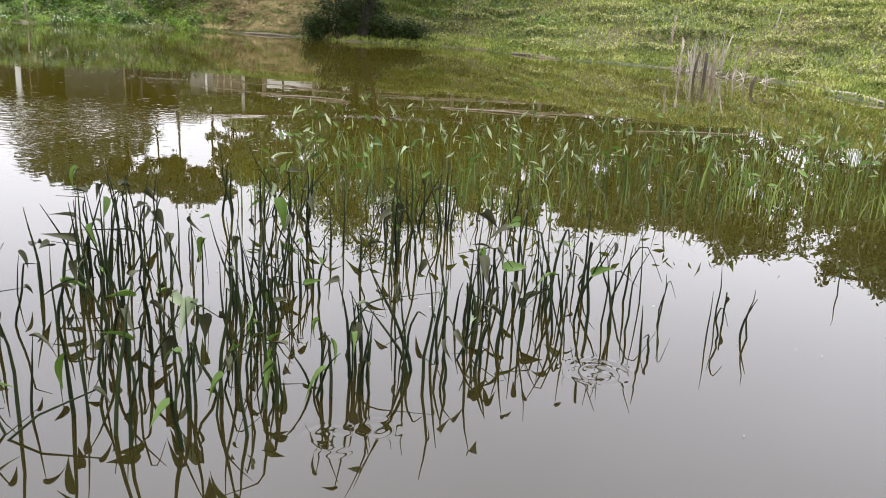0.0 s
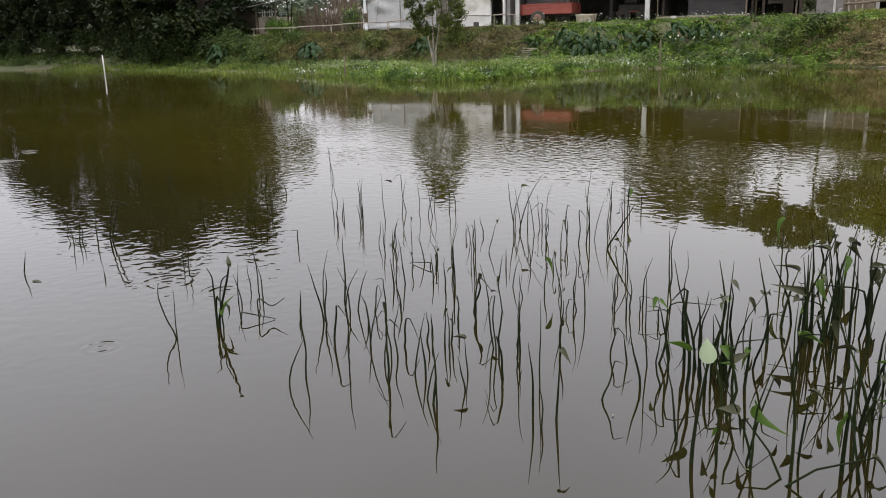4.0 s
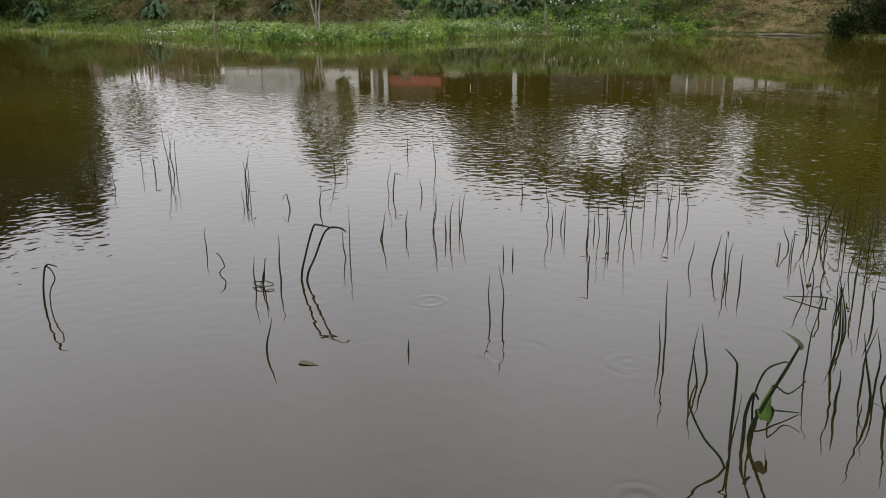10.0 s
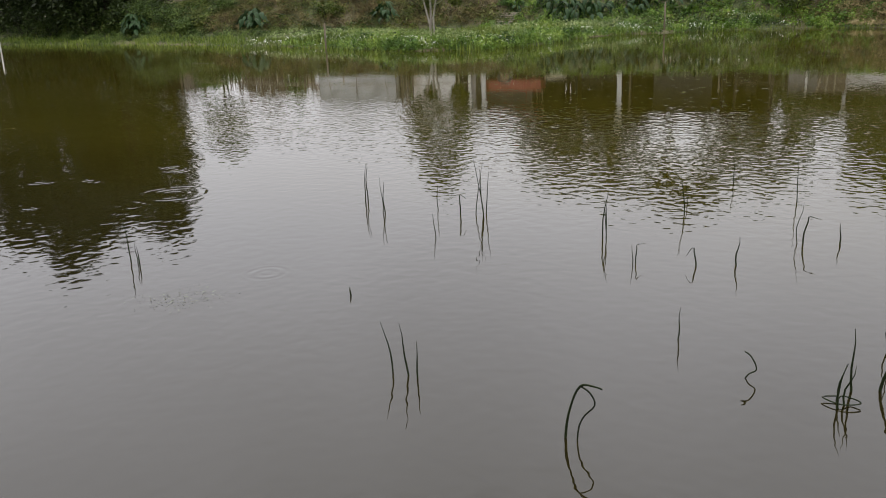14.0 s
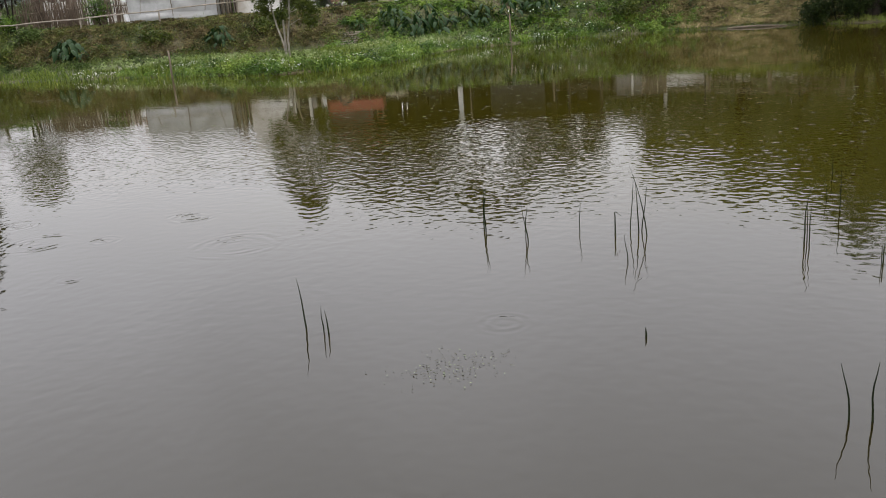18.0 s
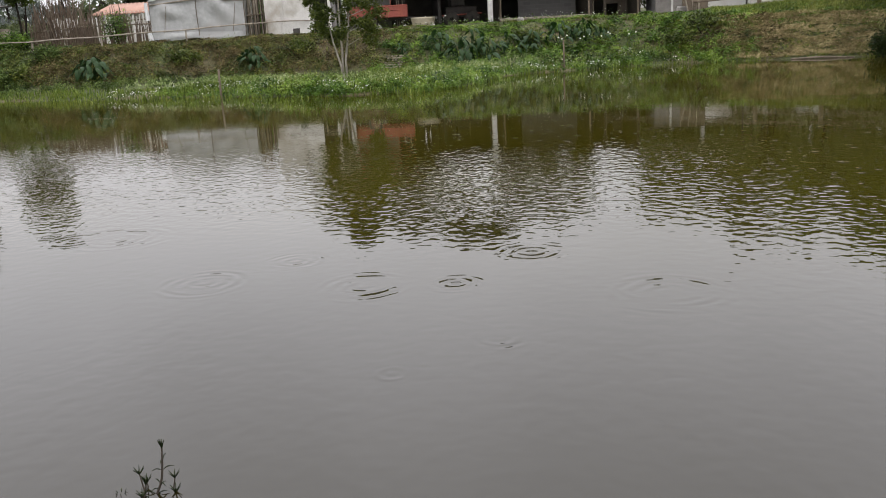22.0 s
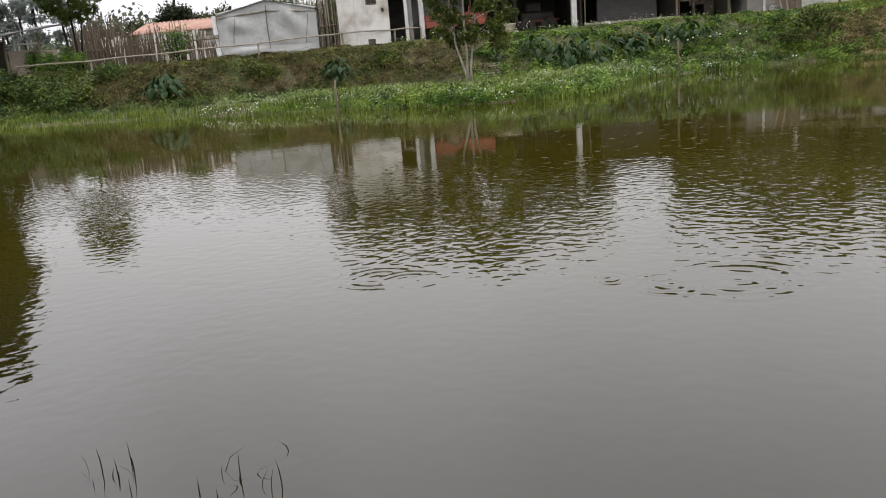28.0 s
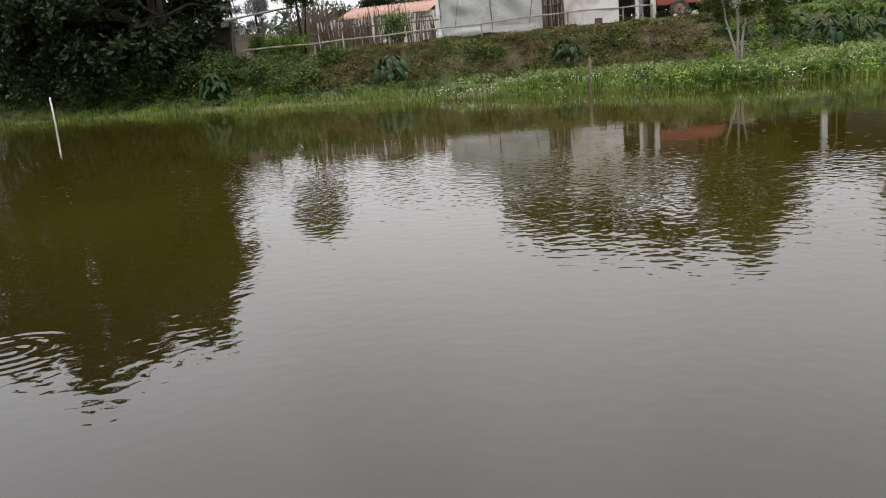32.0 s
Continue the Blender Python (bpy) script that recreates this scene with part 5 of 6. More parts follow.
weed_clumps("lush_weeds", "fresh green creeping plants below the barn", 380, -25, -9.5, -0.3, 4.6, 0.44, 0.42, 0.12, 100, LUSH, 0.4)
weed_clumps("spit_mound", "leafy mound of water plants at the tip of the spit", 150, -26.5, -19.5, -0.35, 0.7, 0.36, 0.46, 0.1, 90, LUSH, 0.4, SHORE)
weed_clumps("marsh_mat", "low leafy mat of water plants along the spit", 380, -31, -13, -0.35, 0.9, 0.34, 0.24, 0.08, 60, LUSH, 0.4, SHORE)
weed_clumps("bank_foot_weeds", "green weeds along the foot of the bank", 260, -56, -30, -0.8, 0.9, 0.36, 0.36, 0.1, 70, DEEP, 0.4)
weed_clumps("left_weeds", "deep green leafy plants below the huts", 620, -92, -40.5, 0.0, 4.6, 0.46, 0.6, 0.13, 80, DEEP, 0.45)
weed_clumps("slope_weeds", "scattered green weeds along the top of the slope", 170, -10.5, 4, 2.2, 5.5, 0.4, 0.22, 0.13, 26, LUSH, 0.4)
weed_clumps("brown_tussocks", "brown withered tussocks at the edge of the cut slope", 90, -11.5, -8.5, 0.2, 3.2, 0.4, 0.4, 0.15, 36, WEED_DRY, 0.25)
weed_clumps("straw_heaps", "golden dry straw raked over the slope", 680, -10.6, -4.4, 0.1, 3.4, 0.38, 0.13, 0.15, 46, STRAW, 0.14)
b = along_bank(4500, -56, -9, 0.2, 5.0, FOOT)
top = 1 - 0.7 * smooth(offset_from(FOOT, b[:, 0], b[:, 1]), 3.4, 4.6)
stuff("bank_grass", "uneven grass on the bank and its top", "grass", blade_mesh("bank_grass", b, rng.uniform(0.1, 0.36, len(b)) * top, 0.028, 0.6, 0.9), TURF)
b = along_bank(16000, -11, 0, 2.4, 7, FOOT)
stuff("verge_grass", "fresh green turf along the top of the slope", "grass", blade_mesh("verge_grass", b, rng.uniform(0.06, 0.2, len(b)), 0.035, 0.7, 1.0), TURF)
# Mown slope on the right, with straw lying in swathes.
b = along_bank(100000, -10, 24, 0.0, 10, SHORE, 10)
stuff("mown_grass", "short mown grass on the slope by the pond", "grass", blade_mesh("mown_grass", b, rng.uniform(0.05, 0.13, len(b)), 0.042, 0.9, 1.1), MOWN)
b = along_bank(90000, -5.5, 22, 0.2, 10, SHORE, 10)
d = offset_from(SHORE, b[:, 0], b[:, 1])
swathe = 0.7 * np.sin(d * 5.2 + 4.5 * wobble(b[:, 0], b[:, 1], 0.24) + 1.6 * wobble(b[:, 0] + d, b[:, 1], 0.9)) + 0.8 * wobble(b[:, 0] - 0.6 * b[:, 1], d * 1.7, 0.7)
b, lift = b[swathe > 0.35], np.clip(swathe[swathe > 0.35], 0, 1)
b[:, 2] += rng.uniform(0.02, 0.06, len(b)) + 0.17 * lift
stuff("mown_swathes", "pale cut grass lying in wavy swathes on the slope", "grass", blade_mesh("mown_swathes", b, rng.uniform(0.05, 0.12, len(b)), 0.035, 2.2, 1.6), CUTGREEN)
b = along_bank(10000, -6, 14, -0.15, 0.9, SHORE, 10)
b[:, 2] = np.maximum(b[:, 2], 0)
stuff("shore_grass", "longer grass fringing the waterline below the slope", "grass", blade_mesh("shore_grass", b, rng.uniform(0.05, 0.2, len(b)), 0.03, 0.6, 0.9), MOWN)


def bush(name, label, x, y, w, h, n, material, leaf=0.14, narrow=0.5):
    z = ground_at(x, y)
    t = thing(name, label, "bush", (x, y, z))
    for k in range(5):
        a = k * 1.26
        part("branch", Shape().tube([(0, 0, -0.15), (0.2 * w * math.cos(a), 0.2 * w * math.sin(a), h * 0.4), (0.42 * w * math.cos(a), 0.42 * w * math.sin(a), h * 0.72)], [0.03, 0.02, 0.01], 5), BARK, t)
    subs = clump_points((0, 0, h * 0.5), (w * 0.45, w * 0.4, h * 0.45), max(10, n // 24), 0.3)
    p = np.concatenate([c + rng.normal(0, 0.1 * (w + h) / 2, (24, 3)) for c in subs])
    p[:, 2] = np.maximum(p[:, 2], 0.02)
    link("leaves", leaf_mesh("leaves", p, leaf, 0.3, narrow, 0.8), material, t)
    return t


for x, y, w, h in ((-4.55, 33.5, 1.7, 1.9), (-5.3, 33.5, 1.2, 1.0), (-4.0, 33.0, 0.9, 1.5), (-2.7, 33.1, 1.3, 0.85), (-1.7, 33.3, 1.5, 0.6), (-3.3, 33.9, 1.4, 1.2)):
    bush("waterside_bush", "dark round bush at the foot of the spreading tree", x, y, w, h, 2600, SHRUB, 0.1)
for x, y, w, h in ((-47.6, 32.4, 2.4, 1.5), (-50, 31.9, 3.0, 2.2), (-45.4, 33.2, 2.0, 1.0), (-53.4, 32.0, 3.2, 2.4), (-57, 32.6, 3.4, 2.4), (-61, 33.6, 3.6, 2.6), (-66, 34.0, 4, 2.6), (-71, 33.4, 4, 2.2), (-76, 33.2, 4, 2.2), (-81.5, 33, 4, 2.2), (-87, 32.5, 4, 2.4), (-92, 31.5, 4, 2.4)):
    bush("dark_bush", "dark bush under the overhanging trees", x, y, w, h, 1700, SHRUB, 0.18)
for x, y, w, h in ((-43.4, 32.3, 2.3, 1.1), (-41.7, 31.5, 1.8, 0.8), (-45.6, 32.4, 2.4, 1.3), (-46.6, 33.4, 2.2, 1.3), (-40.6, 33.6, 1.7, 0.8)):
    bush("leafy_shrub", "deep green leafy shrub on the western bank", x, y, w, h, 2200, DEEP, 0.13, 0.4)
for x, y, w, h in ((-43.6, 35.3, 1.6, 1.0), (-44.9, 35.6, 1.4, 0.8), (-39.5, 37.6, 1.6, 1.6), (-47, 37.3, 1.4, 1.2), (-31.9, 39.3, 1.2, 1.9), (-33.2, 39.9, 1.3, 1.6)):
    bush("yard_bush", "loose green bush by the yard fence", x, y, w, h, 1500, LUSH, 0.11)
for x, y, w, h in ((-12.4, 36.9, 1.6, 0.8), (-11.4, 37.8, 1.8, 0.9), (-18.7, 36.2, 1.5, 0.8), (-41.0, 32.0, 1.4, 0.8), (-28.6, 34.6, 1.7, 0.8), (-33.5, 33.2, 1.5, 0.7)):
    bush("bank_bush", "low weedy bush on the bank", x, y, w, h, 900, WEED, 0.13)


def big_leaf(length, width):
    """A drooping heart-shaped leaf, folded along its rib."""
    s = Shape()
    rows = [(-0.12, 0.30), (0.0, 0.44), (0.2, 0.5), (0.45, 0.42), (0.72, 0.24), (1.0, 0.0)]
    for f, w in rows:
        z = -0.42 * f * f * length
        s.v += [(f * length, -w * width, z - 0.10 * w * width), (f * length, 0, z + 0.16 * w * width), (f * length, w * width, z - 0.10 * w * width)]
    for i in range(len(rows) - 1):
        k = 3 * i
        s.f += [[k, k + 1, k + 4, k + 3], [k + 1, k + 2, k + 5, k + 4]]
    return s


TARO_LEAF = big_leaf(0.4, 0.21).mesh("taro_leaf")
TARO_LEAF.materials.append(TARO)


def taro(x, y, n=12, size=1.0, label="clump of broad dark green taro leaves on the bank", material=TARO):
    t = thing("taro_plant", label, "plant", (x, y, ground_at(x, y)), group="taro plants on the bank")
    for k in range(n):
        a = k * 2.39996 + rng.normal(0, 0.3)
        f = math.sqrt((k + 0.5) / n)
        r = size * (0.05 + 0.6 * f) * rng.uniform(0.85, 1.15)
        h = size * (0.82 - 0.62 * f * f + rng.uniform(-0.1, 0.1))
        tip = (r * math.cos(a), 0.8 * r * math.sin(a), h)
        if k % 2 == 0:
            part("stalk", Shape().tube([(0, 0, -0.1), (0.4 * tip[0], 0.4 * tip[1], h * 0.6), tip], [0.022, 0.016, 0.01], 5), TARO, t)
        lf = new("leaf", TARO_LEAF)
        lf.parent = t
        lf.matrix_basis = Matrix.Translation(tip) @ Euler((rng.normal(0, 0.3), rng.uniform(0.2, 1.0), a + rng.normal(0, 0.5)), "XYZ").to_matrix().to_4x4() @ Matrix.Scale(size * rng.uniform(0.55, 0.95), 4)
    return t


for x, y, n, sz in ((-37.0, 31.7, 60, 1.3), (-30.2, 33.4, 40, 1.05), (-45.6, 31.6, 60, 1.35), (-24.0, 35.0, 14, 0.75),
                    (-21.3, 34.3, 26, 1.2), (-20.2, 34.5, 26, 1.25), (-22.3, 35.0, 20, 1.2), (-19.4, 35.2, 22, 1.15), (-21.0, 35.4, 18, 1.1),
                    (-18.5, 35.7, 22, 1.05), (-17.4, 36.4, 20, 1.2), (-16.3, 36.9, 18, 1.1), (-22.9, 35.5, 14, 0.8), (-15.6, 37.0, 14, 0.8), (-18.4, 35.5, 16, 0.85)):
    taro(x, y, n, sz)


b = []
for k in range(900):
    u, v = rng.uniform(-1.2, 14.0), rng.normal(-0.75, 0.22)
    q = BARN @ Vector((u, v, 0))
    b.append((q.x, q.y, ground_at(q.x, q.y) + abs(rng.normal(0.05, 0.12))))
stuff("barn_foot_weeds", "straggling weeds along the foot of the barn", "weeds", leaf_mesh("barn_foot_weeds", np.array(b), 0.11, 0.3, 0.4, 0.9), LUSH)
b = np.array(b[:150]) + np.array([0.05, -0.1, 0.16])
stuff("barn_foot_flowers", "small pale flowers along the foot of the barn", "flowers", leaf_mesh("barn_foot_flowers", b, 0.075, 0.2, 0.6, 1.0), BLOSSOM)
for u, v, w in ((2.0, -0.75, 0.16), (3.3, -0.7, 0.13), (8.9, -0.55, 0.18), (4.6, -0.75, 0.12), (1.2, -0.8, 0.1)):
    q = BARN @ Vector((u, v, 0))
    st = part("stone", Shape().lathe([(0.0, -0.6 * w), (0.9 * w, -0.4 * w), (w, 0.2 * w), (0.6 * w, 0.8 * w), (0.0, 0.9 * w)], 7), CONCRETE, None, "", True)
    st.location, st.rotation_euler = (q.x, q.y, ground_at(q.x, q.y) + 0.3 * w), (0.2, 0.1, u)
    tagged(st, "rough grey stone at the foot of the barn", "stone")


def lily(x, y):
    t = thing("arum_lily", "leafy plant with white trumpet flowers on the bank", "plant", (x, y, ground_at(x, y)), group="flowering plants")
    for k in range(9):
        a = k * 2.4
        lf = new("leaf", TARO_LEAF)
        lf.parent = t
        lf.matrix_basis = Matrix.Translation((0.12 * math.cos(a), 0.12 * math.sin(a), 0.25 + 0.03 * k)) @ Euler((0, -0.3, a)).to_matrix().to_4x4() @ Matrix.Scale(0.5, 4)
    for k in range(3):
        a = k * 2.1 + x
        h = 0.5 + 0.07 * k
        fl = part("flower", Shape().lathe([(0.006, 0), (0.012, 0.03), (0.025, 0.05), (0.036, 0.056)], 8, pose(0.2 * math.cos(a), 0.2 * math.sin(a), h, 50, 0, 40 * k)), BLOSSOM, t, "white flower")
        part("stalk", Shape().tube([(0, 0, 0), (0.2 * math.cos(a), 0.2 * math.sin(a), h)], 0.01, 5), MARSH, fl)
    return t


for x, y in ((-16.3, 36.2), (-14.4, 36.8), (-15.4, 36.5), (-17.2, 35.9)):
    lily(x, y)

# Logs and boards along the waterline.
for x, y, l, a, m in ((2.9, 29.0, 2.2, -50, OLDWOOD), (-7.3, 34.2, 2.2, -14, OLDWOOD), (9.05, 21.0, 2.4, -86, POLE), (9.0, 18.6, 2.2, -84, PALEBARK)):
    lg = part("shore_log", Shape().tube([(-l / 2, 0, 0.0), (0, 0.06, 0.03), (l / 2, 0, -0.01)], [0.035, 0.045, 0.03], 7), m, None, "", True)
    lg.location, lg.rotation_euler = (x, y, max(0.02, ground_at(x, y))), (0, 0, radians(a))
    tagged(lg, "pale driftwood log lying along the waterline", "log")

# ---- reeds ----


def curve(points, radii=0.004, cuts=4):
    """The line and its radii, rounded between the given points."""
    p = [Vector(q) for q in points]
    r = list(radii) if isinstance(radii, (list, tuple)) else [radii] * len(p)
    line, width = [], []
    for i in range(len(p) - 1):
        a, b, c, d = p[max(0, i - 1)], p[i], p[i + 1], p[min(len(p) - 1, i + 2)]
        for k in range(cuts):
            t = k / cuts
            q = 0.5 * ((2 * b) + (c - a) * t + (2 * a - 5 * b + 4 * c - d) * t * t + (3 * b - a - 3 * c + d) * t ** 3)
            line.append(tuple(q))
            width.append(r[i] + (r[i + 1] - r[i]) * t)
    return line + [tuple(p[-1])], width + [r[-1]]


def stem_points(h, lean, turn, kink=0.0, fold=0.0):
    """A reed from below the water to its tip, gently bowed; past kink of its height it bends over."""
    dx, dy = math.cos(turn), math.sin(turn)
    bow, phase = rng.normal(0, 0.035, 2) * h, rng.uniform(0, 6.28, 2)
    pts = [(0, 0, -0.35), (0, 0, 0)]
    top = kink if kink else 1.0
    for f in (0.18, 0.38, 0.58, 0.78, 1.0):
        q = f * top
        s = lean * h * (0.35 * q + 0.65 * q * q)
        w = math.sin(3.14 * f)
        pts.append((dx * s + bow[0] * w * math.cos(3.5 * f + phase[0]), dy * s + bow[1] * w * math.cos(3.5 * f + phase[1]), h * q))
    if kink:
        x, y, z = pts[-1]
        l = h * (1 - kink) * 1.4
        pts[-1] = (x - 0.06 * l * dx, y - 0.06 * l * dy, z - 0.06 * l)
        for f, g in ((0.12, 0.25), (0.4, 0.8), (1.0, 1.0)):
            pts.append((x + dx * l * f * math.cos(fold * g), y + dy * l * f * math.cos(fold * g), max(0.01, z - l * f * math.sin(fold * g))))
    return pts


def reed_leaf_shape(length, width, droop, cup, twist):
    """A pointed leaf with two lobes at its stalk, cupped along the rib and twisted towards its tip."""
    s = Shape()
    rows = [(-0.1, 0.3), (0.02, 0.46), (0.16, 0.5), (0.34, 0.44), (0.55, 0.31), (0.78, 0.14), (1.0, 0.01)]
    for f, w in rows:
        z = -droop * f * f * length
        a = twist * f
        for side in (-1, -0.5, 0, 0.5, 1):
            y, up = side * w * width, cup * (abs(side) ** 1.5) * w * width
            s.v.append((f * length, y * math.cos(a) - up * math.sin(a), z + y * math.sin(a) + up * math.cos(a)))
    for i in range(len(rows) - 1):
        for k in range(4):
            a = 5 * i + k
            s.f.append([a, a + 1, a + 6, a + 5])
    return s


LEAVES = []
for mat in (REEDLEAF, DEADLEAF, PALELEAF):
    LEAVES.append([])
    for length, width, droop, cup, twist in ((0.14, 0.07, 0.3, 0.5, 0.3), (0.15, 0.06, 0.6, 0.8, -0.6), (0.12, 0.055, 0.15, 1.0, 0.8), (0.13, 0.045, 0.9, 0.7, -0.3)):
        me = reed_leaf_shape(length, width, droop, cup, twist).mesh("reed_leaf")
        me.materials.append(mat)
        me.polygons.foreach_set("use_smooth", [True] * len(me.polygons))
        LEAVES[-1].append(me)


def put_leaf(parent, at, kind, size, turn, pitch, roll=0.0):
    lf = new("leaf", LEAVES[kind][int(rng.integers(4))])
    lf.parent = parent
    lf.matrix_basis = Matrix.Translation(at) @ Euler((roll, pitch, turn), "XYZ").to_matrix().to_4x4() @ Matrix.Scale(size, 4)
    return lf


def reed_clump(x, y, n, h, spread=0.08, leafy=0.0, kinked=0.25, lean=0.18, label="", r=0.0055):
    t = thing("reed_clump", label or "thin dark reed stems standing in still water", "reeds", (x, y, 0), group="reeds in the pond")
    for k in range(n):
        a, q = rng.uniform(0, 2 * np.pi), spread * math.sqrt(rng.uniform(0, 1))
        ox, oy = q * math.cos(a), q * math.sin(a)
        hh = h * rng.uniform(0.55, 1.1)
        turn = rng.uniform(0, 2 * np.pi)
        kink = rng.uniform(0.6, 0.9) if rng.uniform() < kinked else 0.0
        pts = stem_points(hh, abs(rng.normal(0, lean)), turn, kink, rng.uniform(0.1, 1.2))
        pts = [(p[0] + ox, p[1] + oy, p[2]) for p in pts]
        rr = r * rng.uniform(0.7, 1.2)
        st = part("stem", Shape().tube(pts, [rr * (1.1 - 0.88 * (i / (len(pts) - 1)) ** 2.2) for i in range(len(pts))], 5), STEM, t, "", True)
        if rng.uniform() < leafy:
            put_leaf(st, pts[-1], (0, 1, 1, 1)[int(rng.integers(4))], rng.uniform(0.3, 0.7), turn + rng.normal(0, 0.8), rng.uniform(-0.6, 1.2), rng.normal(0, 0.5))
    return t


# Single stems and small groups in the open water, from the reed bed westwards: place, stems, height.
LONE = [(-12.11, 3.13, 1, 0.29), (-11.96, 3.04, 2, 0.15), (-11.5, 5.25, 2, 0.38), (-11.1, 4.95, 2, 0.3), (-10.75, 5.22, 1, 0.33), (-10.5, 5.1, 1, 0.35), (-10.33, 5.13, 4, 0.5), (-10.36, 4.5, 1, 0.3),
        (-9.15, 4.9, 3, 0.35), (-8.82, 4.47, 2, 0.24), (-8.45, 4.55, 1, 0.24), (-8.22, 4.65, 1, 0.24), (-8.83, 5.8, 1, 0.35), (-8.88, 6.1, 1, 0.3), (-8.7, 7.0, 1, 0.4)]
LONE += [(-7.93, 5.3, 2, 0.3), (-7.7, 5.4, 1, 0.25), (-8.25, 3.33, 1, 0.24), (-7.45, 2.93, 3, 0.2), (-7.41, 3.08, 1, 0.3), (-7.3, 3.65, 2, 0.36), (-7.27, 4.1, 2, 0.27),
         (-7.2, 4.3, 1, 0.26), (-7.09, 4.4, 2, 0.28), (-6.9, 4.35, 2, 0.28), (-6.39, 4.95, 1, 0.34), (-5.97, 4.55, 1, 0.24), (-5.85, 4.75, 1, 0.3), (-5.74, 3.92, 1, 0.24)]
LONE += [(-5.11, 2.94, 1, 0.34), (-5.08, 3.02, 1, 0.36), (-4.91, 2.69, 2, 0.30), (-4.86, 2.87, 1, 0.30), (-5.97, 3.0, 2, 0.32), (-6.31, 4.0, 2, 0.12), (-9.25, 2.38, 2, 0.28), (-9.34, 2.4, 1, 0.24), (-6.82, 2.22, 1, 0.2), (-10.18, 3.17, 1, 0.07), (-6.2, 2.5, 1, 0.08), (-6.9, 5.78, 1, 0.25),
         (-8.12, 6.5, 1, 0.35), (-6.97, 4.6, 2, 0.3), (-4.64, 2.1, 1, 0.28), (-4.25, 2.65, 1, 0.12)]
for x, y, n, h in LONE:
    reed_clump(x, y, n, h, 0.02 + 0.025 * (n - 1), 0.0, 0.08, 0.13, r=0.0045)
# A stem folded into a flat ring, and one bent like an elbow.
ring_reed = thing("looped_reed", "thin reed stem folded into a flat loop on the water", "reeds", (-7.46, 2.95, 0), group="reeds in the pond")
part("stem", Shape().tube(*curve([(0, 0, -0.2), (0, 0, 0.015), (0.05, 0.03, 0.02), (0.09, 0.0, 0.018), (0.02, -0.04, 0.016), (-0.06, 0.0, 0.016), (0.0, 0.03, 0.02)], 0.003), 5), STEM, ring_reed, "", True)
elbow = thing("elbow_reed", "short reed stem bent like an elbow", "reeds", (-7.85, 3.03, 0), group="reeds in the pond")
part("stem", Shape().tube(*curve([(-0.05, 0, -0.2), (0.0, 0, 0.0), (0.045, 0, 0.05), (0.02, 0, 0.11), (-0.01, 0, 0.13)], 0.0035), 5), STEM, elbow, "", True)
# Denser groups nearer the bed: a near row, a thinner one behind it, and the stems farther out.
GROUPS = [(-6.18, 4.84, 4, 0.22), (-5.96, 4.98, 4, 0.42), (-5.76, 5.40, 4, 0.43), (-5.61, 5.50, 4, 0.46), (-5.08, 4.44, 3, 0.34), (-4.86, 4.16, 3, 0.27), (-4.83, 4.93, 4, 0.22), (-4.60, 5.32, 4, 0.47), (-4.55, 4.11, 3, 0.22), (-4.45, 3.56, 3, 0.34), (-4.42, 5.43, 4, 0.44), (-4.42, 4.53, 3, 0.35), (-4.33, 3.88, 3, 0.22), (-4.32, 3.10, 3, 0.46), (-4.23, 5.31, 4, 0.50), (-4.22, 4.22, 3, 0.31), (-4.20, 2.68, 3, 0.33), (-4.16, 6.43, 4, 0.36)]
GROUPS += [(-4.06, 3.01, 3, 0.28), (-4.01, 5.96, 4, 0.50), (-3.96, 3.74, 3, 0.28), (-3.90, 5.08, 4, 0.40), (-3.89, 3.12, 3, 0.35), (-3.83, 4.06, 3, 0.22), (-3.79, 4.38, 3, 0.22), (-3.77, 2.54, 3, 0.36), (-3.77, 5.38, 4, 0.41), (-3.57, 2.70, 3, 0.35), (-3.51, 2.18, 3, 0.37), (-3.50, 3.26, 3, 0.34), (-3.46, 3.93, 3, 0.22), (-3.38, 2.89, 3, 0.22), (-3.34, 2.52, 3, 0.36), (-3.29, 4.56, 3, 0.36), (-3.21, 2.96, 3, 0.22), (-3.19, 3.85, 3, 0.40)]
GROUPS += [(-3.05, 2.56, 3, 0.33), (-3.00, 3.84, 3, 0.23), (-2.94, 2.99, 3, 0.44), (-2.88, 2.42, 3, 0.37), (-2.84, 3.95, 3, 0.31), (-2.80, 3.09, 3, 0.40), (-2.75, 4.57, 3, 0.43), (-2.73, 2.75, 3, 0.43), (-2.63, 3.92, 3, 0.22), (-2.44, 3.38, 3, 0.30), (-2.35, 2.54, 3, 0.31), (-2.30, 3.42, 3, 0.50), (-2.25, 3.86, 3, 0.29), (-2.24, 2.94, 3, 0.32), (-2.15, 3.36, 3, 0.28), (-1.96, 3.38, 3, 0.50)]
for x, y, n, h in GROUPS:
    reed_clump(x, y, n, h, 0.09 + 0.03 * n, 0.06 if x < -3.5 else 0.16, 0.26, 0.17, "dark reed stems with a few drooping leaves in the water", 0.0052 if y < 3.6 else 0.0042)

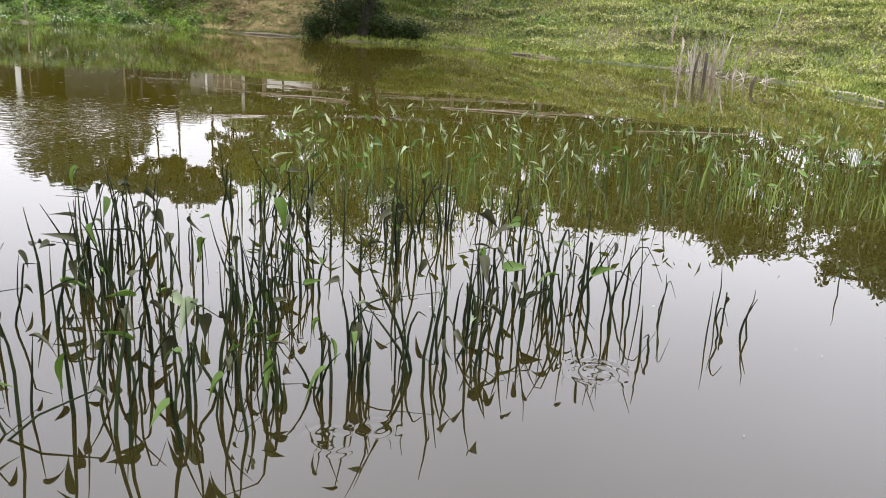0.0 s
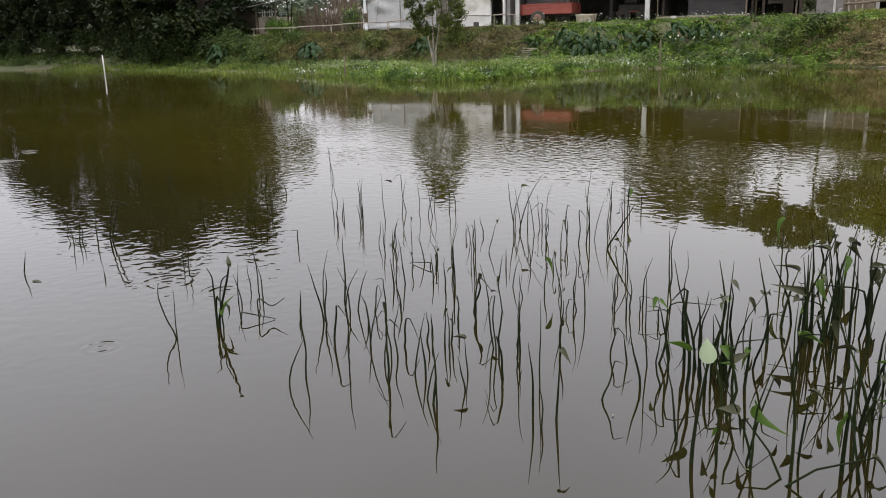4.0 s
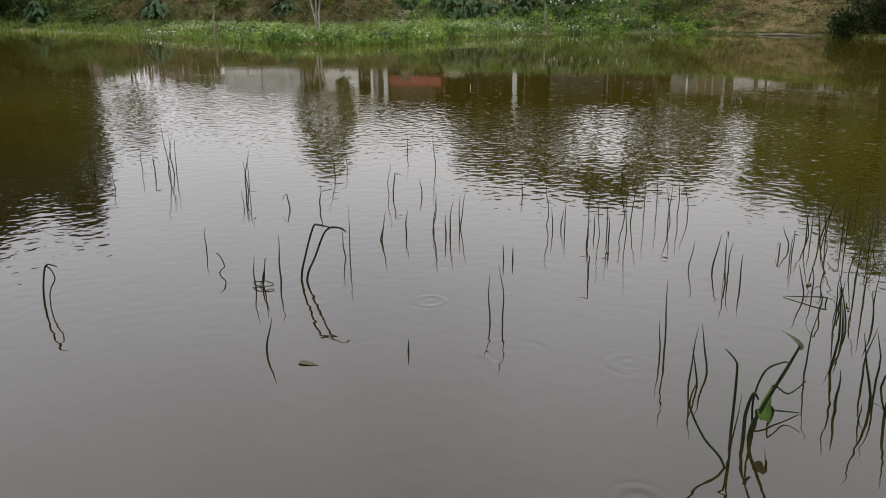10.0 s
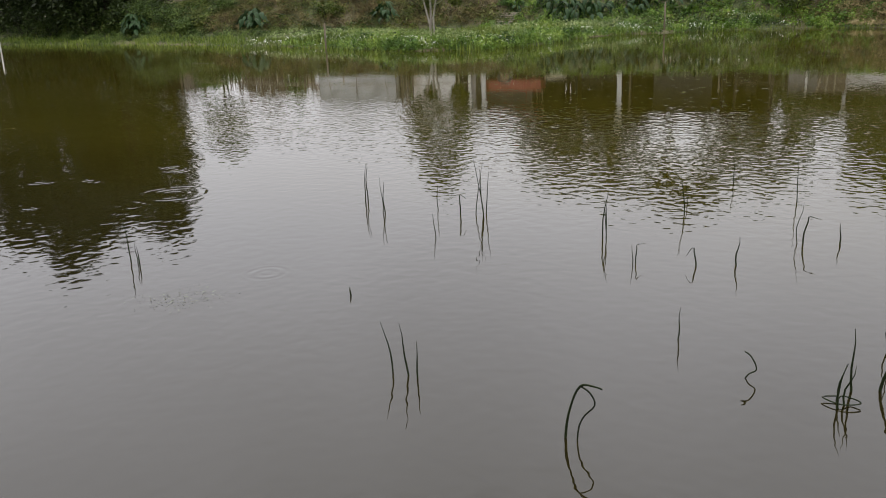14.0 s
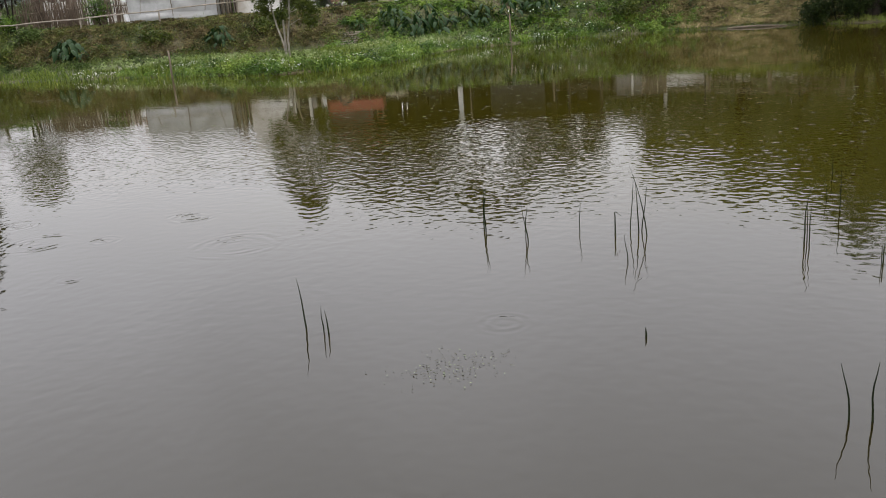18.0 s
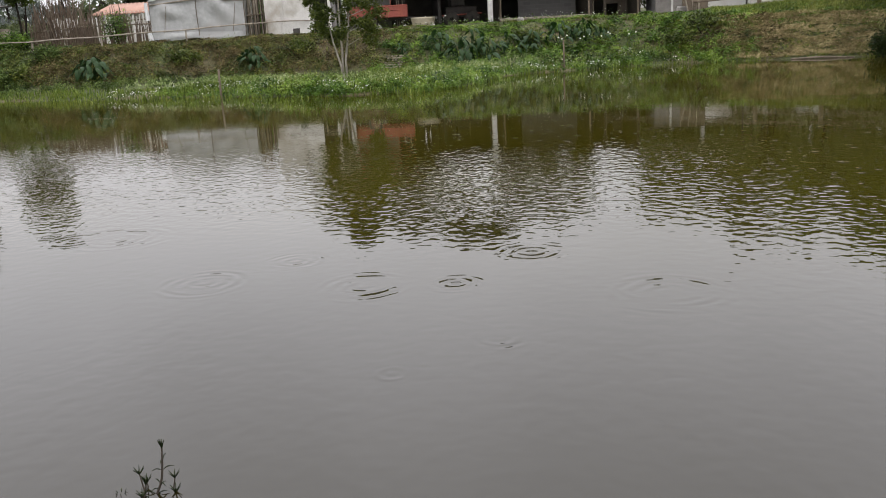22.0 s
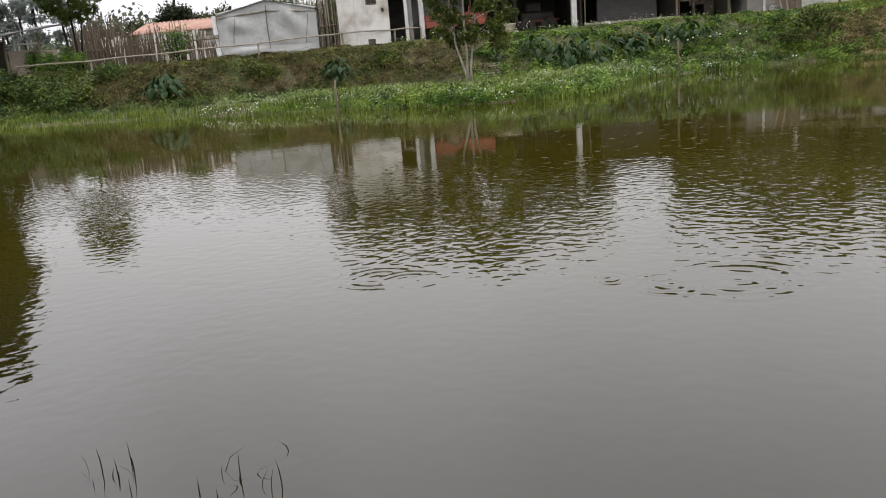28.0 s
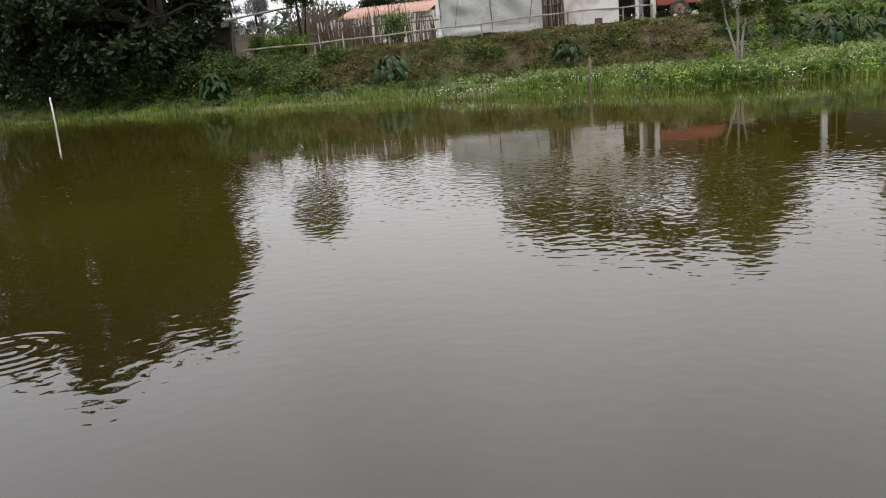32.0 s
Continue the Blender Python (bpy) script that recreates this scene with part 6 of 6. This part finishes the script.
# A leafy plant among the stems, and stems folded over onto the water.
leafy = thing("leafy_reed", "dark water plant with two upright green leaves", "reeds", (-4.62, 2.36, 0), group="reeds in the pond")
part("stem", Shape().tube(*curve([(0, 0, -0.3), (0, 0, 0.0), (0.03, 0.0, 0.12), (0.1, 0.01, 0.3), (0.14, 0.01, 0.41)], [0.008, 0.008, 0.007, 0.006, 0.004]), 6), STEM, leafy, "", True)
put_leaf(leafy, (0.14, 0.01, 0.4), 1, 0.6, 2.6, -1.15)
part("stem", Shape().tube(*curve([(0.02, 0.02, -0.3), (0.01, 0.02, 0.0), (0.0, 0.02, 0.15), (0.03, 0.02, 0.28), (0.09, 0.02, 0.33), (0.11, 0.02, 0.33)], [0.005, 0.005, 0.004, 0.004, 0.003, 0.002]), 5), STEM, leafy, "", True)
part("stem", Shape().tube(*curve([(-0.02, 0.0, -0.3), (-0.02, 0.0, 0.0), (-0.02, 0.0, 0.1), (0.0, 0.0, 0.19), (0.02, 0.0, 0.17)], [0.008, 0.008, 0.007, 0.006, 0.004]), 6), STEM, leafy, "", True)
put_leaf(leafy, (0.05, 0.0, 0.1), 0, 0.8, 1.5, -1.3)
put_leaf(leafy, (0.06, 0.02, 0.14), 1, 0.6, 0.4, 0.9)
part("stem", Shape().tube(*curve([(-0.08, 0.03, -0.3), (-0.07, 0.03, 0.0), (-0.07, 0.03, 0.25), (-0.08, 0.03, 0.3), (-0.12, 0.03, 0.34)], [0.006, 0.006, 0.005, 0.004, 0.002]), 5), STEM, leafy, "", True)
for fx, fy, ex, ey, top in ((-4.43, 4.05, -4.65, 4.07, 0.035), (-4.61, 2.51, -4.46, 2.65, 0.05), (-4.57, 2.61, -4.45, 2.72, 0.12)):
    bent = thing("folded_reed", "thin reed stem folded down flat to the water", "reeds", (fx, fy, 0), group="reeds in the pond")
    part("stem", Shape().tube(*curve([(0, 0, -0.25), (0, 0, 0.0), (0.0, 0.005, top), (0.5 * (ex - fx), 0.5 * (ey - fy), 0.6 * top), (ex - fx, ey - fy, top if top > 0.1 else 0.004)], [0.0045, 0.0045, 0.004, 0.0035, 0.002]), 5), STEM, bent, "", True)
kneed = thing("kneed_reed", "long thin reed leaning over with an upturned tip", "reeds", (-4.67, 2.1, 0), group="reeds in the pond")
part("stem", Shape().tube(*curve([(0.03, 0, -0.25), (0, 0, 0.0), (-0.08, 0.0, 0.1), (-0.135, 0.0, 0.2), (-0.14, 0.0, 0.25), (-0.125, 0.0, 0.31)], [0.005, 0.005, 0.0045, 0.004, 0.003, 0.002]), 5), STEM, kneed, "", True)
leaning = thing("leaning_reed", "thick dark reed stem leaning far over", "reeds", (-3.63, 5.22, 0), group="reeds in the pond")
part("stem", Shape().tube(*curve([(-0.04, 0, -0.2), (0, 0, 0.0), (0.08, 0.0, 0.14), (0.22, 0.0, 0.37)], [0.008, 0.008, 0.007, 0.003]), 6), STEM, leaning, "", True)

# The bent pair and the arched stem that stand alone.
pair = thing("bent_reeds", "two bent reed stems touching at the tips", "reeds", (-7.31, 3.15, 0), group="reeds in the pond")
for ox, pts in ((0.0, [(0, 0, -0.3), (0, 0, 0), (0.04, 0, 0.16), (0.1, 0.01, 0.34), (0.14, 0.01, 0.36), (0.22, 0.01, 0.355)]), (0.04, [(0, 0, -0.3), (0, 0, 0), (0.07, 0, 0.16), (0.15, 0.01, 0.33), (0.24, 0.01, 0.36), (0.3, 0.0, 0.345)])):
    part("stem", Shape().tube(*curve([(p[0] + ox, p[1], p[2]) for p in pts], [0.008, 0.007, 0.006, 0.006, 0.006, 0.004]), 6), STEM, pair, "", True)
arch = thing("arched_reed", "single reed stem arched over onto the water", "reeds", (-8.38, 2.18, 0), group="reeds in the pond")
part("stem", Shape().tube(*curve([(0, 0, -0.3), (0, 0, 0), (0.02, 0, 0.14), (0.06, 0, 0.24), (0.12, 0, 0.25), (0.15, 0, 0.245)], [0.006, 0.006, 0.005, 0.005, 0.004, 0.003]), 6).tube(*curve([(0.05, 0, -0.3), (0.05, 0, 0.0), (0.07, 0, 0.1), (0.12, 0, 0.17), (0.10, 0, 0.22), (0.06, 0, 0.24)], 0.0035), 5), STEM, arch, "", True)

# The reed bed: clumps of many stems with heart-shaped leaves.
for k in range(36):
    fx, fy = rng.uniform(0, 1), rng.uniform(0, 1)
    y = 3.0 + 2.9 * fy ** 0.9
    x = (-2.3 + 0.1 * fy) + fx * (3.0 + 0.6 * fy)
    if k < 6:
        x, y = -1.75 + 0.26 * k, 2.72 + 0.14 * (k % 3)
    t = thing("reed_tuft", "crowded dark reed stems with green heart-shaped leaves", "reeds", (x, y, 0), group="reeds in the pond")
    s = Shape()
    spots = []
    for j in range(5 if k < 6 else 7):
        a, q = rng.uniform(0, 2 * np.pi), 0.24 * math.sqrt(rng.uniform(0, 1))
        hh = 0.5 * rng.uniform(0.45, 1.15)
        turn = rng.uniform(0, 2 * np.pi)
        kink = rng.uniform(0.5, 0.9) if rng.uniform() < 0.24 else 0.0
        pts = [(p[0] + q * math.cos(a), p[1] + q * math.sin(a), p[2]) for p in stem_points(hh, abs(rng.normal(0, 0.24)), turn, kink, rng.uniform(-0.2, 1.2))]
        rr = rng.uniform(0.0045, 0.0085)
        s.tube(pts, [rr * (1.1 - 0.88 * (i / (len(pts) - 1)) ** 2.2) for i in range(len(pts))], 5)
        spots.append((pts[-1] if j % 2 else pts[-3], turn))
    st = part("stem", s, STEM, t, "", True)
    st["kind"] = "stuff"
    for tip, turn in spots[:4 if y < 4.2 else 3]:
        put_leaf(t, tip, (0, 0, 0, 2, 1, 1, 1, 1)[int(rng.integers(8))], rng.uniform(0.4, 1.0), turn + rng.normal(0, 0.8), rng.uniform(-0.8, 1.3), rng.normal(0, 0.6))
for x, y, n, h in ((-0.95, 3.0, 3, 0.4), (-0.85, 3.6, 8, 0.46), (-0.75, 4.2, 9, 0.48), (-0.9, 3.9, 8, 0.46), (-0.7, 3.2, 4, 0.42), (-0.4, 3.1, 3, 0.4), (-0.2, 3.35, 4, 0.42), (0.1, 3.3, 3, 0.38), (0.35, 3.6, 3, 0.4), (-0.55, 2.95, 2, 0.36), (0.0, 3.05, 2, 0.3), (0.6, 3.7, 3, 0.4), (-1.15, 2.95, 4, 0.42)):
    reed_clump(x, y, n, h, 0.12, 0.5, 0.3, 0.24, "dark reed stems with a few drooping leaves in the water")
# Dead stems fallen across one another at the near edge.
for x, y, l, a, up in ((-1.5, 2.5, 0.4, 0.5, 0.35), (-1.4, 2.55, 0.3, 2.6, 0.5), (-1.2, 2.7, 0.4, 2.2, 0.9), (-1.6, 2.6, 0.35, 1.3, 1.1), (0.1, 3.4, 0.3, 0.4, 0.9)):
    fs = thing("fallen_reed", "dead reed stem leaning low over the water", "reeds", (x, y, 0), group="reeds in the pond")
    e = (l * math.cos(a) * math.cos(up), l * math.sin(a) * math.cos(up), l * math.sin(up))
    part("stem", Shape().tube([(-0.1 * e[0], -0.1 * e[1], -0.1), (0.5 * e[0], 0.5 * e[1], 0.55 * e[2]), e], [0.0055, 0.0045, 0.003], 5), STEM, fs, "", True)
    put_leaf(fs, e, 1, rng.uniform(0.5, 0.9), a, 0.7)
# A few stems at the bed's open right edge.
for x, y, n, h in ((1.05, 4.3, 3, 0.5), (1.2, 4.0, 2, 0.42), (1.47, 4.1, 2, 0.32), (1.55, 3.9, 2, 0.3), (1.35, 3.75, 2, 0.3), (1.0, 3.5, 2, 0.25), (0.9, 3.9, 5, 0.5), (2.3, 4.6, 1, 0.25), (0.8, 4.5, 6, 0.5)):
    reed_clump(x, y, n, h, 0.09, 0.12, 0.35, 0.2)

# Greener grassy reeds farther out.
def far_reeds(n):
    out = []
    while len(out) < n:
        x, y = rng.uniform(-1.5, 8), rng.uniform(5.6, 13.5)
        near = 5.9 + 0.16 * max(0, x - 0.5) ** 1.35
        far = 9.8 + 0.55 * max(0.0, x + 0.5)
        if near < y < min(far, 13) and rng.uniform() < (1.0 if y < near + 2.6 else 0.3) and x < 5.0 + 0.35 * (y - 8):
            out.append((x, y, -0.05))
    return np.array(out)


b = far_reeds(1600)
stuff("green_reeds", "green grassy reeds standing in the pond", "reeds", blade_mesh("green_reeds", b, rng.uniform(0.1, 0.46, len(b)), 0.013, 0.28, 0.5), FARREED)
b = far_reeds(330)
b[:, 2] = rng.uniform(0.22, 0.5, len(b))
stuff("reed_leaves", "fresh green leaves among the grassy reeds", "reeds", leaf_mesh("reed_leaves", b, 0.10, 0.5, 0.35, 1.2), REEDLEAF)
b = far_reeds(240)
b[:, 2] = rng.uniform(0.3, 0.52, len(b))
stuff("pale_leaves", "reed leaves coloured pale for the sheen of the sky", "reeds", leaf_mesh("pale_leaves", b, 0.11, 0.9, 0.22, 1.5), PALELEAF)

# ---- floating things ----


def scum(label, x, y, w, d, n, size, turn=0.0, material=DEBRIS):
    p = np.column_stack([rng.normal(0, w / 3, n), rng.normal(0, d / 3, n), np.full(n, 0.006)])
    ob = link("floating_scum", leaf_mesh("floating_scum", p, size, 0.0, 0.6, 0.1, 0.06), material)
    ob.matrix_world = pose(x, y, 0, 0, 0, turn)
    return tagged(ob, label, "debris", kind="stuff")


scum("strip of floating plant litter", -0.95, 11.25, 1.3, 0.3, 420, 0.032)
scum("strip of floating plant litter", -5.1, 14.9, 0.9, 0.3, 220, 0.032)
scum("scattered specks of floating chaff", 0.6, 5.6, 6.5, 4.0, 170, 0.014, 0, PALELEAF)
scum("scattered specks of floating chaff", -3.0, 9.5, 7.0, 5.0, 120, 0.018, 0, PALELEAF)
scum("small raft of floating litter", -27.45, 18.7, 0.8, 0.25, 60, 0.045)
scum("strip of floating plant litter", -4.0, 19.4, 1.3, 0.2, 140, 0.035)
scum("specks of froth and seed on the water", -11.1, 2.7, 0.42, 0.3, 60, 0.011, 20, PALELEAF)
scum("dark specks of seed and froth on the water", -11.1, 2.7, 0.45, 0.32, 130, 0.012, 20, DEADLEAF)
for x, y, l, a in ((-2.2, 13.2, 1.2, -8), (0.8, 12.6, 1.8, -14), (3.4, 11.4, 1.6, 8)):
    lg = part("floating_stick", Shape().tube([(-l / 2, 0, 0.0), (0, 0.03, 0.012), (l / 2, 0.02, 0.0)], [0.009, 0.011, 0.006], 6), OLDWOOD, None, "", True)
    lg.location, lg.rotation_euler = (x, y, 0.004), (0, 0, radians(a))
    tagged(lg, "long pale stick floating on the pond", "stick")

gourd = thing("floating_gourd", "pale speckled gourd caught on a floating twig", "debris", (-18.12, 3.34, 0.0), 10)
part("gourd", Shape().lathe([(0.0, -0.05), (0.013, -0.042), (0.019, -0.015), (0.018, 0.018), (0.01, 0.04), (0.005, 0.05), (0.0, 0.052)], 14, pose(0.05, 0, 0.008, 0, 80, 10)), FRUIT, gourd, "pale cream gourd with a dark end", True)
part("twig", Shape().tube([(-0.17, 0.02, 0.045), (-0.08, 0.0, 0.02), (0.04, -0.02, 0.006), (0.1, -0.05, -0.01)], [0.003, 0.005, 0.005, 0.003], 5).tube([(-0.1, 0.0, 0.025), (-0.11, 0.01, 0.075)], 0.003, 5).tube([(-0.06, 0.0, 0.015), (-0.15, -0.03, 0.0)], 0.0035, 5).tube([(-0.12, 0.01, 0.03), (-0.11, -0.03, -0.01)], 0.003, 5), DARKWOOD, gourd)
part("twig", Shape().tube(*curve([(-0.16, -0.02, 0.0), (-0.1, -0.03, 0.012), (-0.06, -0.01, 0.004)], [0.002, 0.003, 0.003]), 5).tube([(0.09, -0.01, 0.012), (0.092, -0.035, 0.0)], 0.0015, 4), DARKWOOD, gourd)
part("leaf_scrap", Shape().tube(*curve([(-0.1, -0.06, 0.0), (-0.085, -0.045, 0.008), (-0.075, -0.03, 0.0)], [0.003, 0.009, 0.003]), 5), DEADLEAF, gourd, "withered scrap of leaf")
dead = new("floating_leaf", LEAVES[1][0])
dead.matrix_world = pose(-6.6, 2.17, 0.004, 0, 0, 8) @ Matrix.Diagonal((0.75, 0.55, 0.12, 1.0))
tagged(dead, "withered dark leaf floating on the water", "leaf")

# ---- near bank plants at the walker's feet ----


def spiky_weed(x, y, h, n, label):
    z = max(-0.12, ground_at(x, y))
    t = thing("spiky_weed", label, "weed", (x, y, z))
    main = curve([(0, 0, -0.06), (0.0, 0.0, h * 0.3), (0.03, 0.01, h * 0.6), (0.045, 0.015, h)], [0.006, 0.0055, 0.0045, 0.003])
    part("stem", Shape().tube(*main, 6), DARKWOOD, t)
    for k in range(n):
        p = Vector(main[0][5 + int(7 * k / n)])
        a = 1.2 * k + 0.3
        for turn in (a, a + 3.0):
            l = rng.uniform(0.035, 0.055)
            c, d = math.cos(turn), math.sin(turn)
            part("leaf", Shape().tube(*curve([tuple(p), (p.x + 0.5 * l * c, p.y + 0.5 * l * d, p.z + 0.012), (p.x + l * c, p.y + l * d, p.z + 0.008)], [0.001, 0.0024, 0.0006], 3), 4), STEM, t)
    tip = Vector(main[0][-1])
    tuft = Shape()
    for j in range(11):
        g = j * 2.4
        tuft.tube([tuple(tip), (tip.x + 0.012 * math.cos(g), tip.y + 0.012 * math.sin(g), tip.z + 0.03)], [0.003, 0.001], 4)
    part("tuft", tuft, STEM, t)
    for k in range(7):
        a = 2.2 * k + 2.2
        b = (0.075 * math.cos(a), 0.075 * math.sin(a), h * (0.3 + 0.05 * k))
        br = part("branch", Shape().tube(*curve([(0.0, 0, h * 0.12), (0.7 * b[0], 0.7 * b[1], 0.55 * b[2]), b], [0.004, 0.0035, 0.0025]), 5), DARKWOOD, t)
        tuft = Shape()
        for j in range(6):
            g = j * 1.05
            tuft.tube([b, (b[0] + 0.022 * math.cos(g), b[1] + 0.022 * math.sin(g), b[2] + 0.026)], [0.003, 0.001], 4)
        part("tuft", tuft, STEM, br)
    return t


spiky_weed(-15.36, 2.22, 0.3, 5, "dark spiky weed at the near water's edge")
spiky_weed(-15.42, 2.18, 0.17, 3, "dark spiky weed at the near water's edge")
b = []
for x, y, n in ((-18.62, 2.62, 26), (-20.4, 2.9, 16), (-18.2, 2.45, 14), (-20.6, 3.5, 12), (-20.03, 3.5, 12)):
    for k in range(n):
        b.append((x + rng.normal(0, 0.1), y + rng.normal(0, 0.08), max(-0.02, ground_at(x, y))))
stuff("near_grass", "sparse dark grass blades at the near water's edge", "grass", blade_mesh("near_grass", np.array(b), rng.uniform(0.05, 0.14, len(b)), 0.006, 0.5, 0.5), STEM)
nb = []
while len(nb) < 5000:
    x, y = rng.uniform(-28, 8), rng.uniform(-4, 5)
    d = float(offset_from(SHORE, np.array([x]), np.array([y]))[0])
    if 0.15 < d < 4:
        nb.append((x, y, ground_at(x, y)))
stuff("path_grass", "trodden short grass on the near bank", "grass", blade_mesh("path_grass", np.array(nb), rng.uniform(0.03, 0.07, len(nb)), 0.012, 0.8, 1.0), TURF)
